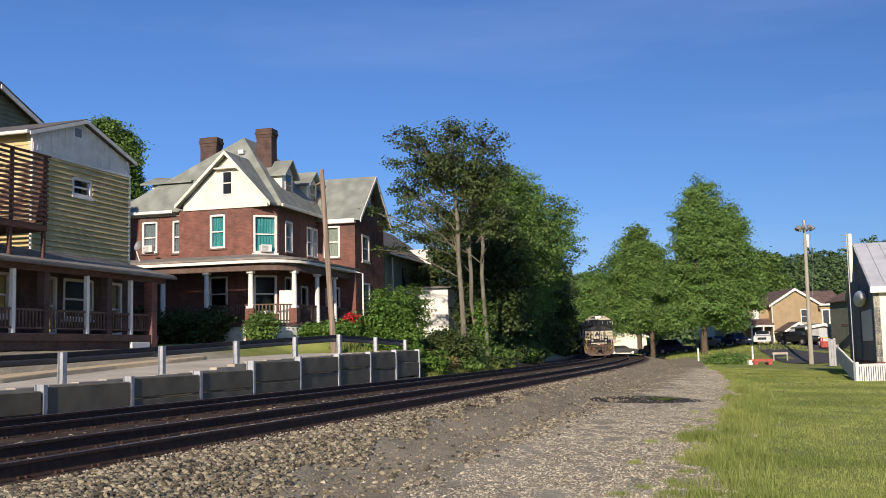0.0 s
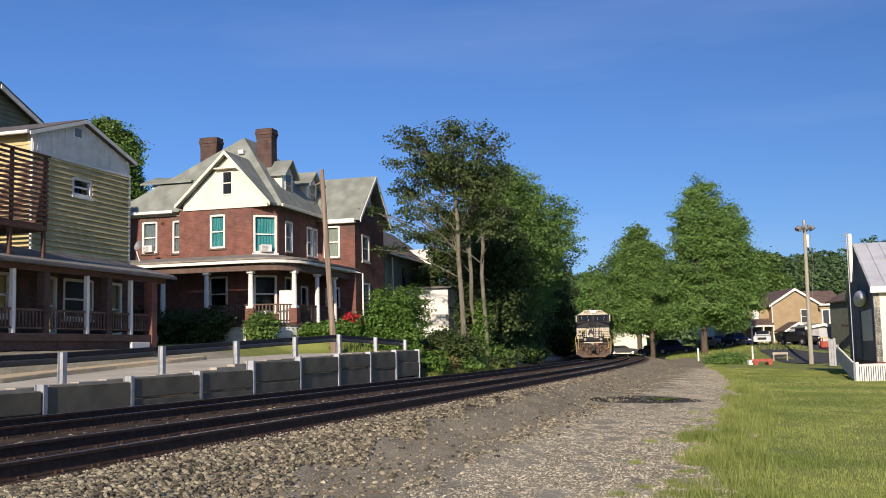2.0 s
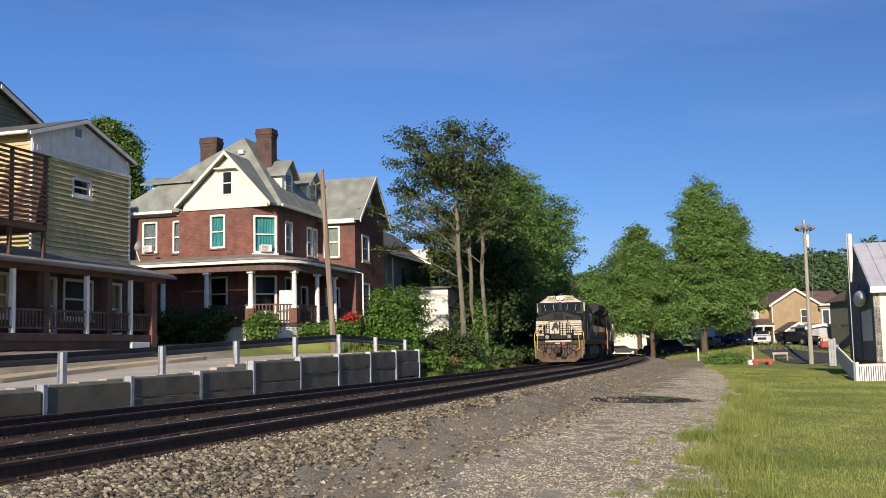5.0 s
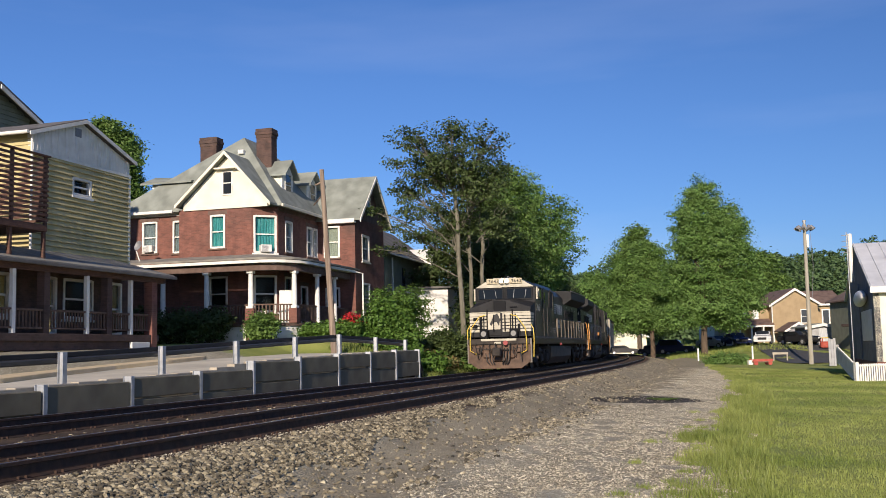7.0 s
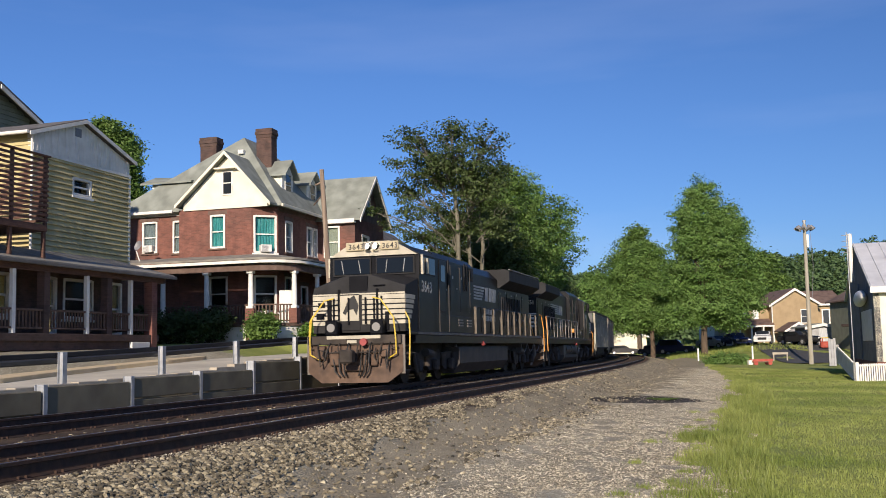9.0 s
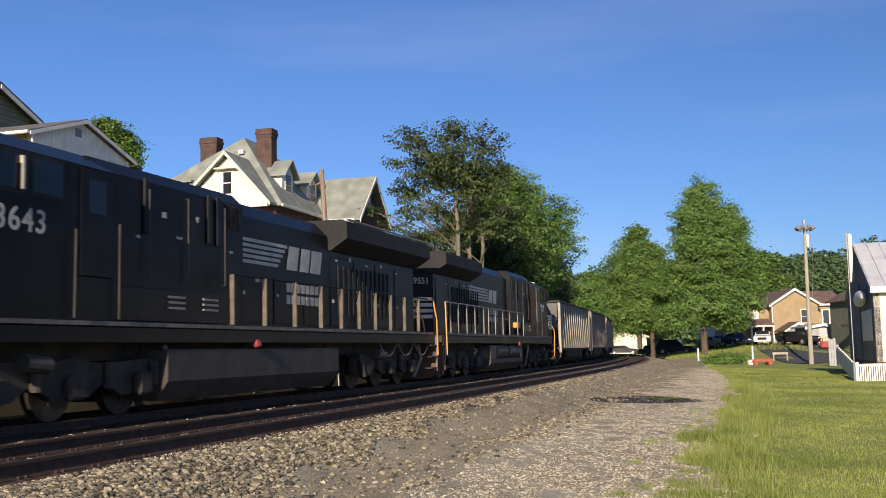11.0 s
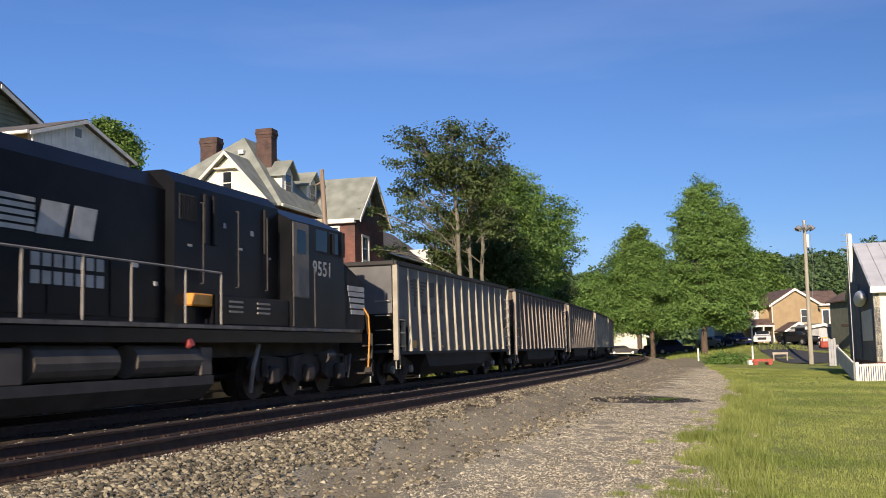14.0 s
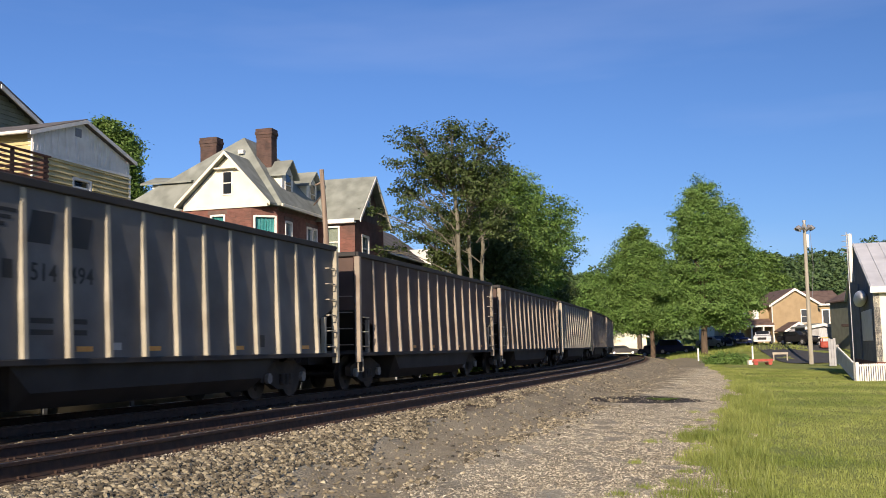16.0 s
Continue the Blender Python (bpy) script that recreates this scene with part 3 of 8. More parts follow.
# ---------------------------------------------------------------- house materials
def brick_mat(name, a, b, mortar, stain=0.3):
    m = mat(name, a, b, 2.0, 0.88, 0, 0.003, 60, stain=stain, stain_scale=0.5)
    n, l = m.node_tree.nodes, m.node_tree.links
    bsdf = n["Principled BSDF"]
    src = bsdf.inputs["Base Color"].links[0].from_socket
    tc = n.new("ShaderNodeTexCoord")
    sep = n.new("ShaderNodeSeparateXYZ")
    l.new(tc.outputs["Object"], sep.inputs[0])
    ad = n.new("ShaderNodeMath")
    ad.operation = "ADD"
    l.new(sep.outputs[0], ad.inputs[0])
    l.new(sep.outputs[1], ad.inputs[1])
    cb = n.new("ShaderNodeCombineXYZ")
    l.new(ad.outputs[0], cb.inputs[0])
    l.new(sep.outputs[2], cb.inputs[1])
    bt = n.new("ShaderNodeTexBrick")
    bt.inputs["Scale"].default_value = 1.0
    bt.inputs["Brick Width"].default_value, bt.inputs["Row Height"].default_value = 0.215, 0.075
    bt.inputs["Mortar Size"].default_value = 0.006
    bt.inputs["Color1"].default_value, bt.inputs["Color2"].default_value = (0.85, 0.85, 0.85, 1), (1.2, 1.15, 1.1, 1)
    bt.inputs["Mortar"].default_value = (*mortar, 1)
    l.new(cb.outputs[0], bt.inputs["Vector"])
    mx = n.new("ShaderNodeMix")
    mx.data_type, mx.blend_type = "RGBA", "MULTIPLY"
    mx.inputs[0].default_value = 1
    l.new(src, mx.inputs[6])
    l.new(bt.outputs["Color"], mx.inputs[7])
    l.new(mx.outputs[2], bsdf.inputs["Base Color"])
    return m


M_BRICK = brick_mat("red_brick", (0.125, 0.054, 0.04), (0.195, 0.083, 0.06), (1.2, 1.35, 1.4), 0.55)
# soot on the chimneys; under the porch the dark tone stands for shade
M_BRICK_DK = brick_mat("sooty_and_shade_dark_brick", (0.055, 0.034, 0.028), (0.10, 0.058, 0.046), (1.1, 1.2, 1.2), 0.5)
M_SIDING = mat("pale_yellow_siding", (0.43, 0.365, 0.165), (0.52, 0.44, 0.215), 1.5, 0.6, 0, 0.002, 30, stain=0.15)
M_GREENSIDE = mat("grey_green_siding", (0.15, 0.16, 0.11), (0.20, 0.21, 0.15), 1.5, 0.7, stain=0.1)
M_WHITE = mat("white_paint", (0.66, 0.64, 0.58), (0.78, 0.76, 0.70), 2.5, 0.6, 0, 0.002, 30, stain=0.14, stain_scale=1.2, stain_col=(0.3, 0.27, 0.2))
M_CREAM = mat("cream_stucco", (0.70, 0.66, 0.52), (0.80, 0.76, 0.62), 1.2, 0.9, 0, 0.004, 40, stain=0.12, stain_col=(0.4, 0.35, 0.25))
M_ROOF = mat("grey_shingles", (0.185, 0.20, 0.17), (0.28, 0.30, 0.26), 1.2, 0.95, 0, 0.01, 20, stain=0.25, stain_scale=0.5, stain_col=(0.14, 0.13, 0.11))
M_ROOF_DK = mat("dark_shingles", (0.09, 0.085, 0.08), (0.15, 0.14, 0.13), 1.2, 0.95, 0, 0.01, 20)
M_ROOF_PORCH = mat("weathered_porch_roof", (0.19, 0.175, 0.15), (0.29, 0.27, 0.225), 1.5, 0.9, 0, 0.005, 20, stain=0.3)
M_DECK = mat("dark_brown_deck_wood", (0.065, 0.03, 0.02), (0.11, 0.055, 0.035), 4, 0.75, 0, 0.004, 30, stretch=(1, 1, 5))
M_RAILWOOD = mat("brown_rail_wood", (0.085, 0.052, 0.036), (0.145, 0.095, 0.068), 4, 0.85, 0, 0.004, 30)
M_GLASS = mat("window_glass", (0.02, 0.024, 0.03), None, 3, 0.04, spec=0.8)
M_CURTAIN_TEAL = mat("teal_curtain", (0.05, 0.44, 0.44), (0.26, 0.72, 0.70), 6, 0.7, stretch=(3, 3, 0.2))
M_CURTAIN = mat("pale_curtain", (0.38, 0.40, 0.42), (0.55, 0.56, 0.57), 6, 0.8, stretch=(3, 3, 0.2))
# near-black colour stands for the darkness inside rooms and the flue
M_INSIDE = mat("unlit_inside", (0.02, 0.018, 0.016), (0.03, 0.027, 0.024), 2, 0.9)
M_LINTEL = mat("dark_stone_lintel", (0.10, 0.065, 0.05), (0.15, 0.10, 0.08), 3, 0.9, 0, 0.004)
M_METAL_W = mat("white_enamel_metal", (0.62, 0.61, 0.57), (0.72, 0.71, 0.67), 3, 0.45)
M_DISH = mat("grey_dish", (0.16, 0.16, 0.17), (0.22, 0.22, 0.23), 3, 0.5)
M_DOOR = mat("dark_door", (0.05, 0.035, 0.03), (0.08, 0.055, 0.045), 3, 0.6)
M_POLE = mat("pole_wood", (0.16, 0.118, 0.085), (0.29, 0.225, 0.168), 4, 0.9, 0, 0.01, 20, stretch=(3, 3, 0.15), stain=0.2)


# house space: X along the street (away), Y back from the street, Z up from its base
FACE = {"street": Matrix.Identity(4), "front": Matrix(((0, 1, 0, 0), (-1, 0, 0, 0), (0, 0, 1, 0), (0, 0, 0, 1)))}


def wall_slab(bm, a0, a1, z0, z1, depth, holes, at):
    """A wall in the a-z plane, face at depth 0 looking along -Y, with real openings."""
    xs = sorted({a0, a1, *[h[0] for h in holes], *[h[1] for h in holes]})
    zs = sorted({z0, z1, *[h[2] for h in holes], *[h[3] for h in holes]})
    for i in range(len(xs) - 1):
        for j in range(len(zs) - 1):
            cx, cz = (xs[i] + xs[i + 1]) / 2, (zs[j] + zs[j + 1]) / 2
            if any(h[0] < cx < h[1] and h[2] < cz < h[3] for h in holes):
                continue
            box(bm, xs[i], xs[i + 1], 0, depth, zs[j], zs[j + 1], m=at)
    bmesh.ops.remove_doubles(bm, verts=bm.verts, dist=0.0005)
    return bm


def window(parent, at, a0, a1, z0, z1, curtain=None, sill=True, lintel=False, frame_mat=None, inset=0.08, unit=False, name="window", half=False):
    """A sash window in an opening; at takes (along, in, up) to the house."""
    fm = frame_mat or M_WHITE
    fr = bmesh.new()
    w = 0.09
    for b in ((a0 - 0.02, a0 + w, z0, z1), (a1 - w, a1 + 0.02, z0, z1), (a0 + w, a1 - w, z1 - w, z1 + 0.02), (a0 + w, a1 - w, z0 - 0.02, z0 + w)):
        box(fr, b[0], b[1], -0.035, 0.16, b[2], b[3], 0.006, m=at)
    win = part(name, fr, fm, parent, "white painted sash window frame")
    mid = (z0 + z1) / 2
    sash = bmesh.new()
    box(sash, a0 + w, a1 - w, inset - 0.02, inset + 0.04, mid - 0.035, mid + 0.035, 0.004, m=at)
    part("meeting_rail", sash, fm, win)
    for zz0, zz1, dy in ((z0 + w, mid - 0.035, 0.03), (mid + 0.035, z1 - w, 0.0)):
        part("pane", bx(a0 + w, a1 - w, inset + dy, inset + dy + 0.008, zz0, zz1, m=at), M_GLASSCLEAR, win)
    # board painted near black in place of an unlit room
    part("room", bx(a0, a1, 0.42, 0.46, z0, z1, m=at), M_INSIDE, win, "near-black board standing for the unlit room")
    if curtain:
        bm = bmesh.new()
        n = 22
        lo_z = mid + 0.04 if half else z0 + w
        for i in range(n):
            c0, c1 = a0 + w + (a1 - a0 - 2 * w) * i / n, a0 + w + (a1 - a0 - 2 * w) * (i + 1) / n
            d0, d1 = 0.17 + 0.025 * math.sin(i * 1.9), 0.17 + 0.025 * math.sin((i + 1) * 1.9)
            f = [bm.verts.new(at @ Vector(p)) for p in ((c0, d0, lo_z), (c1, d1, lo_z), (c1, d1, z1 - w), (c0, d0, z1 - w))]
            bm.faces.new(f)
        part("curtain", bm, curtain, win, "hanging cloth curtain")
    if sill:
        part("sill", bx(a0 - 0.1, a1 + 0.1, -0.09, 0.1, z0 - 0.11, z0 - 0.02, 0.008, m=at), fm if not lintel else M_LINTEL, win)
    if lintel:
        part("lintel", bx(a0 - 0.14, a1 + 0.14, -0.03, 0.1, z1 + 0.022, z1 + 0.24, 0.006, m=at), M_LINTEL, win, "dark stone lintel")
    if unit:
        c = (a0 + a1) / 2
        ac = bmesh.new()
        box(ac, c - 0.3, c + 0.3, -0.3, 0.2, z0 + 0.03, z0 + 0.42, 0.015, m=at)
        ob = part("air_conditioner", ac, M_METAL_W, win, "white window air conditioner")
        g = bmesh.new()
        for k in range(7):
            box(g, c - 0.26, c + 0.1, -0.312, -0.302, z0 + 0.07 + k * 0.045, z0 + 0.09 + k * 0.045, m=at)
        part("grille", g, M_DISH, ob)
    return win


def glass_clear():
    m = bpy.data.materials.new("clear_window_glass")
    m.use_nodes = True
    n, l = m.node_tree.nodes, m.node_tree.links
    n["Principled BSDF"].inputs["Roughness"].default_value = 0.03
    n["Principled BSDF"].inputs["Base Color"].default_value = (0.02, 0.025, 0.03, 1)
    tr = n.new("ShaderNodeBsdfTransparent")
    tr.inputs[0].default_value = (0.85, 0.9, 0.9, 1)
    mx = n.new("ShaderNodeMixShader")
    mx.inputs[0].default_value = 0.85
    l.new(n["Principled BSDF"].outputs[0], mx.inputs[1])
    l.new(tr.outputs[0], mx.inputs[2])
    l.new(mx.outputs[0], n["Material Output"].inputs["Surface"])
    return m


M_GLASSCLEAR = glass_clear()


def roof_slab(parent, corners, thick=0.14, material=None, label="", name="roof"):
    """A thick sloping roof from its corners, in order round it."""
    bm = bmesh.new()
    top = [bm.verts.new(c) for c in corners]
    bot = [bm.verts.new((c[0], c[1], c[2] - thick)) for c in corners]
    n = len(corners)
    bm.faces.new(top)
    bm.faces.new(bot[::-1])
    for i in range(n):
        bm.faces.new((top[i], bot[i], bot[(i + 1) % n], top[(i + 1) % n]))
    bmesh.ops.recalc_face_normals(bm, faces=bm.faces)
    return part(name, bm, material or M_ROOF, parent, label)


def railing(parent, p, q, z0, z1, material, gap=0.13, thick=0.028, label="", cap=None):
    """A baluster railing between two places on the plan."""
    p, q = Vector((*p, 0)), Vector((*q, 0))
    d = q - p
    run = Matrix.Translation(p) @ Matrix.Rotation(math.atan2(d.y, d.x), 4, "Z")
    bm = bmesh.new()
    box(bm, 0, d.length, -0.045, 0.045, z1 - 0.07, z1, 0.008, m=run)
    box(bm, 0, d.length, -0.035, 0.035, z0, z0 + 0.06, 0.006, m=run)
    r = part("railing", bm, cap or material, parent, label)
    n = max(1, int(d.length / gap))
    for k in range(n):
        x = (k + 0.5) * d.length / n
        part("baluster", bx(x - thick / 2, x + thick / 2, -thick / 2, thick / 2, z0 + 0.061, z1 - 0.071, m=run), material, r)
    return r


def column(parent, x, y, z0, z1, w, material, label="", pier=None, pier_mat=None):
    bm = bmesh.new()
    z = z0
    if pier:
        part("pier", bx(x - w * 0.95, x + w * 0.95, y - w * 0.95, y + w * 0.95, z0, pier, 0.01), pier_mat, parent, "red brick porch pier")
        z = pier
    box(bm, x - w * 0.8, x + w * 0.8, y - w * 0.8, y + w * 0.8, z, z + 0.12, 0.012)
    tube(bm, [(x, y, z + 0.12), (x, y, z1 - 0.12)], w * 0.62, 14, w * 0.5)
    box(bm, x - w * 0.75, x + w * 0.75, y - w * 0.75, y + w * 0.75, z1 - 0.12, z1, 0.012)
    return part("column", bm, material, parent, label)


def post(parent, x, y, z0, z1, w, material, label="", name="post"):
    return part(name, bx(x - w / 2, x + w / 2, y - w / 2, y + w / 2, z0, z1, 0.01), material, parent, label)


# ---------------------------------------------------------------- pale yellow house with the deck
BL = 1.3
left_house = thing("house", trk_pose(26.45, -17, BL), "pale yellow sided house with brick porch and brown deck", "house")
H1 = left_house
ST, FR = FACE["street"], FACE["front"]
win_h = (-3.75, -2.6, 7.22 - BL, 7.91 - BL)
bm = wall_slab(bmesh.new(), -6.05, 0, 4.7 - BL, 8.5 - BL, 0.2, [win_h], ST)
part("wall", bm, M_SIDING, H1, "pale yellow upper wall")
z = 4.72 - BL
while z < 8.45 - BL:
    for a, b in ([(-6.07, win_h[0] - 0.06), (win_h[1] + 0.06, 0.02)] if win_h[2] - 0.2 < z < win_h[3] else [(-6.07, 0.02)]):
        bm = bmesh.new()
        prism(bm, [(-0.004, z + 0.012), (-0.075, z + 0.012), (-0.073, z + 0.03), (-0.006, z + 0.2), (-0.004, z + 0.2)], 0, a, b)
        part("siding_board", bm, M_SIDING, H1)
    z += 0.2
part("wall", bx(-6.05, -5.85, 0.21, 8.5, 4.7 - BL, 9.2 - BL), M_SIDING, H1, "sunlit pale yellow side wall")
z = 4.72 - BL
while z < 9.0 - BL:
    bm = bmesh.new()
    prism(bm, [(-6.054, z), (-6.095, z + 0.004), (-6.092, z + 0.02), (-6.058, z + 0.2), (-6.054, z + 0.2)], 1, 0.02, 8.5)
    part("siding_board", bm, M_SIDING, H1)
    z += 0.2
part("wall", bx(-0.2, 0.0, 0.21, 8.5, 1.3 - BL, 9.0 - BL), M_SIDING, H1)
part("wall", bx(-6.05, 0, 8.3, 8.5, 1.3 - BL, 9.0 - BL), M_SIDING, H1)
bm = bmesh.new()
prism(bm, [(-6.05, 8.5 - BL), (0.0, 8.5 - BL), (0.0, 9.05 - BL), (-3.2, 10.08 - BL), (-6.1, 9.1 - BL)], 1, -0.01, 0.18)
gable = part("gable", bm, M_WHITE, H1, "white vertical board gable")
for k in range(30):
    u = -6.0 + k * 0.2
    top = np.interp(u, [-6.1, -3.2, 0], [9.1, 10.06, 9.03]) - BL
    part("batten", bx(u - 0.02, u + 0.02, -0.028, -0.011, 8.54 - BL, float(top) - 0.03), M_WHITE, gable)
part("trim", bx(-6.12, 0.06, -0.07, -0.011, 8.43 - BL, 8.54 - BL, 0.008), M_WHITE, H1)
part("corner_board", bx(-0.1, 0.03, -0.06, 0.05, 4.75 - BL, 8.43 - BL, 0.006), M_WHITE, H1)
part("vent", bx(-3.62, -3.27, -0.05, 0.0, 9.5 - BL, 9.82 - BL, 0.01), M_DISH, gable, "grey louvred gable vent")
for c in ([(-3.2, -0.22, 10.24 - BL), (-3.2, 9, 10.24 - BL), (0.21, 9, 9.14 - BL), (0.21, -0.22, 9.14 - BL)], [(-3.2, -0.22, 10.24 - BL), (-3.2, 9, 10.24 - BL), (-6.5, 9, 9.16 - BL), (-6.5, -0.22, 9.16 - BL)]):
    roof_slab(H1, c, 0.12, M_ROOF_DK, "dark shingle roof slope")
for p, q in (((-3.2, 10.2), (0.2, 9.1)), ((-3.2, 10.2), (-6.48, 9.12))):
    bm = bmesh.new()
    prism(bm, [(p[0], p[1] - BL), (q[0], q[1] - BL), (q[0], q[1] - 0.14 - BL), (p[0], p[1] - 0.14 - BL)], 1, -0.26, -0.223)
    part("bargeboard", bm, M_WHITE, H1)
part("gutter", tb([(-6.57, -0.22, 9.08 - BL), (-6.57, 8.5, 9.08 - BL)], 0.07, 8), M_WHITE, H1)
part("downpipe", tb([(-6.2, -0.1, 9.05 - BL), (-6.2, -0.1, 4.9 - BL)], 0.045, 8), M_WHITE, H1)
window(H1, ST, *win_h, curtain=None)
# lower storey of brick behind the porch
holes = [(-13.2, -12.2, 1.9 - BL, 4.0 - BL), (-11.0, -9.2, 2.5 - BL, 4.0 - BL), (-8.1, -7.1, 2.5 - BL, 4.0 - BL), (-5.5, -4.6, 1.9 - BL, 4.0 - BL), (-4.2, -2.4, 2.5 - BL, 4.0 - BL), (-1.4, -0.5, 1.9 - BL, 4.0 - BL)]
# porch shade is put into the darker brick of wall, floor and base
part("wall", wall_slab(bmesh.new(), -16, 0, 0, 3.395, 0.2, holes, ST), M_BRICK_DK, H1, "brown brick ground floor wall darkened for porch shade")
for k, h in enumerate(holes):
    window(H1, ST, *h, curtain=M_CURTAIN if k in (1,) else None, sill=k in (1, 2, 4), name="door" if k in (0, 3, 5) else "window")
part("wall", bx(-16, -6.3, 1.6, 1.8, 3.4, 6.9), M_SIDING, H1)
part("wall", bx(-16, -6.1, 0.21, 1.59, 3.4, 3.6), M_DECK, H1, "flat roof below the deck")
# porch
PF = -2.1
part("porch_floor", bx(-16, -1.3, PF - 0.15, -0.01, 0.3, 0.55, 0.01), M_BRICK_DK, H1, "brick porch floor darkened for porch shade")
part("porch_base", bx(-16, -1.35, PF - 0.05, PF + 0.15, 0, 0.299), M_BRICK_DK, H1, "red brick porch base darkened for porch shade")
roof_slab(H1, [(-16, 0.0, 4.95 - BL), (-1.2, 0.0, 4.95 - BL), (-0.45, PF - 0.35, 4.22 - BL), (-16, PF - 0.35, 4.22 - BL)], 0.1, M_ROOF_PORCH, "weathered lean-to porch roof", "porch_roof")
roof_slab(H1, [(-1.2, 0.0, 4.945 - BL), (-1.2, 0.3, 4.945 - BL), (-0.45, 0.3, 4.215 - BL), (-0.45, PF - 0.35, 4.215 - BL)], 0.1, M_ROOF_PORCH, "", "porch_roof")
part("porch_gutter", bx(-16, -0.42, PF - 0.44, PF - 0.351, 4.06 - BL, 4.18 - BL, 0.02), M_ROOF_DK, H1, "dark eaves gutter")
part("porch_beam", bx(-16, -0.75, PF - 0.1, PF + 0.1, 3.9 - BL, 4.1 - BL, 0.01), M_DECK, H1)
for u in (-13.4, -9.52, -5.71, -3.03):
    post(H1, u, PF, 0.551, 3.9 - BL, 0.15, M_WHITE, "white porch post", "porch_post")
post(H1, -1.65, PF, 0, 3.9 - BL, 0.36, M_BRICK, "red brick corner pier", "porch_post")
for u in (-11.5, -7.9, -4.4):
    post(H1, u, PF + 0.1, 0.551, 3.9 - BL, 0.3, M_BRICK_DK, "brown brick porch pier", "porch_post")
for a, b in ((-13.3, -11.7), (-11.3, -9.6), (-9.44, -8.1), (-7.7, -5.8), (-5.62, -4.6), (-4.2, -3.12), (-2.94, -1.85)):
    railing(H1, (a, PF), (b, PF), 2.0 - BL, 2.66 - BL, M_RAILWOOD, 0.15, 0.04, "brown wooden porch railing")
railing(H1, (-1.65, PF + 0.2), (-1.65, -0.1), 2.0 - BL, 2.66 - BL, M_RAILWOOD, 0.15, 0.04)
part("cellar_window", bx(-3.2, -2.0, PF - 0.2, PF - 0.06, 0.0, 0.28, 0.02), M_METAL_W, H1)
# deck on the flat roof
DZ0, DZ1 = 5.46 - BL, 7.75 - BL
deck = part("deck", bx(-15, -7.88, PF, 1.5, DZ0 - 0.22, DZ0, 0.01), M_DECK, H1, "dark brown wooden roof deck")
for u in (-13.6, -11.6, -9.6, -7.96):
    post(deck, u, PF + 0.05, DZ0 + 0.001, DZ1, 0.11, M_DECK)
    post(deck, u, PF + 0.1, 4.3 - BL, DZ0 - 0.221, 0.12, M_DECK, name="support")
for k in range(13):
    zz = DZ0 + 0.12 + k * 0.165
    part("slat", bx(-15, -7.88, PF - 0.03, PF - 0.006, zz, zz + 0.085), M_DECK, deck)
    part("slat", bx(-7.9, -7.88, PF, 1.5, zz, zz + 0.085), M_DECK, deck)
post(deck, -7.96, 1.4, DZ0 + 0.001, DZ1, 0.11, M_DECK)
part("cap", bx(-15.05, -7.83, PF - 0.08, PF + 0.08, DZ1 + 0.001, DZ1 + 0.05, 0.006), M_DECK, deck)

# ---------------------------------------------------------------- taller grey-green house behind it
BU = 1.6
upper = thing("house", trk_pose(31.2, -25.35, BU), "tall grey-green sided house behind the yellow one", "house")
bm = bmesh.new()
prism(bm, [(-8.6, 0), (-0.25, 0), (-0.25, 10.9), (-3.0, 12.0), (-8.6, 10.0)], 1, 0.1, 9)
part("wall", bm, M_GREENSIDE, upper, "grey-green horizontal siding")
for k in range(16):
    zz = 8.2 + k * 0.22
    a = np.interp(zz, [8, 10.9, 12], [-0.25, -0.25, -3.0])
    bm = bmesh.new()
    prism(bm, [(0.096, zz), (0.05, zz + 0.004), (0.09, zz + 0.22)], 0, -8.6 if zz < 10 else float(np.interp(zz, [10, 12], [-8.6, -3])), float(a))
    part("siding_board", bm, M_GREENSIDE, upper)
roof_slab(upper, [(-2.8, -0.35, 12.2), (-2.8, 9.2, 12.2), (0.25, 9.2, 10.95), (0.25, -0.35, 10.95)], 0.16, M_ROOF_DK, "dark shingle roof")
roof_slab(upper, [(-2.8, -0.35, 12.2), (-2.8, 9.2, 12.2), (-9, 9.2, 10.0), (-9, -0.35, 10.0)], 0.16, M_ROOF_DK)
bm = bmesh.new()
prism(bm, [(-2.8, 12.05), (0.25, 10.8), (0.25, 10.6), (-2.8, 11.85)], 1, -0.4, -0.33)
part("bargeboard", bm, M_WHITE, upper)

# ---------------------------------------------------------------- brick house with the wrap-round porch
BB = 1.72
brick_house = thing("house", trk_pose(40.24, -17, BB), "large red brick house with cream gable and white porch", "house")
H2 = brick_house
front = lambda u: Matrix.Translation((u, 0, 0)) @ FR          # along = -v, in = +u
z0, z1 = 0.0, 9.2 - BB
w_main = (-3.62, -2.74, 6.88 - BB, 8.72 - BB)
w_low = (-3.7, -2.6, 3.4 - BB, 5.3 - BB)
part("wall", wall_slab(bmesh.new(), -5.55, -1.15, z0, 9.1 - BB, 0.3, [w_main, w_low], front(0)), M_BRICK, H2, "sunlit red brick front wall")
window(H2, front(0), *w_main, curtain=M_CURTAIN_TEAL, lintel=True)
window(H2, front(0), *w_low, lintel=True)
# left part set back
w_a, w_b = (-8.4, -7.46, 6.9 - BB, 8.68 - BB), (-6.45, -5.8, 6.83 - BB, 8.66 - BB)
part("wall", wall_slab(bmesh.new(), -9.9, -5.25, z0, 8.95 - BB, 0.3, [w_a, w_b], front(0.9)), M_BRICK, H2, "red brick side wing wall")
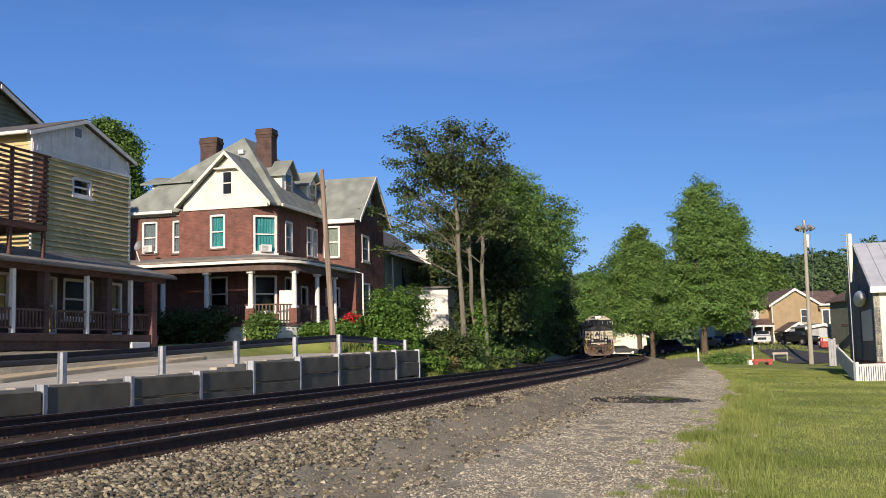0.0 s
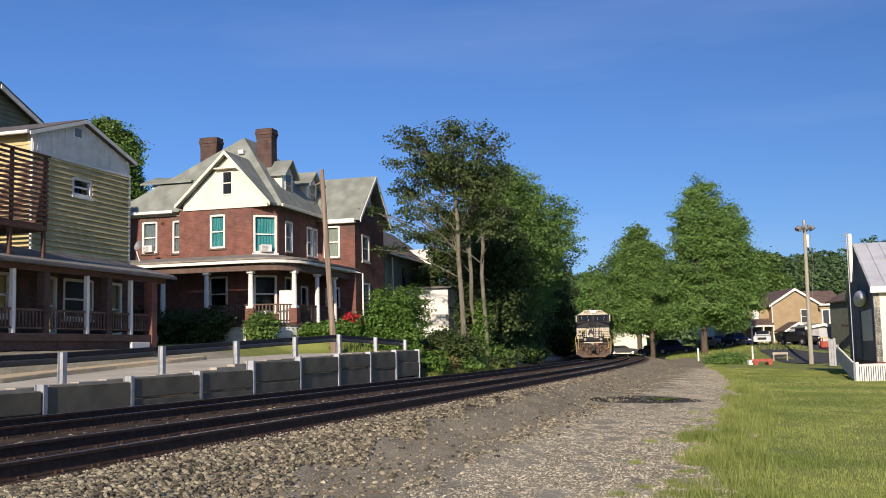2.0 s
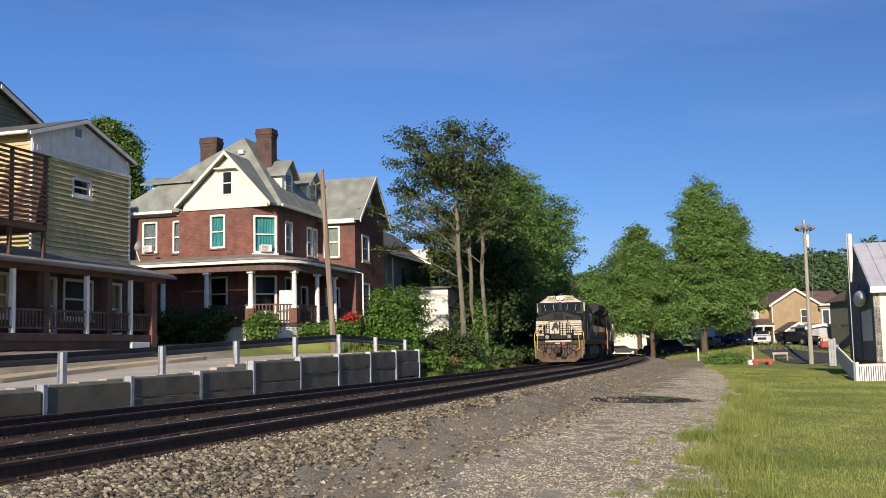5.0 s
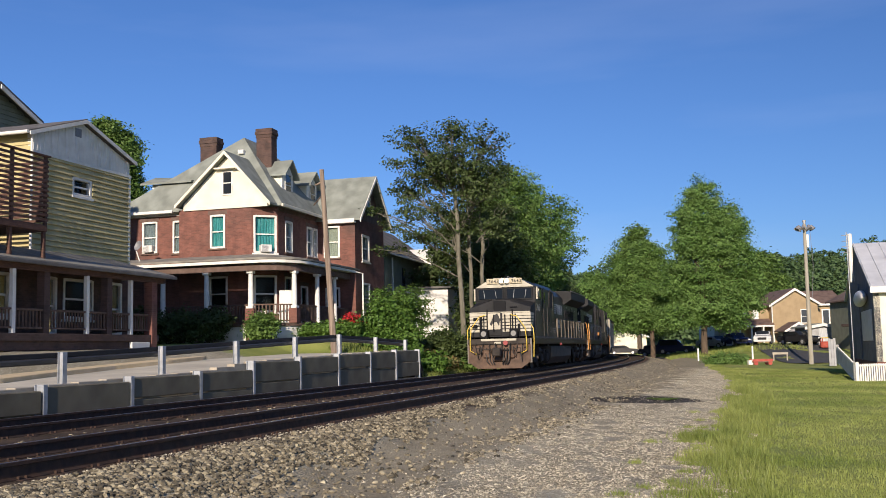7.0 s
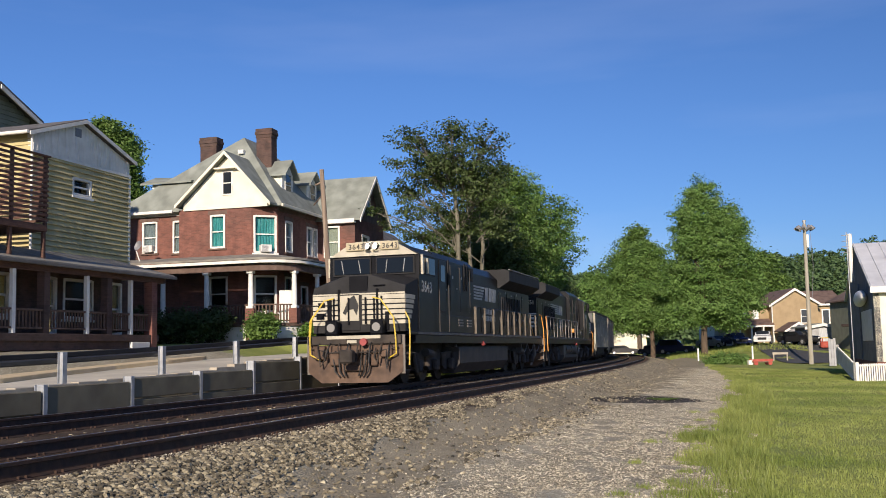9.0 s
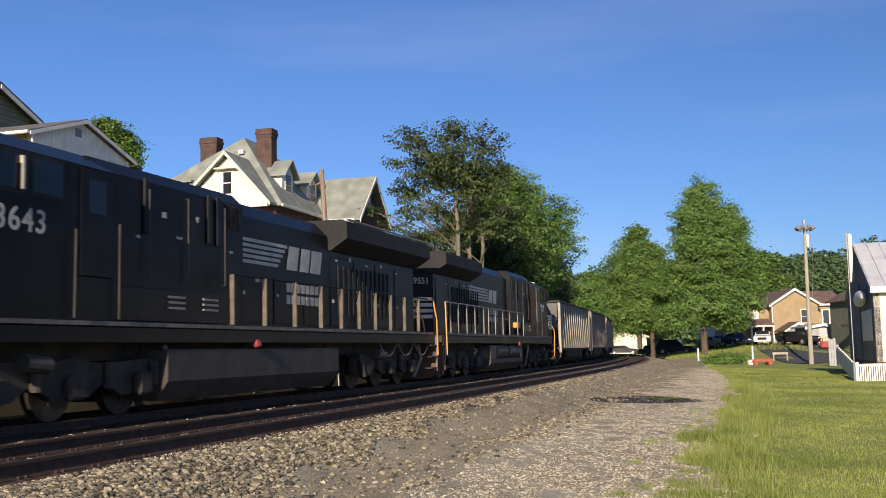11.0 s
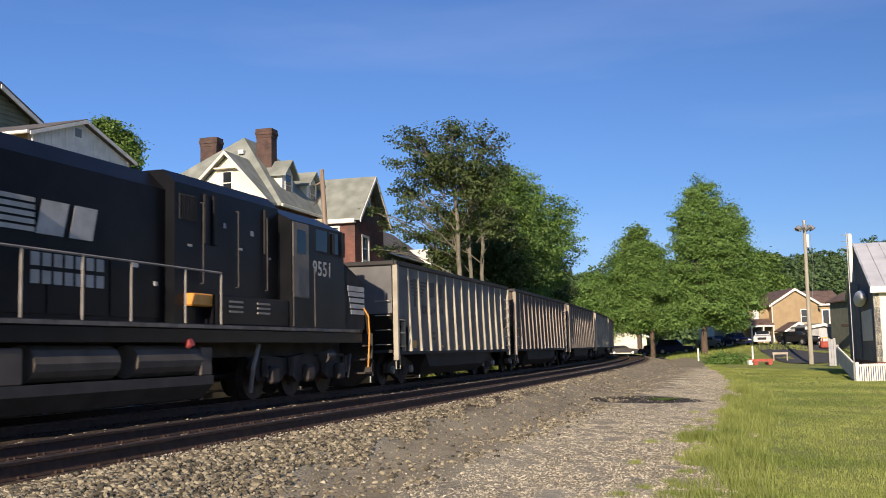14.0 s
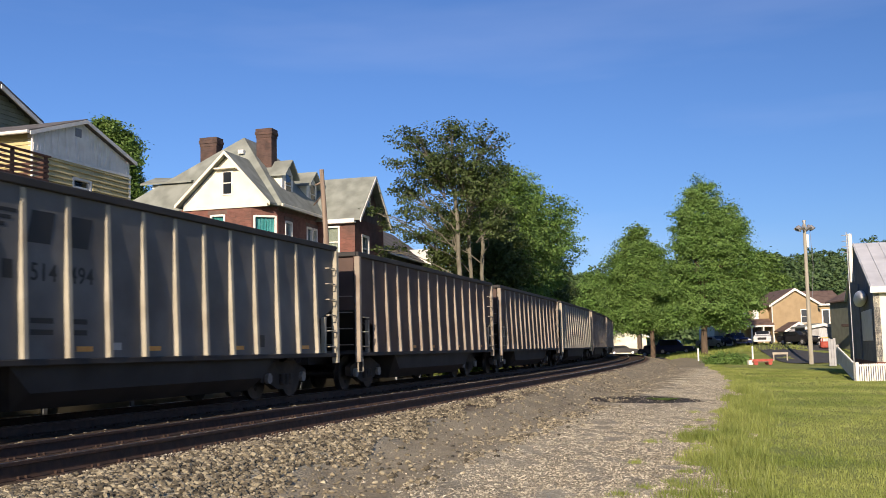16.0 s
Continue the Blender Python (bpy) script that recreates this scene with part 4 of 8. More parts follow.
window(H2, front(0.9), *w_a, curtain=M_CURTAIN, lintel=True, unit=True)
window(H2, front(0.9), *w_b, curtain=M_CURTAIN, lintel=True)
part("wall", bx(0.01, 0.89, 5.25, 5.55, z0, 9.1 - BB), M_BRICK, H2)
# cut corner with a wide window
ch = Matrix.Translation((0.0, 1.15, 0)) @ Matrix.Rotation(-math.atan2(1.15, 0.95), 4, "Z")
chl = math.hypot(1.15, 0.95)
w_c, w_c2 = (0.13, chl - 0.1, 6.55 - BB, 8.6 - BB), (0.13, chl - 0.12, 3.3 - BB, 5.3 - BB)
part("wall", wall_slab(bmesh.new(), 0, chl, z0, 9.1 - BB, 0.28, [w_c, w_c2], ch), M_BRICK, H2, "cut brick corner")
window(H2, ch, *w_c, curtain=M_CURTAIN_TEAL, unit=True, lintel=False)
window(H2, ch, *w_c2)
# street wall
ws = [(1.9, 2.86, 6.7 - BB, 8.45 - BB), (4.95, 5.75, 6.7 - BB, 8.45 - BB), (5.95, 6.55, 6.7 - BB, 8.45 - BB), (1.8, 2.9, 3.3 - BB, 5.3 - BB), (4.0, 5.0, 2.5 - BB, 4.9 - BB)]
part("wall", wall_slab(bmesh.new(), 0.95, 6.6, z0, 8.9 - BB, 0.3, ws, ST), M_BRICK, H2, "shaded brick street wall")
for k, h in enumerate(ws):
    window(H2, ST, *h, curtain=M_CURTAIN if k < 3 else None, lintel=True, name="door" if k == 4 else "window")
part("wall", bx(6.9, 11.5, 8.6, 8.9, z0, 8.9 - BB), M_BRICK, H2)
part("wall", bx(1.21, 11.5, 9.6, 9.9, z0, 8.9 - BB), M_BRICK, H2)
# frieze and eaves
part("frieze", bx(0.85, 6.58, -0.06, 0.0, 8.9 - BB, 9.22 - BB, 0.01), M_LINTEL, H2, "dark painted frieze board")
part("frieze", bx(0.84, 0.9, 5.56, 9.95, 8.96 - BB, 9.2 - BB, 0.01), M_WHITE, H2, "white frieze board")
# cream gable over the front
bm = bmesh.new()
prism(bm, [(0.17, 9.105 - BB), (5.25, 9.105 - BB), (5.25, 9.42 - BB), (2.51, 11.98 - BB), (0.17, 9.45 - BB)], 0, -0.06, 0.24)
g2 = part("gable", bm, M_CREAM, H2, "cream stucco front gable")
w_g = (-2.78, -2.3, 9.85 - BB, 11.05 - BB)
part("gable_window_frame", bx(w_g[0] - 0.08, w_g[1] + 0.08, -0.10, -0.061, w_g[2] - 0.08, w_g[3] + 0.08, 0.01, m=front(0)), M_WHITE, g2)
part("pane", bx(w_g[0], w_g[1], -0.108, -0.101, w_g[2], (w_g[2] + w_g[3]) / 2 - 0.03, m=front(0)), M_GLASS, g2, "dark window pane")
part("pane", bx(w_g[0], w_g[1], -0.108, -0.101, (w_g[2] + w_g[3]) / 2 + 0.03, w_g[3], m=front(0)), M_GLASS, g2, "dark window pane")
part("moulding", bx(-0.1, -0.061, 0.15, 5.25, 9.03 - BB, 9.12 - BB, 0.015), M_CREAM, g2)
part("moulding", bx(-0.45, -0.061, 1.85, 3.2, 11.2 - BB, 11.28 - BB, 0.01), M_CREAM, g2, "shadowed collar moulding")
PK = 12.2 - BB
for v, zz in ((-0.2, 9.2 - BB), (5.55, 9.33 - BB)):
    roof_slab(H2, [(-0.5, 2.51, PK), (4.5, 2.51, PK), (4.5, v, zz), (-0.5, v, zz)], 0.12, M_ROOF, "grey shingle gable roof")
    bm = bmesh.new()
    prism(bm, [(2.51, PK - 0.02), (v, zz - 0.02), (v, zz - 0.2), (2.51, PK - 0.22)], 0, -0.56, -0.5)
    part("bargeboard", bm, M_CREAM, H2, "cream bargeboard")
# main hipped roof
AP = (3.6, 3.35, 13.78 - BB)
AQ = (6.2, 3.35, 13.78 - BB)
EZ = 9.25 - BB
L0, L1, L2, L3 = (0.45, -0.45, EZ), (0.45, 10.3, EZ), (12.0, 10.3, EZ), (12.0, -0.45, EZ)
roof_slab(H2, [L0, L1, AP], 0.14, M_ROOF, "grey shingle hipped roof")
roof_slab(H2, [L1, L2, AQ, AP], 0.14, M_ROOF, "grey shingle hipped roof")
roof_slab(H2, [L2, L3, AQ], 0.14, M_ROOF, "grey shingle hipped roof")
roof_slab(H2, [L3, L0, AP, AQ], 0.14, M_ROOF, "grey shingle hipped roof")
part("gutter", bx(0.4, 6.55, -0.56, -0.451, EZ - 0.2, EZ - 0.03, 0.02), M_CREAM, H2)
part("gutter", bx(0.34, 0.449, 6.2, 10.3, EZ - 0.2, EZ - 0.03, 0.02), M_WHITE, H2)
part("roof_vent", bx(2.55, 2.85, 2.9, 3.25, 12.6 - BB, 12.85 - BB, 0.03), M_METAL_W, H2, "small metal roof vent")


def dormer(u0, u1, v0, zb, ze, zp, depth, label):
    bm = bmesh.new()
    um = (u0 + u1) / 2
    prism(bm, [(u0, zb), (u1, zb), (u1, ze), (um, zp - 0.05), (u0, ze)], 1, v0, v0 + depth)
    d = part("dormer", bm, M_WHITE, H2, label)
    for k in range(8):
        zz = zb + 0.1 + k * 0.17
        if zz < ze - 0.1:
            part("siding_board", bx(u0 - 0.022, u0 - 0.001, v0 + 0.05, v0 + depth, zz, zz + 0.145), M_CREAM, d)
    for a, b in ((u0 - 0.28, um), (u1 + 0.28, um)):
        roof_slab(d, [(b, v0 - 0.35, zp), (b, v0 + depth + 0.6, zp), (a, v0 + depth + 0.6, ze - 0.12), (a, v0 - 0.35, ze - 0.12)], 0.09, M_ROOF, "", "dormer_roof")
    part("dormer_frame", bx(um - 0.42, um + 0.42, v0 - 0.05, v0 - 0.001, zb + 0.12, ze + 0.05, 0.01), M_WHITE, d)
    part("pane", bx(um - 0.33, um + 0.33, v0 - 0.06, v0 - 0.051, zb + 0.2, (zb + ze) / 2 + 0.06), M_GLASS, d, "dark window pane")
    part("pane", bx(um - 0.33, um + 0.33, v0 - 0.06, v0 - 0.051, (zb + ze) / 2 + 0.12, ze - 0.02), M_GLASS, d, "dark window pane")


dormer(2.75, 4.25, 0.55, 9.9 - BB, 11.35 - BB, 12.2 - BB, 2.4, "white gabled roof dormer")
dormer(6.35, 7.85, 0.55, 9.9 - BB, 11.3 - BB, 12.1 - BB, 2.4, "white gabled roof dormer")
# dormer on the far slope
bm = bmesh.new()
prism(bm, [(6.2, 10.0 - BB), (8.3, 10.0 - BB), (8.3, 11.0 - BB), (6.2, 11.0 - BB)], 0, 1.75, 5.2)
d3 = part("dormer", bm, M_CREAM, H2, "low cream dormer")
roof_slab(d3, [(1.4, 5.6, 11.04 - BB), (1.4, 8.89, 11.04 - BB), (3.0, 8.85, 11.65 - BB), (5.4, 8.2, 11.75 - BB), (5.4, 5.6, 11.75 - BB)], 0.1, M_ROOF, "", "dormer_roof")


def chimney(u, v, zb, zt, w, d):
    bm = bmesh.new()
    box(bm, u - d / 2, u + d / 2, v - w / 2, v + w / 2, zb, zt - 0.55, 0.01)
    for k, g in enumerate((0.03, 0.07, 0.04)):
        box(bm, u - d / 2 - g, u + d / 2 + g, v - w / 2 - g, v + w / 2 + g, zt - 0.55 + k * 0.18, zt - 0.37 + k * 0.18 - 0.002, 0.01)
    c = part("chimney", bm, M_BRICK_DK, H2, "tall sooty brick chimney")
    part("flue", bx(u - d / 4, u + d / 4, v - w / 4, v + w / 4, zt - 0.03, zt + 0.05, 0.01), M_INSIDE, c)


chimney(3.42, 1.82, 11.0 - BB, 14.1 - BB, 0.95, 0.75)
chimney(3.4, 5.38, 10.6 - BB, 13.84 - BB, 1.05, 0.75)
# wing towards the street
ww = [(7.8, 9.1, 6.55 - BB, 8.15 - BB), (7.85, 9.1, 3.4 - BB, 5.2 - BB)]
part("wall", wall_slab(bmesh.new(), 6.6, 11.9, z0, 9.05 - BB, 0.3, ww, Matrix.Translation((0, -2.4, 0))), M_BRICK, H2, "shaded brick wing wall")
for h in ww:
    window(H2, Matrix.Translation((0, -2.4, 0)), *h, curtain=M_CURTAIN)
wf = (0.42, 1.42, 6.7 - BB, 8.6 - BB)
wl = (0.5, 1.4, 2.6 - BB, 4.9 - BB)
part("wall", wall_slab(bmesh.new(), 0.0, 2.1, z0, 9.05 - BB, 0.3, [wf, wl], front(6.6)), M_BRICK, H2, "sunlit brick return wall")
window(H2, front(6.6), *wf, curtain=M_CREAM, lintel=True)
window(H2, front(6.6), *wl, name="door")
bm = bmesh.new()
prism(bm, [(6.62, 9.05 - BB), (11.88, 9.05 - BB), (9.25, 11.65 - BB)], 1, -2.39, -2.2)
g3 = part("gable", bm, M_LINTEL, H2, "dark shingled wing gable")
part("gable_window_frame", bx(8.75, 9.45, -2.45, -2.391, 9.6 - BB, 10.6 - BB, 0.01), M_WHITE, g3)
part("pane", bx(8.83, 9.37, -2.458, -2.451, 9.68 - BB, 10.52 - BB), M_GLASS, g3)
for a in (6.25, 12.25):
    roof_slab(H2, [(9.25, -2.85, 11.95 - BB), (9.25, 3, 11.95 - BB), (a, 3, 8.98 - BB), (a, -2.85, 8.98 - BB)], 0.12, M_ROOF, "grey shingle wing roof")
    bm = bmesh.new()
    prism(bm, [(9.25, 11.93 - BB), (a, 8.96 - BB), (a, 8.74 - BB), (9.25, 11.71 - BB)], 1, -2.92, -2.86)
    part("bargeboard", bm, M_WHITE, H2, "white bargeboard")
part("cornice", bx(6.22, 6.55, -2.5, -0.6, 8.72 - BB, 8.98 - BB, 0.02), M_WHITE, H2, "white cornice")
part("downpipe", tb([(6.5, -0.62, 8.7 - BB), (6.45, -0.6, 6.1 - BB), (6.4, -2.2, 5.85 - BB), (6.9, -2.75, 5.7 - BB), (6.9, -2.75, 0.0)], 0.05, 8), M_WHITE, H2, "white rain pipe")
# porch that wraps the corner
PU, PV = -2.2, -2.0
arc = [(PU + 1.9 - 1.9 * math.cos(a), PV + 1.9 - 1.9 * math.sin(a)) for a in np.linspace(0, math.pi / 2, 9)]
edge_out = [(PU, 9.4), *arc, (7.2, PV)]
edge_in = [(0.0, 9.4)] + [(0.95 * t, 1.15 * (1 - t)) for t in np.linspace(0, 1, 9)] + [(7.2, 0.0)]


def ring_slab(outer, inner, zo, zi, thick, material, name, label, grow=0.0):
    bm = bmesh.new()
    n = len(outer)
    def out(i):
        x, y = outer[i]
        gx, gy = (-1, 0) if i == 0 else ((0, -1) if i == n - 1 else (-math.cos((i - 1) / (n - 3) * math.pi / 2), -math.sin((i - 1) / (n - 3) * math.pi / 2)))
        return x + gx * grow, y + gy * grow
    o = [out(i) for i in range(n)]
    T = [bm.verts.new((*p, zo)) for p in o]
    B = [bm.verts.new((*p, zo - thick)) for p in o]
    TI = [bm.verts.new((*p, zi)) for p in inner]
    BI = [bm.verts.new((*p, zi - thick)) for p in inner]
    for i in range(n - 1):
        bm.faces.new((T[i], T[i + 1], TI[i + 1], TI[i]))
        bm.faces.new((B[i + 1], B[i], BI[i], BI[i + 1]))
        bm.faces.new((T[i + 1], T[i], B[i], B[i + 1]))
        bm.faces.new((TI[i], TI[i + 1], BI[i + 1], BI[i]))
    for a in (0, n - 1):
        bm.faces.new((T[a], TI[a], BI[a], B[a]))
    bmesh.ops.recalc_face_normals(bm, faces=bm.faces)
    return part(name, bm, material, H2, label)


ring_slab(edge_out, edge_in, 6.0 - BB, 6.45 - BB, 0.1, M_ROOF_PORCH, "porch_roof", "weathered flat porch roof", 0.45)
ring_slab(edge_out, [(x + 0.4, y + 0.4) for x, y in edge_out], 5.88 - BB, 5.88 - BB, 0.15, M_WHITE, "cornice", "white curved porch cornice", 0.4)
ring_slab(edge_out, [(x + 0.3, y + 0.3) for x, y in edge_out], 5.655 - BB, 5.655 - BB, 0.3, M_LINTEL, "porch_beam", "dark curved porch beam", 0.08)
ring_slab(edge_out, edge_in, 2.62 - BB, 2.62 - BB, 0.15, M_RAILWOOD, "porch_floor", "grey wooden porch floor", 0.1)
ring_slab(edge_out, [(x + 0.2, y + 0.2) for x, y in edge_out], 2.46 - BB, 2.46 - BB, 2.46 - BB, M_WHITE, "porch_skirt", "white painted porch skirting", 0.0)
cols = [(PU, 7.8), (PU, 5.2), (PU, 2.62), (PU + 0.1, 0.13), (-1.1, PV + 0.12), (1.74, PV), (4.3, PV), (6.75, PV)]
for k, (u, v) in enumerate(cols):
    column(H2, u + 0.12, v + 0.1, 2.63 - BB, 5.35 - BB, 0.24, M_WHITE, "round white porch column", pier=3.4 - BB if k in (3, 4) else None, pier_mat=M_BRICK)
part("porch_pier", bx(PU - 0.15, PU + 0.3, -0.1, 0.36, 0, 3.38 - BB, 0.01), M_BRICK, H2, "red brick porch pier")
for (a, b), (c, d) in zip(cols, cols[1:]):
    if (c, d) == cols[4]:
        continue
    railing(H2, (a + 0.12, b + 0.1), (c + 0.12, d + 0.1), 2.72 - BB, 3.62 - BB, M_RAILWOOD, 0.17, 0.06, "weathered wooden porch railing")
for p, q in zip(edge_out[1:], edge_out[2:-1]):
    railing(H2, (p[0] + 0.1, p[1] + 0.1), (q[0] + 0.1, q[1] + 0.1), 2.72 - BB, 3.62 - BB, M_RAILWOOD, 0.17, 0.06)

# things on the porch and its wall
fridge = thing("cabinet", H2.matrix_world @ pose(-0.35, -1.15, 2.62 - BB, 0, 0, 20), "white metal cabinet standing on the porch", "cabinet")
part("body", bx(-0.35, 0.35, -0.45, 0.45, 0, 1.75, 0.03), M_METAL_W, fridge)
part("door", bx(-0.385, -0.351, -0.43, 0.43, 0.05, 1.7, 0.01), M_METAL_W, fridge)
dish = thing("satellite_dish", H2.matrix_world @ pose(-0.85, 7.25, 6.45 - BB), "grey satellite dish on a bent white arm", "satellite dish")
bm = bmesh.new()
bmesh.ops.create_uvsphere(bm, u_segments=16, v_segments=8, radius=0.42)
bmesh.ops.delete(bm, geom=[v for v in bm.verts if v.co.z > -0.18], context="VERTS")
bmesh.ops.solidify(bm, geom=bm.faces[:], thickness=0.02)
part("dish", bm, M_DISH, dish, at=pose(-0.75, 0.15, 0.75, -20, -70, 0))
part("arm", tb([(0.05, 0, -0.2), (-0.35, 0, -0.25), (-0.55, 0.1, 0.35)], 0.035, 8), M_WHITE, dish)

# ---------------------------------------------------------------- third house behind the trees
B3 = 1.85
third = thing("house", trk_pose(58.5, -15.5, B3), "weathered white house behind overgrown shrubs", "house")
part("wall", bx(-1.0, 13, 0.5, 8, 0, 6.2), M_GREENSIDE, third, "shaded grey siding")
roof_slab(third, [(-1.4, 0, 6.0), (13.5, 0, 6.0), (13.5, 4.2, 9.0), (-1.4, 4.2, 9.0)], 0.15, M_ROOF_DK, "dark grey shingle roof")
roof_slab(third, [(-1.4, 8.4, 6.0), (13.5, 8.4, 6.0), (13.5, 4.2, 9.0), (-1.4, 4.2, 9.0)], 0.15, M_ROOF_DK)
part("gutter", tb([(-1.4, -0.08, 5.95), (13.5, -0.08, 5.95)], 0.07, 8), M_WHITE, third)
part("downpipe", tb([(0.2, 0.3, 5.8), (0.2, 0.3, 0)], 0.06, 8), M_WHITE, third)
part("window", bx(3.2, 3.9, 0.42, 0.499, 4.0, 5.3, 0.02), M_GLASS, third, "dark window")
part("annex_wall", bx(2.2, 7.5, -3.2, 0.4, 0, 3.6, 0.01), M_WHITE, third, "whitewashed stone annex")
part("annex_roof", bx(1.9, 7.8, -3.5, 0.49, 3.61, 3.75, 0.01), M_ROOF_DK, third)
bm = bmesh.new()
prism(bm, [(9.0, 5.2), (11.0, 5.2), (11.0, 6.6), (10.0, 7.3), (9.0, 6.6)], 1, -0.4, 1.8)
part("dormer", bm, M_WHITE, third, "white gabled dormer")
part("chimney", bx(9.2, 9.8, -0.5, 0.3, 4.0, 5.3), M_BRICK, third)

# ---------------------------------------------------------------- leaning utility pole
x, y, _ = trk(32.0, -10.15)
pb = Vector((float(x), float(y), z_at(float(x), float(y))))
pole = thing("utility_pole", Matrix.Translation(pb), "old leaning brown wooden utility pole", "utility pole")
kx = -0.48
part("shaft", tb([(0, 0, -0.1), (kx * 0.4, 0, 3.2), (kx, 0, 8.25)], 0.15, 12, 0.1), M_POLE, pole)
part("crosspiece", tb([(kx - 0.3, 0, 7.55), (kx + 0.12, 0.02, 7.75)], 0.04, 6), M_POLE, pole)
part("bracket", tb([(kx - 0.05, -0.12, 7.0), (kx - 0.35, -0.2, 6.6)], 0.03, 6), M_BARK_DK, pole)
# ---------------------------------------------------------------- plants
def quads(name, centres, normals, sizes, material, rng, long=1.5, tri=False, ups=None):
    """Many small leaves: a bent quad each."""
    n = len(centres)
    normals = normals / np.linalg.norm(normals, axis=1)[:, None]
    a = np.cross(normals, rng.normal(size=(n, 3)))
    a /= np.linalg.norm(a, axis=1)[:, None]
    b = np.cross(normals, a)
    sx, sy = sizes[:, None] * 0.5, sizes[:, None] * 0.5 * long
    co = np.stack([centres - b * sy, centres + a * sx + normals * sx * 0.25, centres + b * sy, centres - a * sx + normals * sx * 0.25], 1).reshape(-1, 3)
    me = bpy.data.meshes.new(name)
    me.vertices.add(n * 4)
    me.vertices.foreach_set("co", co.ravel())
    me.loops.add(n * 4)
    me.loops.foreach_set("vertex_index", np.arange(n * 4))
    me.polygons.add(n)
    me.polygons.foreach_set("loop_start", np.arange(0, n * 4, 4))
    me.update(calc_edges=True)
    me.materials.append(material)
    return me


def clumps(rng, blobs, n, shell=0.55):
    """Places for leaf clumps in ellipsoids (x, y, z, rx, ry, rz), mostly near their skins, with outward directions."""
    vol = np.array([b[3] * b[4] * b[5] for b in blobs]) ** 0.72
    pick = rng.choice(len(blobs), n, p=vol / vol.sum())
    B = np.array(blobs)[pick]
    d = rng.normal(size=(n, 3))
    d /= np.linalg.norm(d, axis=1)[:, None]
    r = shell + (1 - shell) * rng.rand(n) ** 0.6
    lump = 1 + 0.16 * np.sin(d[:, 0] * 5 + B[:, 0]) * np.sin(d[:, 1] * 4 + B[:, 2]) + 0.12 * np.sin(d[:, 2] * 7 + pick)
    return B[:, :3] + d * B[:, 3:] * (r * lump)[:, None], d, pick


def leaves(name, rng, blobs, n_clump, per, spread, size, material, shell=0.55, droop=0.0, long=1.5):
    c, d, _ = clumps(rng, blobs, n_clump, shell)
    cc = np.repeat(c, per, 0)
    off = rng.normal(size=cc.shape) * spread * rng.uniform(0.6, 1.3, (n_clump, 1)).repeat(per, 0)
    off[:, 2] *= 0.6
    off[:, 2] -= droop * np.hypot(off[:, 0], off[:, 1])
    nrm = np.repeat(d, per, 0) * 0.5 + np.array([0, 0, 0.75]) + rng.normal(size=cc.shape) * 0.55
    return quads(name, cc + off, nrm, rng.uniform(0.6, 1.35, len(cc)) * size, material, rng, long), c


def limb(bm, p, q, r, r2, rng, sag=0.12, n=5, sides=6):
    p, q = Vector(p), Vector(q)
    L = (q - p).length
    pts = []
    for i in range(n + 1):
        t = i / n
        w = math.sin(t * math.pi) * sag * L
        pts.append(p.lerp(q, t) + Vector((rng.normal() * 0.03 * L, rng.normal() * 0.03 * L, w * (0.4 if i else 0))) * (1 if 0 < i < n else 0))
    tube(bm, pts, r, sides, r2)


def up_stem(pts, z):
    """The point of a stem at a height, or its tip."""
    for p, q in zip(pts, pts[1:]):
        if q.z >= z:
            return p.lerp(q, max(0.0, (z - p.z) / max(1e-6, q.z - p.z)))
    return pts[-1]


def tree(x, y, blobs, trunk_r, label, leaf, bark, n_clump, per, spread, size, seed, fork=0.45, stems=1, shell=0.55, twigs=40, z=None, lean=(0, 0), droop=0.0, name="tree", long=1.5, stem_pts=None, limb_k=0.38):
    """blobs are in the tree's own space, with the base at the origin."""
    rng = np.random.RandomState(seed)
    z = z_at(x, y) if z is None else z
    t = thing(name, pose(x, y, z - 0.05), label, "tree")
    top = max(b[2] for b in blobs)
    bm = bmesh.new()
    forks = []
    for k in range(stems):
        ox, oy = (0, 0) if stems == 1 else (rng.uniform(-0.7, 0.7), rng.uniform(-0.5, 0.5))
        if stem_pts and k < len(stem_pts):
            ox, oy = stem_pts[k]
        pts = [(ox, oy, 0)]
        h = top * (fork if k == 0 else fork * rng.uniform(0.75, 1.1))
        for i in range(1, 6):
            pts.append((ox + lean[0] * i / 5 + rng.normal() * 0.06, oy + lean[1] * i / 5 + rng.normal() * 0.06, h * i / 5))
        tube(bm, pts, trunk_r * (1 if k == 0 else 0.75), 10, trunk_r * 0.62)
        forks.append([Vector(q) for q in pts])
    part("trunk", bm, bark, t, "tapered bark-covered trunk")
    me, c = leaves("crown", rng, blobs, n_clump, per, spread, size, leaf, shell, droop, long)
    for i, b in enumerate(blobs):
        f = up_stem(forks[i % len(forks)], b[2] * 0.72)
        br = bmesh.new()
        limb(br, f, Vector(b[:3]), trunk_r * limb_k, trunk_r * 0.1, rng)
        part("limb", br, bark, t)
    br = bmesh.new()
    for i in range(twigs):
        q = Vector(c[rng.randint(len(c))])
        b = min(blobs, key=lambda e: (Vector(e[:3]) - q).length)
        p = Vector(b[:3]).lerp(up_stem(forks[0], b[2] * 0.75), rng.uniform(0, 0.55))
        limb(br, p, q, trunk_r * 0.17, 0.012, rng, 0.1, 4, 5)
    tagged(part("twig_work", br, bark, t), kind="stuff")
    ob = new("crown", me)
    ob.parent = t
    return t


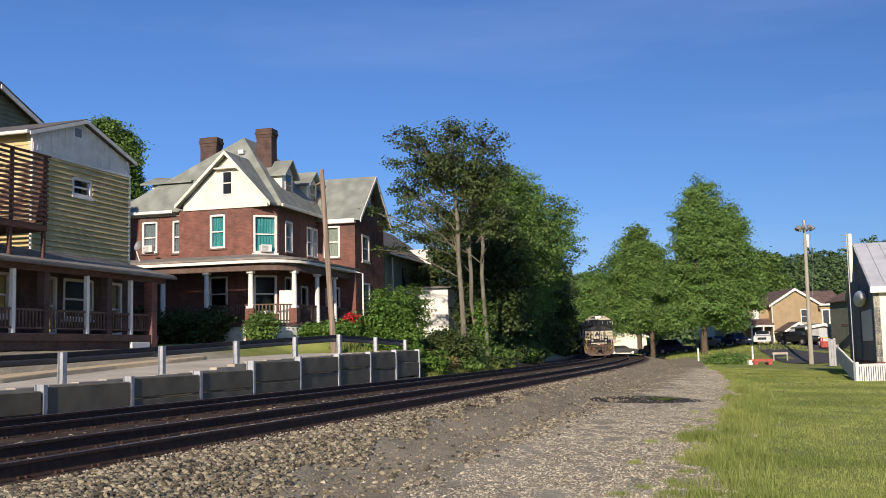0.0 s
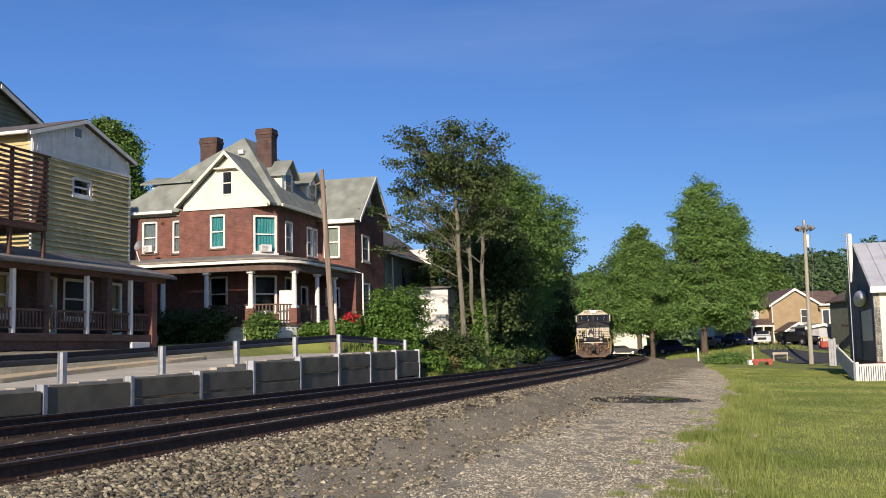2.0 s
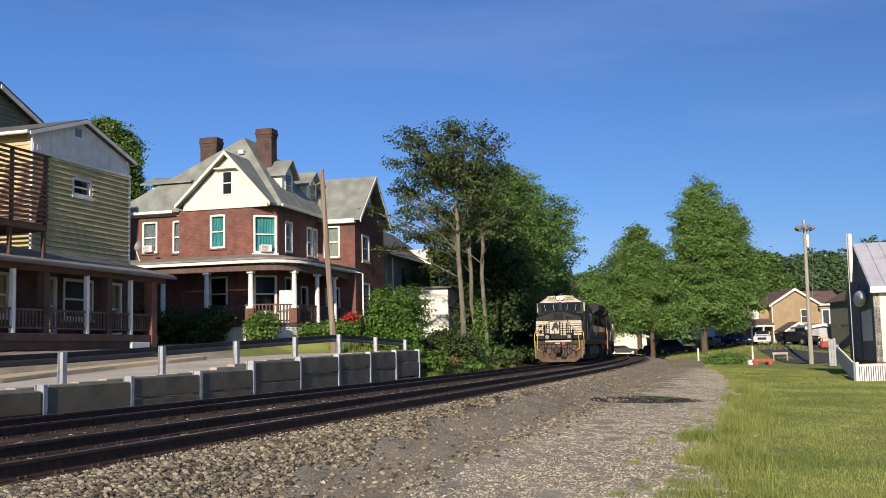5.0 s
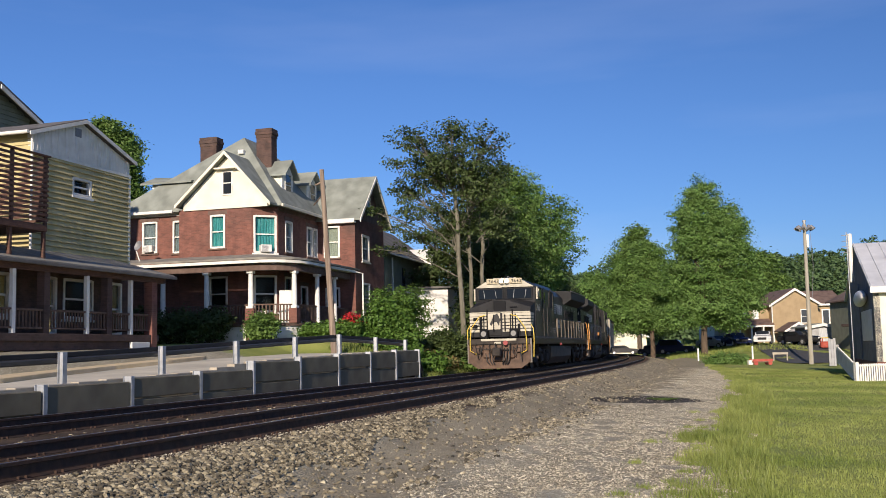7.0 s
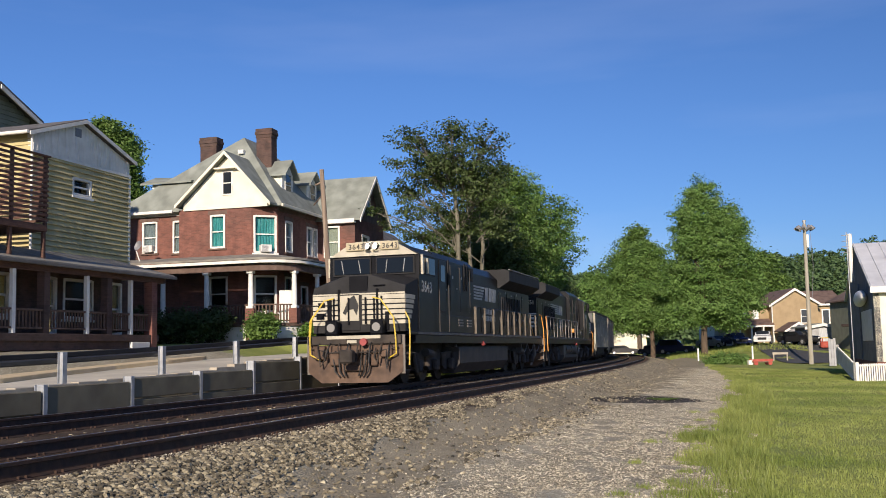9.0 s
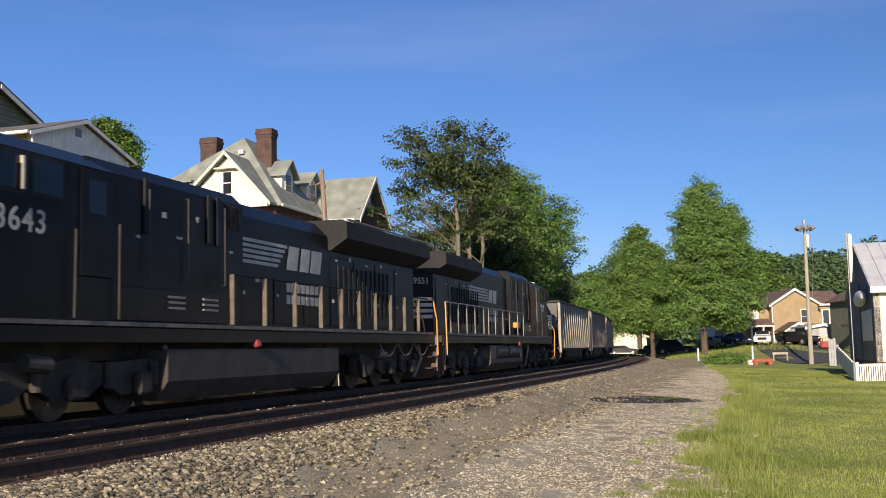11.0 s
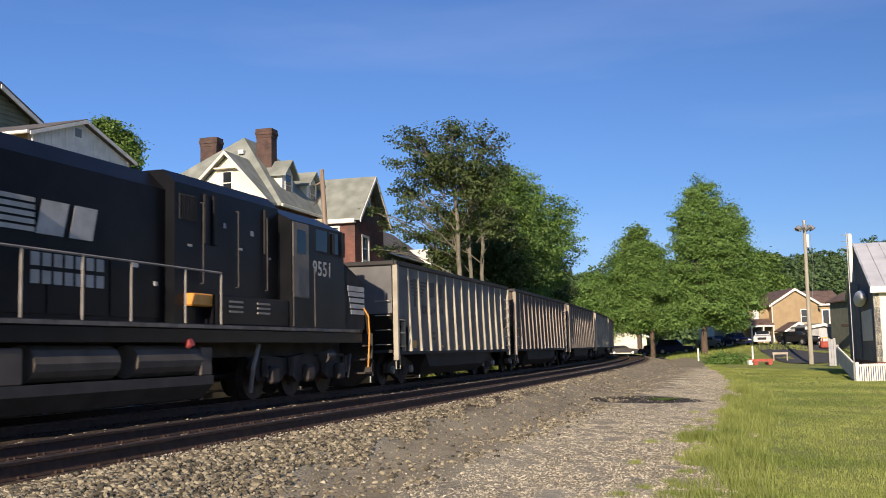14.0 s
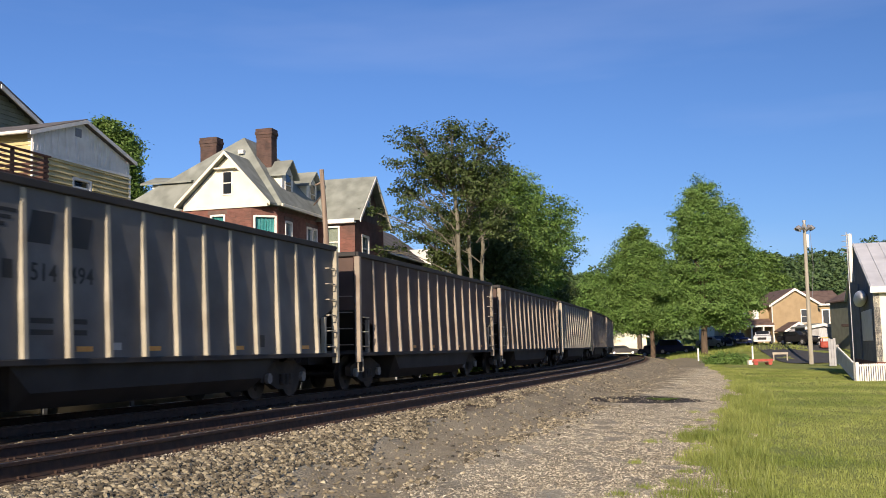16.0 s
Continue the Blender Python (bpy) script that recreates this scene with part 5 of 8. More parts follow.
def px_x(px, y):
    """Plan x of the line of sight px across the view at the distance y."""
    return (px - 788) / 1819 * y


# slender tree of heaven by the line
x, y, _ = trk(48.5, -8.4)
AX, AY = float(x), float(y)
sc = AY / 1819
A_BLOBS = []
for px, py, rx, rz in ((800, 245, 44, 34), (735, 270, 42, 30), (860, 270, 42, 34), (700, 305, 28, 22), (790, 310, 70, 36), (880, 320, 30, 36), (720, 350, 38, 26), (840, 360, 55, 40),
                       (770, 385, 42, 26), (725, 395, 30, 18), (700, 418, 28, 14), (740, 440, 36, 16), (690, 455, 30, 12), (870, 420, 36, 45), (655, 385, 24, 10), (800, 430, 40, 25), (765, 325, 60, 45), (825, 330, 60, 45), (815, 395, 45, 40)):
    A_BLOBS.append(((px - 812) * sc * 1.04, (((px * 7 + py * 3) % 50) / 25 - 1) * 1.6, (657 - py) * sc, rx * sc, rx * sc * 0.95, rz * sc))
tree(AX, AY, A_BLOBS, 0.175, "tall slender tree with open olive foliage and bare grey limbs", M_LEAF_DK, M_BARK, 780, 30, 0.23, 0.115, 21, fork=0.74, stems=3, shell=0.12, twigs=420, lean=(-0.3, 0.2), limb_k=0.22,
     stem_pts=[(0, 0), (1.45, 1.2), (0.75, 1.6)])

# darker tree behind the third house
tree(0.3, 77, [(0, 0, 2.5, 2.0, 1.8, 1.8), (-0.6, 0.3, 4.6, 2.0, 1.8, 1.6), (0.9, 0, 5.6, 1.9, 1.7, 1.6), (-0.3, 0.4, 7.2, 1.8, 1.6, 1.5), (1.0, 0.3, 8.6, 1.5, 1.4, 1.3), (-1.6, 0.2, 3.2, 1.4, 1.3, 1.4)], 0.18,
     "dark leafy tree crowding the weathered house", M_LEAF_DK, M_BARK_DK, 420, 40, 0.34, 0.15, 29, fork=0.6, twigs=25)

# belt of trees along the inside of the curve
# trees at 84 and 93 take lighter leaves to carry sun on their crowns
belt = [(61, -8.8, 10.5, 2.3, M_LEAF_DK, 31), (68, -10.0, 13.5, 3.0, M_LEAF, 32), (76, -10.4, 15.4, 3.8, M_LEAF, 33), (70, -9.2, 11.0, 2.9, M_LEAF, 34), (84, -10.2, 15.8, 4.3, M_LEAF_LT, 35),
        (93, -10.8, 15.2, 4.2, M_LEAF_LT, 36), (101, -11.0, 12.5, 3.6, M_LEAF, 38), (114, -10.0, 12.0, 3.6, M_LEAF_DK, 39)]
for s, o, h, r, lm, sd in belt:
    rg = np.random.RandomState(sd)
    x, y, _ = trk(s, o)
    bl = []
    for k in range(11):
        f = k / 10
        zz = h * (0.24 + 0.66 * f)
        rr = r * (0.5 + 0.5 * math.sin(math.pi * min(1.0, 0.12 + 0.8 * f)))
        an = k * 2.4
        bl.append((math.cos(an) * rr * 0.5, math.sin(an) * rr * 0.5, zz, rr * 0.62, rr * 0.62, h * 0.11))
    bl.append((0, 0, h * 0.9, r * 0.45, r * 0.45, h * 0.1))
    if s in (84, 93):
        bl += [(4.0, 0, h * 0.64, 2.0, 2.0, 1.9), (3.4, -0.5, h * 0.78, 1.8, 1.8, 1.5)]
    tree(float(x), float(y), bl, 0.2, "dense leafy green tree beside the railway", lm, M_BARK_DK, 620, 44, 0.36, 0.15, sd, fork=0.5, shell=0.5, twigs=25)

# trees past the bend
def big_tree(px, y, px_blobs, tr, seed, leaf, label, base_py, n_clump, per=32, spread=0.55, size=0.3, twigs=50, fork=0.4):
    sc = y / 1819
    x0 = px_x(px, y)
    rg = np.random.RandomState(seed)
    z0 = z_at(x0, y)
    bl = [((a - px) * sc, rg.uniform(-1.5, 1.5), 0.98 - z0 + (621.5 - 0.02265 * (a - 784) - b) * sc, c * sc, c * sc * 0.9, d * sc) for a, b, c, d in px_blobs]
    tree(x0, y, bl, tr, label, leaf, M_BARK_DK, n_clump, per, spread, size, seed, fork=fork, shell=0.5, twigs=twigs)


big_tree(1247, 108, [(1250, 345, 26, 30), (1235, 385, 38, 34), (1290, 385, 30, 34), (1225, 425, 38, 30), (1265, 430, 45, 34), (1312, 410, 22, 28), (1300, 450, 36, 24), (1240, 475, 50, 28),
                     (1205, 505, 36, 30), (1300, 510, 42, 32), (1250, 535, 60, 34), (1325, 525, 28, 28), (1205, 560, 40, 26), (1285, 562, 38, 22), (1335, 490, 22, 24)], 0.36, 41, M_LEAF_LT,
         "tall broad green shade tree on the lawn", 613, 1500, per=84, size=0.15, spread=0.42)
big_tree(1155, 116, [(1150, 455, 32, 26), (1120, 490, 36, 28), (1170, 490, 36, 30), (1105, 530, 34, 28), (1150, 530, 44, 32), (1190, 530, 28, 30), (1110, 565, 34, 22), (1160, 570, 42, 22)], 0.3, 42, M_LEAF_LT,
         "round leafy green tree on the lawn", 608, 900, per=84, size=0.15, spread=0.42)
big_tree(1132, 165, [(1131, 414, 14, 14), (1122, 436, 22, 16), (1143, 440, 18, 16), (1105, 460, 22, 14), (1130, 470, 36, 26), (1130, 510, 40, 40)], 0.4, 43, M_LEAF, "distant rounded green tree", 605, 520, per=70, spread=0.65, size=0.26)
big_tree(1365, 150, [(1360, 470, 24, 24), (1345, 500, 24, 30), (1385, 510, 24, 24), (1365, 540, 30, 28)], 0.35, 44, M_LEAF, "leafy green tree behind the houses", 600, 460, per=70, spread=0.6, size=0.26)
big_tree(1060, 170, [(1060, 510, 34, 26), (1030, 540, 34, 30), (1085, 540, 34, 30), (1055, 575, 45, 26), (1010, 560, 30, 34)], 0.4, 45, M_LEAF_LT, "dense green tree past the bend", 605, 800, per=64, spread=0.65, size=0.26)
# tree behind the yellow house
x0, y0 = px_x(198, 72), 72
sc = y0 / 1819
bl = [((a - 212) * sc, rr, 0.98 - 1.6 + (634 - b) * sc, c * sc, c * sc, d * sc) for a, b, c, d, rr in ((195, 222, 26, 18, 0), (220, 245, 28, 22, 0.8), (235, 285, 28, 26, -0.5), (200, 270, 34, 30, 0.5), (240, 325, 24, 26, 0), (205, 330, 36, 34, 1), (200, 400, 30, 40, 0))]
tree(x0, y0, bl, 0.3, "leafy green tree behind the yellow house", M_LEAF, M_BARK_DK, 800, 56, 0.3, 0.14, 46, z=1.6)


def shrub(x, y, blobs, label, leaf, n_clump, per, spread, size, seed, name="shrub", z=None, long=1.5):
    rng = np.random.RandomState(seed)
    z = z_at(x, y) if z is None else z
    t = thing(name, pose(x, y, z - 0.03), label, "shrub")
    bm = bmesh.new()
    for b in blobs:
        limb(bm, (b[0] * 0.3, b[1] * 0.3, 0), b[:3], 0.035, 0.012, rng, 0.05, 3, 5)
    part("stems", bm, M_BARK_DK, t, "thin woody stems")
    me, _ = leaves("foliage", rng, blobs, n_clump, per, spread, size, leaf, 0.45, 0, long)
    ob = new("foliage", me)
    ob.parent = t
    return t


x, y, _ = trk(37.6, -9.6)
shrub(float(x), float(y), [(0, 0, 1.5, 1.1, 1.0, 0.9), (-0.9, 0.3, 1.0, 0.9, 0.9, 0.8), (0.8, 0, 0.9, 1.0, 0.9, 0.8), (0.1, 0.2, 2.2, 0.75, 0.7, 0.6), (-0.2, -0.4, 0.6, 1.2, 0.8, 0.5)], "bright green rounded roadside shrub", M_LEAF_SH, 520, 26, 0.2, 0.12, 51)
x, y, _ = trk(41.5, -8.6)
shrub(float(x), float(y), [(0, 0, 0.7, 1.0, 1.0, 0.6), (0.9, 0, 0.9, 0.9, 0.9, 0.7), (1.8, 0.3, 0.6, 0.9, 0.8, 0.6), (-0.9, 0.2, 0.5, 0.8, 0.8, 0.5)], "tangled dark green bank brush", M_LEAF_DK, 420, 24, 0.2, 0.11, 52)
# bank growth along the far side of the line
rg = np.random.RandomState(60)
for k in range(16):
    s = 35.5 + k * 2.6 + rg.uniform(-0.6, 0.6)
    o = -6.9 - rg.uniform(0, 1.0) - (0.6 if k > 8 else 0)
    x, y, _ = trk(s, o)
    h = rg.uniform(0.35, 0.75) * (1.1 if k % 3 else 1.8)
    # past the third clump, darker leaves stand for the shade under the trees
    lm = (M_LEAF_SH, M_STRAW, M_LEAF, M_LEAF_SH)[k % 4] if k < 3 else (M_LEAF, M_LEAF_DK)[k % 2]
    shrub(float(x), float(y), [(0, 0, h * 0.6, 0.8, 0.7, h * 0.6), (0.7, 0.2, h * 0.5, 0.7, 0.6, h * 0.5), (-0.6, 0.5, h * 0.8, 0.7, 0.7, h * 0.7)], "low tangled weeds on the railway bank", lm, 150, 22, 0.17, 0.1, 70 + k, "weeds", long=2.6)
for k in range(12):
    s = 56 + k * 4.8
    x, y, _ = trk(s, -8.6 - rg.uniform(0, 1.2))
    # shade below the crowns is put into the dark leaf colour
    shrub(float(x), float(y), [(0, 0, 1.2, 1.3, 1.2, 1.1), (0.9, 0.6, 2.2, 1.2, 1.2, 1.2), (-0.6, 0.8, 3.0, 1.2, 1.2, 1.3)], "undergrowth in leaves darkened for the shade beneath the trees", M_LEAF_DK, 300, 24, 0.3, 0.17, 100 + k, "undergrowth")
for k in range(9):
    x, y, _ = trk(97 + k * 3.2, -7.6 - 1.6 * (k % 3))
    shrub(float(x), float(y), [(0, 0, 1.6, 1.3, 1.5, 1.5), (0.1, 0.6, 3.4, 1.2, 1.4, 1.4), (-0.5, 0.8, 5.2, 1.4, 1.5, 1.5)], "dark tall thicket inside the curve", M_LEAF_DK, 330, 26, 0.34, 0.2, 160 + k, "thicket")
# ivy round the pale trunk
x, y, _ = trk(50.2, -8.1)
shrub(float(x) + 0.35, float(y), [(0, 0, 0.8, 0.55, 0.5, 0.8), (0.1, 0, 2.0, 0.45, 0.4, 0.9), (0.1, 0, 3.1, 0.3, 0.3, 0.7)], "green ivy climbing the tree trunk", M_LEAF_SH, 240, 22, 0.16, 0.11, 130, "ivy")
# front garden of the brick house
HM = brick_house.matrix_world
# the hedges' dark leaf colour stands for the neighbouring house's shadow
for (u, v), h, w, lm, lab, nm, sd in (((-3.2, 6.5), 1.75, 1.3, M_LEAF_DK, "clipped hedge in shade-dark leaves before the porch", "hedge", 141), ((-3.2, 4.2), 1.75, 1.3, M_LEAF_DK, "clipped hedge in shade-dark leaves before the porch", "hedge", 142),
                                     ((-3.2, 2.0), 1.7, 1.2, M_LEAF_DK, "clipped hedge in shade-dark leaves before the porch", "hedge", 143), ((-3.4, -1.1), 1.35, 0.75, M_LEAF, "round green garden shrub", "shrub", 144),
                                     ((-1.3, -3.4), 0.8, 1.0, M_LEAF_SH, "low green flower bed plants", "shrub", 145), ((1.2, -3.4), 0.9, 0.9, M_LEAF_SH, "low green flower bed plants", "shrub", 146),
                                     ((8.5, -4.0), 3.2, 1.6, M_LEAF_SH, "bushy green shrub by the wall", "shrub", 147), ((11.0, -4.2), 3.0, 1.6, M_LEAF, "bushy green shrub by the wall", "shrub", 148)):
    p = HM @ Vector((u, v, 0))
    shrub(p.x, p.y, [(0, 0, h * 0.55, w, w, h * 0.5), (w * 0.4, w * 0.3, h * 0.7, w * 0.6, w * 0.6, h * 0.33), (-w * 0.4, -w * 0.3, h * 0.5, w * 0.7, w * 0.7, h * 0.45)], lab, lm, 240, 22, 0.16, 0.1, sd, nm)
p = HM @ Vector((2.6, -3.6, 0))
shrub(p.x, p.y, [(0, 0, 1.0, 0.5, 0.5, 0.5), (0.4, 0.1, 0.7, 0.5, 0.4, 0.5), (-0.3, 0, 0.6, 0.4, 0.4, 0.4)], "flowering bush with vivid red blossom", M_RED, 110, 16, 0.14, 0.09, 150, "flowering_bush")
x0 = px_x(1280, 82)
shrub(x0, 82, [(0, 0, 0.5, 1.3, 0.8, 0.5), (1.1, 0, 0.4, 0.9, 0.7, 0.4), (-0.9, 0, 0.3, 0.8, 0.6, 0.35)], "low grey-green bush on the lawn", M_LEAF_LT, 220, 20, 0.16, 0.1, 151)


# ---------------------------------------------------------------- wooded hills
def hill(name, stations, label, seed, size, crown, step):
    """A ridge of tree crowns: stations of (px, distance, top height)."""
    rng = np.random.RandomState(seed)
    px = np.arange(stations[0][0], stations[-1][0], step)
    d = np.interp(px, [q[0] for q in stations], [q[1] for q in stations])
    hh = np.interp(px, [q[0] for q in stations], [q[2] for q in stations])
    co, fs = [], []
    rows = 9
    X, Y, Z = [], [], []
    for i in range(rows + 2):
        f = min(i / rows, 1.0)
        yy = d * (0.62 + 0.38 * f) if i <= rows else d * 1.3
        X.append((px - 788) / 1819 * yy)
        Y.append(yy)
        Z.append(hh * (f ** 0.75) * (1 if i <= rows else 0.6) - 2.5)
    X, Y, Z = np.array(X), np.array(Y), np.array(Z)
    co = np.stack([X, Y, Z], -1).reshape(-1, 3)
    k = len(px)
    fs = [(i * k + j, i * k + j + 1, (i + 1) * k + j + 1, (i + 1) * k + j) for i in range(rows + 1) for j in range(k - 1)]
    t = thing(name, Matrix(), label, "hill", kind="structure")
    ob = new("slope", sheet("slope", co.tolist(), fs, M_LEAF_FAR))
    ob.parent = t
    sel = []
    for i in range(rows + 1):
        for j in range(k):
            sel.append((X[i, j] + rng.normal() * crown * 0.5, Y[i, j] + rng.normal() * crown, Z[i, j] + rng.uniform(-0.4, 0.35) * crown, crown * rng.uniform(0.7, 1.25)))
    sel = np.array(sel)
    per = 300
    dd = rng.normal(size=(len(sel) * per, 3))
    dd[:, 2] = abs(dd[:, 2])
    dd[:, 1] = -abs(dd[:, 1]) + rng.rand(len(dd)) * 0.5
    dd /= np.linalg.norm(dd, axis=1)[:, None]
    cc = np.repeat(sel, per, 0)
    lump = 1 + 0.22 * np.sin(dd[:, 0] * 6 + cc[:, 0]) * np.sin(dd[:, 2] * 6 + cc[:, 1])
    pos = cc[:, :3] + dd * (cc[:, 3] * lump * rng.uniform(0.8, 1.05, len(dd)))[:, None] * np.array([1, 1, 1.1])
    me = quads("canopy", pos, dd * 0.6 + np.array([0, 0, 0.5]) + rng.normal(size=dd.shape) * 0.5, rng.uniform(0.6, 1.4, len(dd)) * size, M_LEAF_FAR, rng)
    ob = new("canopy", me)
    ob.parent = t
    tagged(ob, kind="stuff")


hill("wooded_hill", [(880, 300, 20), (1000, 300, 22), (1060, 300, 22), (1120, 310, 20), (1200, 330, 22), (1335, 360, 30), (1400, 370, 31.5), (1450, 370, 32), (1510, 360, 32), (1600, 350, 35), (1720, 340, 42)],
     "wooded hillside of dense green tree crowns", 201, 0.62, 3.6, 14)

# ---------------------------------------------------------------- grass and weeds
def blades(name, x, y, h, w, material, label, seed, bend=0.4):
    rng = np.random.RandomState(seed)
    n = len(x)
    s, o = xy_to_so(x, y)
    z = ground_z(s, o) + 0.03 * np.sin(x * 0.9 + y * 0.31) * smooth(3, 6, o) + 0.05 * np.sin(x * 0.25 - y * 0.2) * smooth(7, 12, o) - 0.01
    a = rng.rand(n) * 2 * math.pi
    dx, dy = np.cos(a), np.sin(a)
    b = rng.rand(n) * 2 * math.pi
    base = np.stack([x, y, z], -1)
    side = np.stack([dx * w / 2, dy * w / 2, 0 * x], -1)
    tip = base + np.stack([np.cos(b) * h * bend * rng.rand(n), np.sin(b) * h * bend * rng.rand(n), h], -1)
    co = np.stack([base - side, base + side, tip], 1).reshape(-1, 3)
    me = bpy.data.meshes.new(name)
    me.vertices.add(3 * n)
    me.vertices.foreach_set("co", co.ravel())
    me.loops.add(3 * n)
    me.loops.foreach_set("vertex_index", np.arange(3 * n))
    me.polygons.add(n)
    me.polygons.foreach_set("loop_start", np.arange(0, 3 * n, 3))
    me.update(calc_edges=True)
    me.materials.append(material)
    tagged(new(name, me), label, name, kind="stuff")


rng = np.random.RandomState(301)
N = 130000
y = 9 + 60 * rng.rand(N) ** 2.2
lo_x = np.interp(y, GRASS_Y, GRASS_X)
x = lo_x + 0.15 + (0.46 * y + 1.5 - lo_x) * rng.rand(N)
keep = np.sin(x * 2.1 + 0.7 * np.sin(y)) * np.sin(y * 1.7) + rng.rand(N) * 1.4 > 0.1
x, y = x[keep], y[keep]
blades("grass", x, y, rng.uniform(0.02, 0.05, len(x)) * (1 + y * 0.01), 0.008 + y * 0.0007, M_BLADE, "short mown green lawn grass", 302)
N = 26000
cy = 9 + 70 * rng.rand(240) ** 1.7
cx = np.interp(cy, GRASS_Y, GRASS_X) + rng.normal(size=240) * 0.22 + 0.28
pick = rng.randint(0, 240, N)
x, y = cx[pick] + rng.normal(size=N) * 0.12, cy[pick] + rng.normal(size=N) * 0.16
blades("weeds", x, y, rng.uniform(0.05, 0.17, N), 0.009 + y * 0.0005, M_BLADE, "ragged green weeds along the gravel edge", 303, 0.7)
N = 15000
cy = 11 + 26 * rng.rand(46)
cx = np.interp(cy, GRASS_Y, GRASS_X) + rng.normal(size=46) * 0.3 + 0.1
tall = rng.uniform(0.4, 1.0, 46)
pick = rng.randint(0, 46, N)
x, y = cx[pick] + rng.normal(size=N) * 0.11, cy[pick] + rng.normal(size=N) * 0.18
blades("weeds", x, y, rng.uniform(0.08, 0.3, N) * tall[pick], 0.012 + y * 0.0005, M_BLADE, "taller green tufts along the gravel edge", 307, 0.8)
N = 9000
cy = 9 + 16 * rng.rand(60)
cx = np.interp(cy, GRASS_Y, GRASS_X) - abs(rng.normal(size=60)) * 0.45
pick = rng.randint(0, 60, N)
x, y = cx[pick] + rng.normal(size=N) * 0.07, cy[pick] + rng.normal(size=N) * 0.07
blades("weeds", x, y, rng.uniform(0.03, 0.09, N), 0.01, M_BLADE, "small weeds growing through the gravel", 304, 0.7)
N = 16000
s_, o_ = 33.5 + 20 * rng.rand(N), -6.2 - 5 * rng.rand(N) ** 1.5
x, y, _ = trk(s_, o_)
blades("grass", x, y, rng.uniform(0.1, 0.4, N), 0.03, M_BLADE, "rough tall grass on the bank", 305, 0.8)
N = 25000
y = 104 + 60 * rng.rand(N)
x = np.interp(y, Y_AX, X_AX) + 3.5 + 14 * rng.rand(N)
blades("grass", x, y, rng.uniform(0.1, 0.35, N), 0.07, M_BLADE, "rough green grass past the bend", 306, 0.6)
# ---------------------------------------------------------------- far side of the lawn
M_TAN = mat("tan_siding", (0.30, 0.22, 0.118), (0.37, 0.275, 0.15), 1.5, 0.75, 0, 0.003, 20, stain=0.12)
M_BROWNROOF = mat("brown_shingles", (0.11, 0.07, 0.055), (0.17, 0.115, 0.09), 1.5, 0.95, 0, 0.01, 20)
M_GREYSHED = mat("grey_shed_boards", (0.30, 0.30, 0.30), (0.40, 0.40, 0.40), 2, 0.8, stain=0.2)
M_TIN = mat("white_metal_roof", (0.62, 0.62, 0.61), (0.72, 0.72, 0.71), 1.5, 0.45, 0.1, stain=0.12)
M_POLE_PALE = mat("pale_weathered_pole", (0.26, 0.24, 0.19), (0.38, 0.35, 0.28), 3, 0.9, 0, 0.008, 20, stretch=(3, 3, 0.15))
M_CHROME = mat("lamp_housing", (0.45, 0.45, 0.46), (0.6, 0.6, 0.6), 5, 0.4, 0.6)
M_TYRE = mat("black_rubber", (0.018, 0.018, 0.018), (0.03, 0.03, 0.03), 10, 0.9)
M_CARGLASS = mat("tinted_glass", (0.015, 0.018, 0.02), None, 3, 0.05)
M_LENS = mat("clear_headlight", (0.6, 0.6, 0.6), None, 3, 0.1)
M_REDPAINT = mat("faded_red_paint", (0.30, 0.05, 0.03), (0.4, 0.08, 0.05), 4, 0.7)


# shade on the cottage's gable end, put into a dark grey wall colour
M_GABLE_SHADE = mat("slate_grey_boards", (0.13, 0.13, 0.13), (0.19, 0.19, 0.187), 1.5, 0.8, stain=0.2)


def house_frame(px, y, heading):
    """X along the heading, Y to the left of it."""
    x = px_x(px, y)
    return pose(x, y, z_at(x, y) - 0.15, 0, 0, 90 - math.degrees(heading))


# white house with the metal roof: X along its gable end (away), -Y along its front
WH = thing("house", pose(19.28, 46, z_at(19.28, 46) - 0.1, 0, 0, 90 - math.degrees(0.3)), "white cottage with pale metal roof and brick base", "house")
part("base", bx(-0.03, 14.6, -14, 0.03, 0, 0.95, 0.01), M_BRICK, WH, "red brick base course")
part("wall", wall_slab(bmesh.new(), 0, 14, 0.951, 4.35, 0.25, [(2.2, 3.2, 1.7, 3.4)], FR @ Matrix.Translation((0, 0, 0))), M_CREAM, WH, "sunlit cream front wall")
window(WH, FR, 2.2, 3.2, 1.7, 3.4)
bm = bmesh.new()
prism(bm, [(0.0, 0.951), (14.6, 0.951), (14.6, 4.35), (7.3, 6.75), (0.0, 4.35)], 1, -0.26, 0.0)
part("gable_wall", bm, M_GABLE_SHADE, WH, "gable end wall in a dark grey shade tone")
roof_slab(WH, [(-0.35, 0.14, 4.3), (-0.35, -14, 4.3), (7.3, -14, 6.95), (7.3, 0.14, 6.95)], 0.1, M_TIN, "pale standing-seam metal roof")
roof_slab(WH, [(14.9, 0.14, 4.3), (14.9, -14, 4.3), (7.3, -14, 6.95), (7.3, 0.14, 6.95)], 0.1, M_TIN)
for k in range(12):
    v = 0.08 - k * 0.6
    part("seam", tb([(-0.35, v, 4.33), (7.3, v, 6.98)], 0.025, 5), M_TIN, WH)
part("fascia", bx(-0.42, -0.351, -14, 0.15, 4.02, 4.3, 0.01), M_WHITE, WH)
part("vent_pipe", tb([(6.6, 0.3, 4.9), (6.6, 0.3, 7.4)], 0.11, 10), M_WHITE, WH, "white vent pipe")
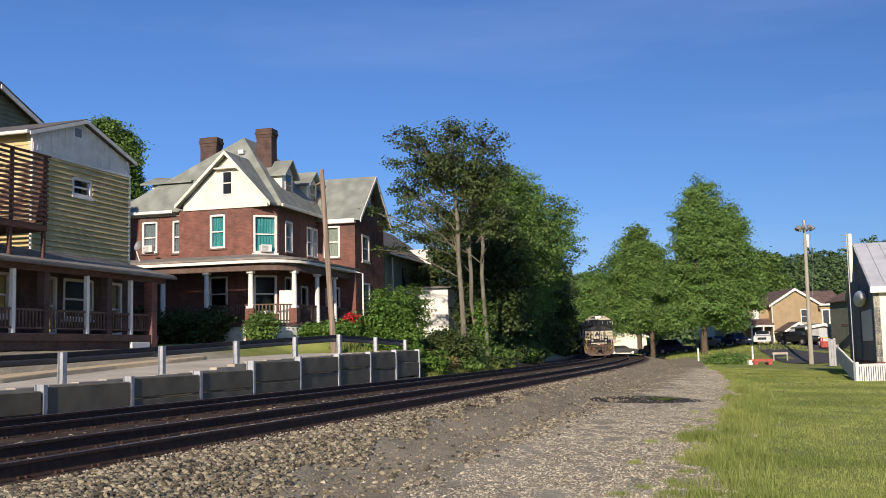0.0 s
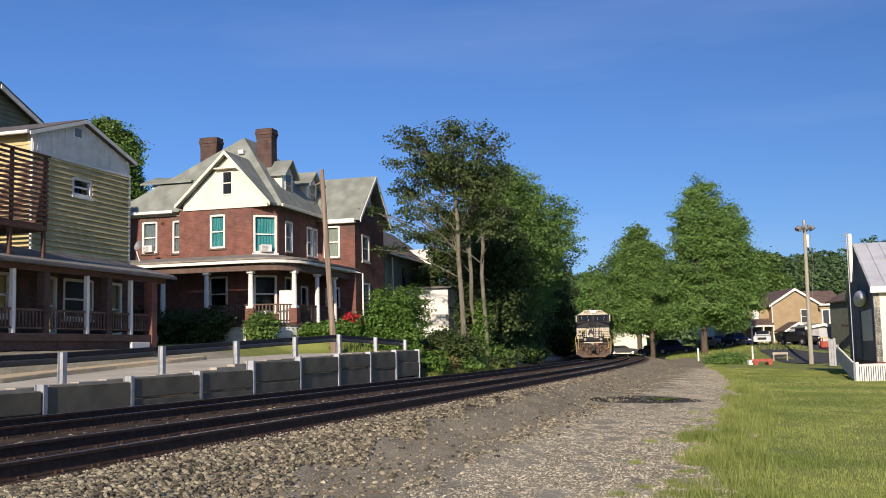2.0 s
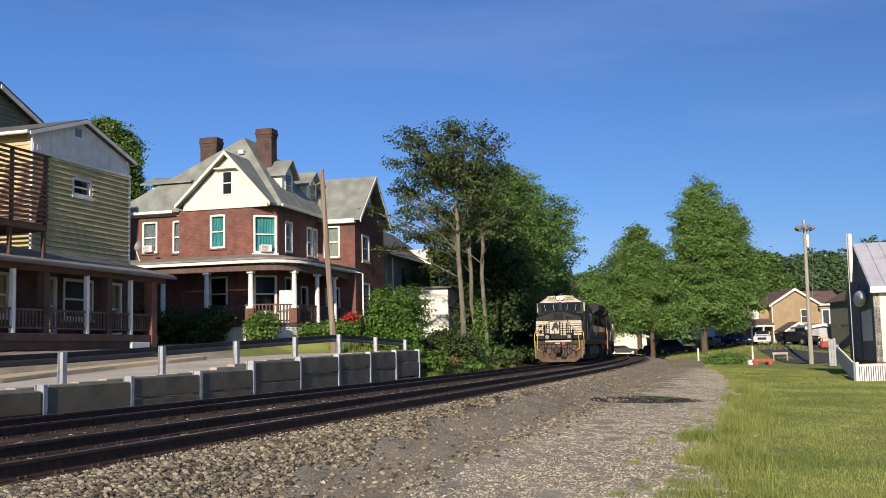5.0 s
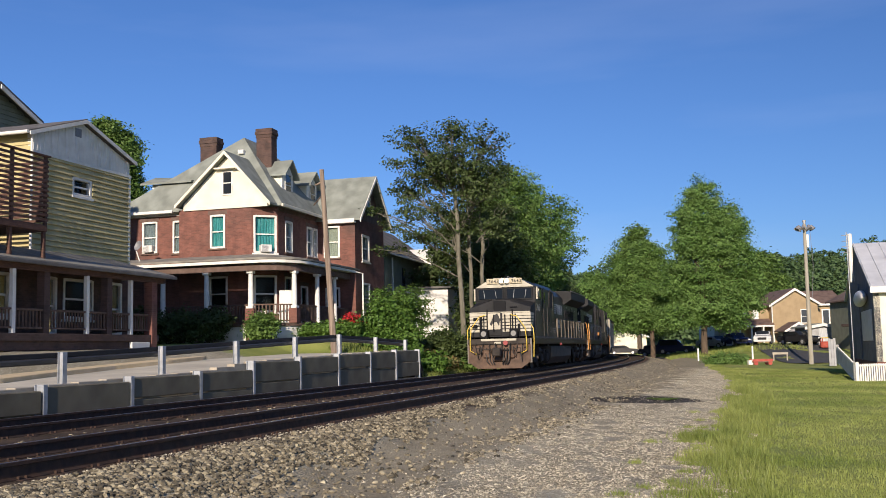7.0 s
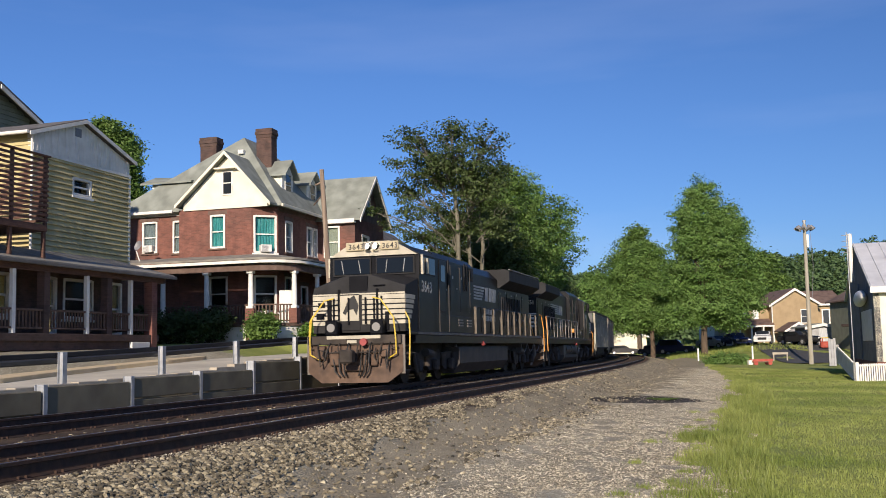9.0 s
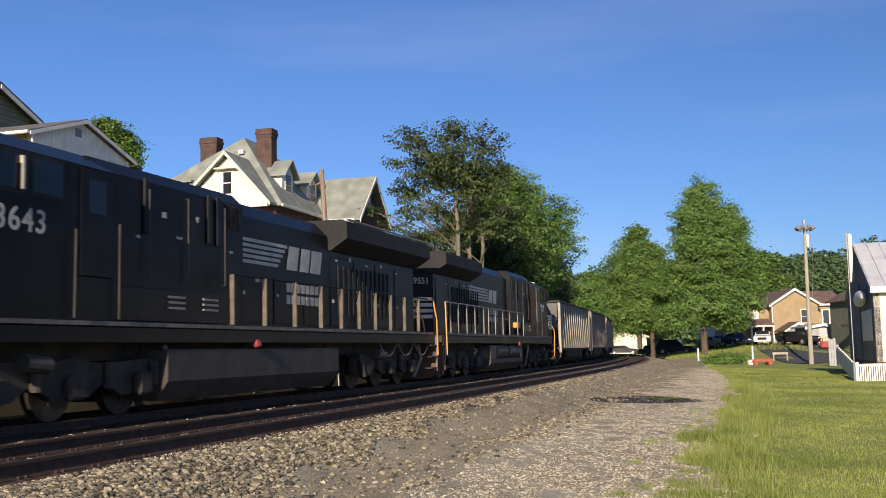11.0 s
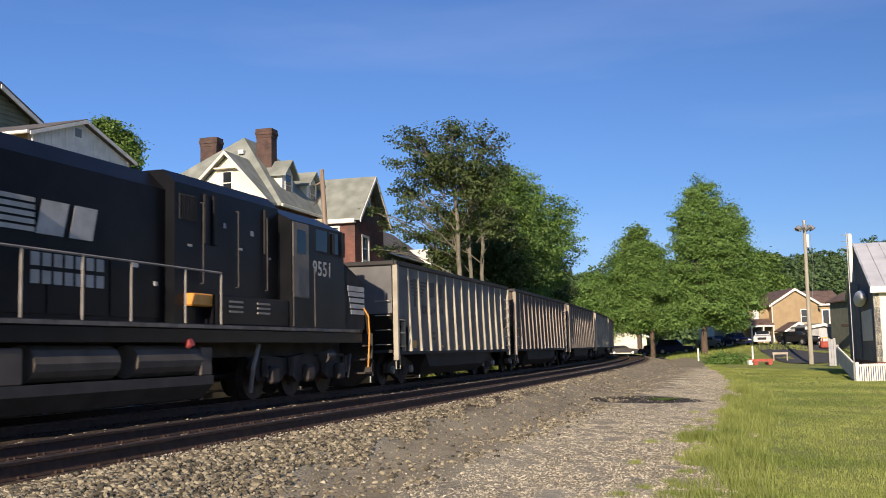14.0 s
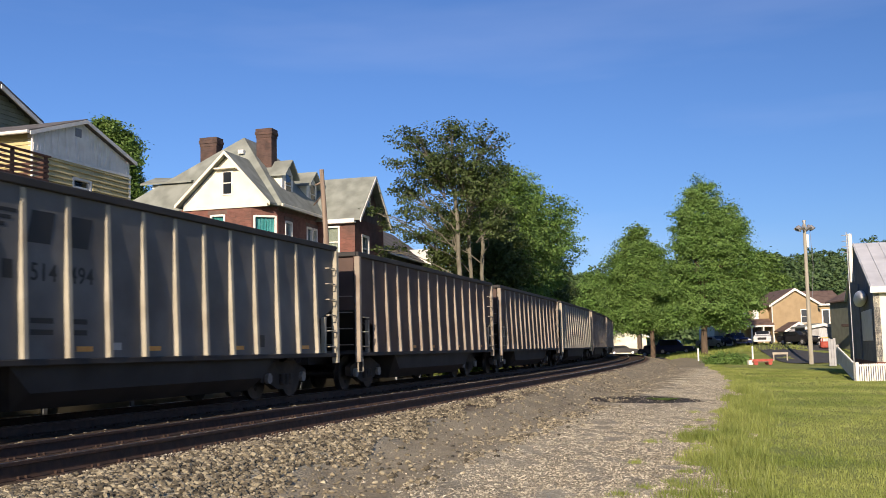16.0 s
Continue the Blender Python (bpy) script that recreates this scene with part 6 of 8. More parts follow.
part("window", bx(0.9, 5.6, 0.001, 0.06, 1.9, 3.35, 0.02), M_METAL_W, WH, "white boarded window")
bm = bmesh.new()
bmesh.ops.create_uvsphere(bm, u_segments=14, v_segments=8, radius=0.5, matrix=Matrix.Diagonal((4.6, 0.5, 0.8, 1)))
part("awning", bm, M_METAL_W, WH, "rounded white metal canopy", at=pose(4.2, 0.2, 3.95), smooth=True)
part("conduit", tb([(6.4, 0.06, 1.0), (6.4, 0.06, 4.8)], 0.04, 6), M_DISH, WH)
antenna = thing("aerial", pose(19.25 + 0.9, 50.8, z_at(20, 50)), "thin metal aerial beside the roof", "aerial")
part("mast", tb([(0, 0, 0), (0, 0, 7.2)], 0.025, 6), M_GALV, antenna)
for k in range(4):
    part("element", tb([(-0.25, 0, 6.2 + k * 0.28), (0.1, 0, 6.2 + k * 0.28)], 0.02, 5), M_GALV, antenna)

# white picket fence and ramp rail
fence = thing("fence", pose(17.95, 45, z_at(17.95, 45) - 0.13), "white painted picket fence round the cottage yard", "fence")


def fence_run(p, q, zp, zq, h, gap=0.105):
    p, q = Vector((*p, zp)), Vector((*q, zq))
    n = int((q - p).length / gap)
    for zz in (0.12, h - 0.1):
        part("rail", tb([p + Vector((0, 0, zz)), q + Vector((0, 0, zz))], 0.045, 6), M_WHITE, fence)
    for k in range(n):
        c = p.lerp(q, (k + 0.5) / n)
        part("picket", bx(c.x - 0.03, c.x + 0.03, c.y - 0.02, c.y + 0.02, c.z + 0.05, c.z + h - 0.02), M_WHITE, fence)
    for c in (p, q):
        part("post", bx(c.x - 0.07, c.x + 0.07, c.y - 0.07, c.y + 0.07, c.z - 0.1, c.z + h + 0.06, 0.01), M_WHITE, fence)


fence_run((0, 0), (3.2, 0.35), 0, 0, 0.92)
fence_run((3.2, 0.35), (7.0, 0.8), 0, 0, 0.92)
fence_run((0.0, 0.15), (3.4, 11), 0.0, 0.75, 0.92, 0.22)
grey_fence = thing("fence", pose(px_x(1474, 78), 78, z_at(px_x(1474, 78), 78)), "grey weathered board fence panel", "fence")
for k in range(3):
    part("board", bx(-0.35 + k * 0.19, -0.18 + k * 0.19, -0.02, 0.02, 0, 2.1 - 0.06 * (k % 2)), M_GREYSHED, grey_fence)

# floodlight pole
LX, LY = 30.9, 87.0
LZ = z_at(LX, LY)
lp = thing("light_pole", pose(LX, LY, LZ), "tall pale wooden pole with a ring of floodlights", "light pole")
part("shaft", tb([(0, 0, -0.1), (0.02, 0, 5), (0.06, 0, 11.9)], 0.2, 14, 0.13), M_POLE_PALE, lp)
part("ring", tb([(0.06 + 0.6 * math.cos(a), 0.6 * math.sin(a), 11.55) for a in np.linspace(0, 2 * math.pi, 13)], 0.04, 6), M_GALV, lp)
for k in range(8):
    a = k * math.pi / 4 + 0.3
    bm = bmesh.new()
    tube(bm, [(0, 0, 0.18), (0, 0, -0.05), (0, 0, -0.22)], 0.1, 12, 0.2)
    part("floodlight", bm, M_DISH, lp, "dark grey metal floodlight", at=pose(0.06 + 0.62 * math.cos(a), 0.62 * math.sin(a), 11.6, 35 * math.sin(a), -35 * math.cos(a), 0))
part("cap_light", tb([(0.06, 0, 11.9), (0.06, 0, 12.25)], 0.1, 10, 0.16), M_CHROME, lp)
part("cable", tb([(0.5, 0, 11.5), (0.6, -0.1, 8.5), (0.4, 0, 5.5)], 0.02, 5), M_DISH, lp)
part("box", bx(0.14, 0.36, -0.1, 0.1, 9.9, 11.0, 0.02), M_WHITE, lp)

# tan house and outbuildings
def gable_house(name, px, y, width, depth, eave, peak, wall_m, roof_m, label, side=True, dz=0.0, turn=0.0):
    """Gable end towards the viewer, centred on px."""
    x = px_x(px, y)
    h = thing(name, pose(x, y, z_at(x, y) - 0.1 + dz, 0, 0, turn), label, "house" if name == "house" else name)
    w = width / 2
    bm = bmesh.new()
    prism(bm, [(-w, 0), (w, 0), (w, eave), (0, peak), (-w, eave)], 1, 0, depth)
    part("wall", bm, wall_m, h)
    for sg in (-1, 1):
        roof_slab(h, [(0, -0.35, peak + 0.16), (0, depth + 0.3, peak + 0.16), (sg * (w + 0.4), depth + 0.3, eave - 0.1), (sg * (w + 0.4), -0.35, eave - 0.1)], 0.14, roof_m)
        bm = bmesh.new()
        prism(bm, [(0, peak + 0.12), (sg * (w + 0.4), eave - 0.14), (sg * (w + 0.4), eave - 0.42), (0, peak - 0.18)], 1, -0.42, -0.36)
        part("bargeboard", bm, M_WHITE, h, "white bargeboard")
    return h


def plain_window(h, a, z, w, hh, y=-0.05, glass=None):
    f = part("window", bx(a - w / 2 - 0.1, a + w / 2 + 0.1, y, -0.001, z - 0.1, z + hh + 0.1, 0.01), M_WHITE, h, "white framed window")
    part("pane", bx(a - w / 2, a + w / 2, y - 0.012, y - 0.001, z, z + hh / 2 - 0.03), glass or M_GLASS, f)
    part("pane", bx(a - w / 2, a + w / 2, y - 0.012, y - 0.001, z + hh / 2 + 0.03, z + hh), glass or M_GLASS, f)


tan = gable_house("house", 1410, 122, 5.5, 9, 4.9, 6.6, M_TAN, M_BROWNROOF, "two-storey tan sided house with white trim")
part("side_wall", bx(2.66, 6.2, 1.5, 9, 0, 4.9), M_TAN, tan)
roof_slab(tan, [(1.0, 1.1, 4.85), (6.5, 1.1, 4.85), (6.5, 5.0, 6.6), (1.0, 5.0, 6.6)], 0.14, M_BROWNROOF)
part("eave", bx(2.7, 6.5, 1.0, 1.15, 4.6, 4.84, 0.01), M_WHITE, tan)
plain_window(tan, 1.15, 2.6, 0.8, 1.5)
f = part("window", bx(3.7, 4.7, 1.42, 1.499, 2.3, 4.2, 0.01), M_WHITE, tan, "white framed window")
part("pane", bx(3.85, 4.55, 1.40, 1.419, 2.45, 4.05), M_GLASS, f)
part("side_wall", bx(-6.8, -2.66, 1.2, 9, 0, 4.6), M_TAN, tan)
roof_slab(tan, [(-7.1, 0.8, 4.6), (-2.4, 0.8, 4.6), (-2.4, 5.0, 6.4), (-7.1, 5.0, 6.4)], 0.14, M_BROWNROOF)
roof_slab(tan, [(-7.0, -0.6, 2.5), (-2.7, -0.6, 2.5), (-2.7, 1.19, 3.2), (-7.0, 1.19, 3.2)], 0.12, M_BROWNROOF, "brown porch roof", "porch_roof")
part("porch_beam", bx(-7.0, -2.7, -0.6, -0.45, 2.2, 2.42, 0.01), M_WHITE, tan)
for a in (-6.8, -5.4, -4.0, -2.8):
    post(tan, a, -0.5, 0, 2.2, 0.16, M_WHITE, "white porch post", "porch_post")
f = part("window", bx(-5.0, -3.6, 1.12, 1.199, 0.6, 2.3, 0.01), M_WHITE, tan, "white framed window")
part("pane", bx(-4.85, -3.75, 1.10, 1.119, 0.7, 2.2), M_GLASS, f)
for a in (-5.9, -4.4):
    part("window", bx(a - 0.4, a + 0.4, 1.12, 1.199, 3.1, 4.3, 0.01), M_WHITE, tan, "white framed window")
part("downpipe", tb([(-2.75, -0.1, 4.7), (-2.75, -0.1, 0)], 0.07, 6), M_WHITE, tan)
shed = gable_house("shed", 1414, 117.5, 2.6, 3, 1.75, 2.5, M_GREYSHED, M_BROWNROOF, "small grey garden shed with brown roof")
shed2 = gable_house("shed", 1457, 110, 3.2, 4, 2.2, 2.3, M_GREYSHED, M_ROOF, "low grey flat-roofed wooden outbuilding")
part("door", bx(-0.4, 0.6, -0.05, -0.001, 0.05, 1.9, 0.01), M_CURTAIN, shed2, "pale shed door")
dark = gable_house("house", 1566, 100, 5.0, 7, 5.4, 6.6, M_GREENSIDE, M_BROWNROOF, "dark sided house with a white porch")
for a in (-2.3, -1.2):
    part("window", bx(a - 0.3, a + 0.3, -0.05, -0.001, 3.6, 4.9, 0.01), M_GLASS, dark, "dark window")
part("porch_roof", bx(-4.3, -1.2, -2.5, -0.43, 2.6, 2.85, 0.02), M_BROWNROOF, dark)
for a in (-4.2, -3.0, -1.6):
    post(dark, a, -2.4, 0, 2.6, 0.2, M_WHITE, "white porch post", "porch_post")
part("porch_rail", bx(-4.1, -1.6, -2.43, -2.37, 0.3, 1.0, 0.01), M_WHITE, dark)
w1 = gable_house("house", 1304, 132, 5.6, 8, 3.6, 4.8, M_CREAM, M_ROOF, "white house seen beneath the shade tree")
plain_window(w1, 0.6, 1.2, 0.8, 1.2)
w2 = gable_house("house", 1104, 168, 7.5, 8, 3.2, 4.4, M_CREAM, M_ROOF, "low white house past the bend")

# asphalt drive
dr = bmesh.new()
n_u, n_v = 14, 8
grid = []
for i in range(n_u + 1):
    row = []
    for j in range(n_v + 1):
        u, v = i / n_u, j / n_v
        yy = 87.5 + (117 - 87.5) * v
        xl, xr = np.interp(yy, [87.5, 93, 117], [px_x(1398, 87), px_x(1370, 93), px_x(1322, 117)]), px_x(1482, yy)
        xx = xl + (xr - xl) * u
        row.append(dr.verts.new((xx, yy, z_at(xx, yy) + 0.07)))
    grid.append(row)
for i in range(n_u):
    for j in range(n_v):
        dr.faces.new((grid[i][j], grid[i + 1][j], grid[i + 1][j + 1], grid[i][j + 1]))
solo("asphalt_drive", dr, M_ASPH, "dark asphalt parking drive by the houses", "drive", kind="structure")


# ---------------------------------------------------------------- parked cars
def car(px, y, colour, label, turn, pickup=False, suv=False):
    x = px_x(px, y)
    paint = mat("car_paint", colour, tuple(c * 1.15 for c in colour), 2, 0.25, 0.2)
    c = thing("car", pose(x, y, z_at(x, y) + 0.08, 0, 0, turn), label, "car", "parked cars")
    # X forward
    roof = 1.75 if pickup or suv else 1.43
    bm = bmesh.new()
    prism(bm, [(-2.3, 0.35), (2.25, 0.3), (2.3, 0.7), (2.1, 0.9), (0.9, 1.0), (-2.2, 1.0), (-2.33, 0.8)], 1, -0.9, 0.9)
    bmesh.ops.bevel(bm, geom=bm.edges[:], offset=0.07, segments=2, affect="EDGES")
    part("body", bm, paint, c, smooth=False)
    bm = bmesh.new()
    back = -0.4 if pickup else (-2.1 if suv else -1.7)
    prism(bm, [(1.0, 0.98), (0.3, roof), (back + 0.25, roof), (back, 0.98)], 1, -0.78, 0.78)
    bmesh.ops.bevel(bm, geom=bm.edges[:], offset=0.08, segments=2, affect="EDGES")
    part("cabin", bm, paint, c)
    part("windscreen", bx(-0.005, 0.005, -0.66, 0.66, -0.34, 0.34, m=pose(0.69, 0, (0.98 + roof) / 2 + 0.01, 0, -42, 0)), M_CARGLASS, c, "dark windscreen")
    for sg in (-1, 1):
        part("side_window", bx(back + 0.35, 0.35, sg * 0.785 - 0.004, sg * 0.785 + 0.004, 1.05, roof - 0.12), M_CARGLASS, c)
        part("headlight", bx(2.2, 2.32, sg * 0.68 - 0.17, sg * 0.68 + 0.17, 0.62, 0.78, 0.02), M_LENS, c, "clear headlight")
        for wx in (-1.4, 1.4):
            bm = tb([(wx, sg * 0.72, 0.33), (wx, sg * 0.92, 0.33)], 0.33, 18)
            w = part("wheel", bm, M_TYRE, c, "black rubber tyre")
            part("rim", tb([(wx, sg * 0.90, 0.33), (wx, sg * 0.93, 0.33)], 0.2, 12), M_CHROME, w)
    part("grille", bx(2.27, 2.335, -0.45, 0.45, 0.5, 0.75, 0.01), M_TYRE, c)
    part("bumper", bx(2.2, 2.38, -0.88, 0.88, 0.28, 0.48, 0.04), paint, c)
    return c


car(1414, 110, (0.02, 0.02, 0.022), "black parked saloon car facing the lawn", -65)
car(1351, 113, (0.62, 0.62, 0.60), "white parked car on the drive", -110)
car(1303, 114, (0.015, 0.02, 0.07), "dark blue parked car beneath the tree", -85)
car(1266, 119, (0.42, 0.43, 0.44), "silver parked car beneath the shade tree", -60)
car(1195, 124, (0.012, 0.02, 0.06), "dark blue parked van in the shade", -20, suv=True)
car(1162, 128, (0.02, 0.025, 0.035), "dark parked car in the shade", -15)
car(1103, 158, (0.03, 0.03, 0.032), "dark parked car past the bend", -10)

# small things on the grass
marker = thing("marker_post", pose(px_x(1235, 95), 95, z_at(px_x(1235, 95), 95)), "short white marker post on the grass", "post")
part("shaft", bx(-0.07, 0.07, -0.05, 0.05, -0.05, 1.15, 0.015), M_WHITE, marker)
cart = thing("planter_cart", pose(px_x(1346, 80), 80, z_at(px_x(1346, 80), 80) + 0.02), "low red and white wooden cart on the lawn", "cart")
part("bed", bx(-0.8, 0.8, -0.35, 0.35, 0.22, 0.34, 0.02), M_POLE, cart, "worn wooden bed")
for sg in (-1, 1):
    part("side_board", bx(-0.8, 0.8, sg * 0.37 - 0.02, sg * 0.37 + 0.02, 0.3, 0.48, 0.01), M_REDPAINT, cart, "faded red side board")
    for wx in (-0.55, 0.55):
        part("wheel", tb([(wx, sg * 0.40, 0.16), (wx, sg * 0.46, 0.16)], 0.16, 12), M_REDPAINT, cart)
part("upright", bx(-0.72, -0.6, -0.05, 0.05, 0.34, 1.5, 0.01), M_WHITE, cart, "white upright post")
part("end_box", bx(-1.05, -0.7, -0.2, 0.2, 0.05, 0.4, 0.02), M_WHITE, cart)
mail = thing("board_barrier", pose(px_x(1380, 92), 92, z_at(px_x(1380, 92), 92)), "low pale board barrier beside the drive", "barrier")
part("board", bx(-0.7, 0.7, -0.03, 0.03, 0.6, 0.8, 0.01), M_CAPC, mail)
for a in (-0.6, 0.6):
    part("leg", bx(a - 0.05, a + 0.05, -0.04, 0.04, 0, 0.599, 0.01), M_CAPC, mail)
toy = thing("play_car", pose(px_x(1459, 104), 104, z_at(px_x(1459, 104), 104) + 0.05), "red plastic play car on the drive", "toy")
part("body", bx(-0.4, 0.4, -0.3, 0.3, 0.1, 0.75, 0.12), M_REDPAINT, toy)
part("roof", bx(-0.35, 0.35, -0.28, 0.28, 1.05, 1.15, 0.04), mat("yellow_plastic", (0.6, 0.42, 0.03), None, 4, 0.4), toy)
for sg in (-1, 1):
    part("pillar", bx(-0.3, -0.22, sg * 0.26 - 0.03, sg * 0.26 + 0.03, 0.74, 1.06), M_REDPAINT, toy)
# ---------------------------------------------------------------- the train
M_BLACK = mat("black_locomotive_paint", (0.0042, 0.0046, 0.0062), (0.0085, 0.009, 0.0115), 1.5, 0.36, 0, 0.002, 20, stain=0.2, stain_scale=0.8, stain_col=(0.014, 0.0125, 0.0115), spec=0.1)
M_DIRTY = mat("dusty_black_underframe", (0.022, 0.018, 0.0145), (0.052, 0.041, 0.032), 2.5, 0.85, 0, 0.004, 20, stain=0.4, stain_scale=1.2, stain_col=(0.085, 0.066, 0.05))
M_RESERVOIR = mat("dusty_brown_reservoir", (0.07, 0.057, 0.043), (0.115, 0.095, 0.073), 2.0, 0.65, 0, 0.003, 20, stain=0.3)
M_STANCH = mat("dusty_brown_stanchion_paint", (0.085, 0.07, 0.05), (0.15, 0.125, 0.09), 4, 0.7, stain=0.3)
M_TANK = mat("dusty_grey_tank", (0.034, 0.03, 0.026), (0.058, 0.051, 0.043), 2.0, 0.7, 0, 0.003, 20, stain=0.3)
M_SILL = mat("worn_grey_sill_paint", (0.10, 0.092, 0.078), (0.19, 0.175, 0.15), 4, 0.7, stain=0.5, stain_scale=1.5, stain_col=(0.03, 0.026, 0.022))
M_PILOT = mat("rust_brown_plow", (0.07, 0.042, 0.026), (0.14, 0.086, 0.054), 3.0, 0.8, 0, 0.004, 20, stain=0.4, stain_col=(0.04, 0.03, 0.025))
M_STRIPE = mat("white_stripe_paint", (0.37, 0.34, 0.255), (0.48, 0.44, 0.34), 3, 0.5, stain=0.15, stain_col=(0.3, 0.26, 0.2))
M_DULLW = mat("dull_grey_lettering", (0.34, 0.335, 0.32), (0.47, 0.465, 0.44), 3, 0.6, stain=0.25)
M_YELLOW = mat("yellow_safety_paint", (0.62, 0.44, 0.03), (0.72, 0.52, 0.06), 5, 0.5, stain=0.1)
M_ORANGE = mat("orange_safety_paint", (0.62, 0.26, 0.03), (0.7, 0.33, 0.06), 5, 0.5, stain=0.15)
M_RAILGREY = mat("grey_handrail_paint", (0.20, 0.185, 0.165), (0.28, 0.26, 0.235), 5, 0.6)
M_WHEEL = mat("dark_steel_wheel", (0.03, 0.026, 0.023), (0.06, 0.05, 0.043), 4, 0.6, 0.5)
M_CABGLASS = mat("dark_cab_glass", (0.008, 0.01, 0.014), None, 3, 0.05, spec=0.3)
M_GREYNOSE = mat("grey_anti_glare_paint", (0.013, 0.013, 0.0135), (0.024, 0.024, 0.025), 2, 0.7, stain=0.15, spec=0.25)
M_BOARD = mat("number_board", (0.40, 0.34, 0.21), (0.46, 0.40, 0.26), 3, 0.5)
M_INK = mat("black_ink", (0.01, 0.01, 0.01), None, 3, 0.6)
M_LAMP = mat("lit_headlight", (0.9, 0.85, 0.7), None, 3, 0.2, emit=((1.0, 0.82, 0.52), 12.0))
M_DITCH = mat("ditch_light_glass", (0.22, 0.21, 0.19), None, 3, 0.15, emit=((1.0, 0.9, 0.7), 0.05))
M_REDCAP = mat("red_valve_paint", (0.26, 0.04, 0.04), (0.32, 0.06, 0.05), 4, 0.6)
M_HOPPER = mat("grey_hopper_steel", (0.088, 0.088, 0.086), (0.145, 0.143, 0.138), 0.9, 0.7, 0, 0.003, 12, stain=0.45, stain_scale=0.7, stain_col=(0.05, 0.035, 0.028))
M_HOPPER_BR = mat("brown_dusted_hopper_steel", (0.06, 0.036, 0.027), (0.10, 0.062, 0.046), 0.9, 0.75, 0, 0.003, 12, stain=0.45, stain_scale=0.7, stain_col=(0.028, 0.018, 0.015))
# sun on the ribs is put into a cream paler than the sheets
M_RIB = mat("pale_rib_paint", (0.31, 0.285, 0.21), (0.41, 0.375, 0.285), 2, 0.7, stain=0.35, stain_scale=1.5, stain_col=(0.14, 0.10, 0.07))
M_COAL = mat("coal", (0.012, 0.012, 0.012), (0.03, 0.03, 0.03), 12, 0.8, 0, 0.03, 10)
M_TUB = mat("dark_tub_steel", (0.016, 0.015, 0.014), (0.032, 0.029, 0.026), 1.2, 0.75, 0, 0.003, 12, stain=0.4, stain_scale=0.9, stain_col=(0.05, 0.045, 0.04))
M_TANDOOR = mat("grey_brown_cab_door", (0.13, 0.115, 0.095), (0.17, 0.15, 0.125), 3, 0.6)


def letters(text, height, material, parent, at, spacing=1.05, bold=0.002):
    cu = bpy.data.curves.new("lettering", "FONT")
    cu.body, cu.size, cu.extrude, cu.offset, cu.align_x, cu.space_character = text, height * 1.38, 0.002, bold, "LEFT", spacing
    tmp = bpy.data.objects.new("lettering", cu)
    me = bpy.data.meshes.new_from_object(tmp)
    bpy.data.objects.remove(tmp)
    me.materials.clear()
    me.materials.append(material)
    ob = new("lettering", me)
    ob.parent, ob.matrix_basis = parent, at
    return ob


def on_side(sg, x, y, z):
    """Lettering pose on the near (-1) or far (+1) side."""
    return pose(x, sg * y, z, 90, 0, 0 if sg < 0 else 180)


def wheelset(parent, x, r, gauge=0.753):
    bm = bmesh.new()
    for sg in (-1, 1):
        tube(bm, [(0, sg * (gauge - 0.065), 0), (0, sg * (gauge + 0.05), 0)], r, 24)
        tube(bm, [(0, sg * (gauge - 0.085), 0), (0, sg * (gauge - 0.066), 0)], r + 0.03, 24)
    tube(bm, [(0, -gauge, 0), (0, gauge, 0)], 0.09, 10)
    w = part("wheelset", bm, M_WHEEL, parent, "dark steel wheels on an axle", at=pose(x, 0, r))
    hub = bmesh.new()
    for sg in (-1, 1):
        for k in range(5):
            a = k * 2 * math.pi / 5
            tube(hub, [(math.cos(a) * r * 0.5, sg * (gauge + 0.05), math.sin(a) * r * 0.5), (math.cos(a) * r * 0.5, sg * (gauge + 0.06), math.sin(a) * r * 0.5)], 0.05, 8)
    part("hub", hub, M_DIRTY, w)
    WHEELS.append((w, r))
    return w


WHEELS = []


def loco_truck(parent, xc):
    for sg in (-1, 1):
        bm = bmesh.new()
        prism(bm, [(-2.6, 0.72), (-2.4, 0.42), (-1.35, 0.36), (-0.9, 0.62), (-0.45, 0.36), (0.45, 0.36), (0.9, 0.62), (1.35, 0.36), (2.4, 0.42), (2.6, 0.72), (2.3, 0.98), (0.9, 0.9), (0, 1.0), (-0.9, 0.9), (-2.3, 0.98)], 1, sg * 1.02, sg * 1.18)
        tf = part("truck_frame", bm, M_DIRTY, parent, "dusty cast bogie side frame", at=pose(xc, 0, 0))
        for ax in (-1.85, 0.0, 1.85):
            part("axle_box", bx(ax - 0.2, ax + 0.2, min(sg * 1.181, sg * 1.36), max(sg * 1.181, sg * 1.36), 0.34, 0.74, 0.05), M_DIRTY, tf)
        for ax in (-2.2, -0.9, 0.9, 2.2):
            part("spring", tb([(ax, sg * 1.25, 0.5), (ax, sg * 1.25, 0.92)], 0.09, 8), M_DIRTY, tf)
        part("brake_cylinder", tb([(-1.25, sg * 1.3, 0.95), (-0.75, sg * 1.34, 0.9)], 0.14, 12), M_TANK, tf, "dusty brake cylinder")
        part("sand_pipe", tb([(2.5, sg * 1.28, 1.2), (2.75, sg * 1.28, 0.75), (2.55, sg * 1.1, 0.2)], 0.05, 6), M_RAILGREY, tf)
        part("lever", tb([(-2.45, sg * 1.3, 0.95), (-2.2, sg * 1.32, 0.35)], 0.06, 6), M_TANK, tf)
    for ax in (-1.85, 0.0, 1.85):
        wheelset(parent, xc + ax, 0.53)


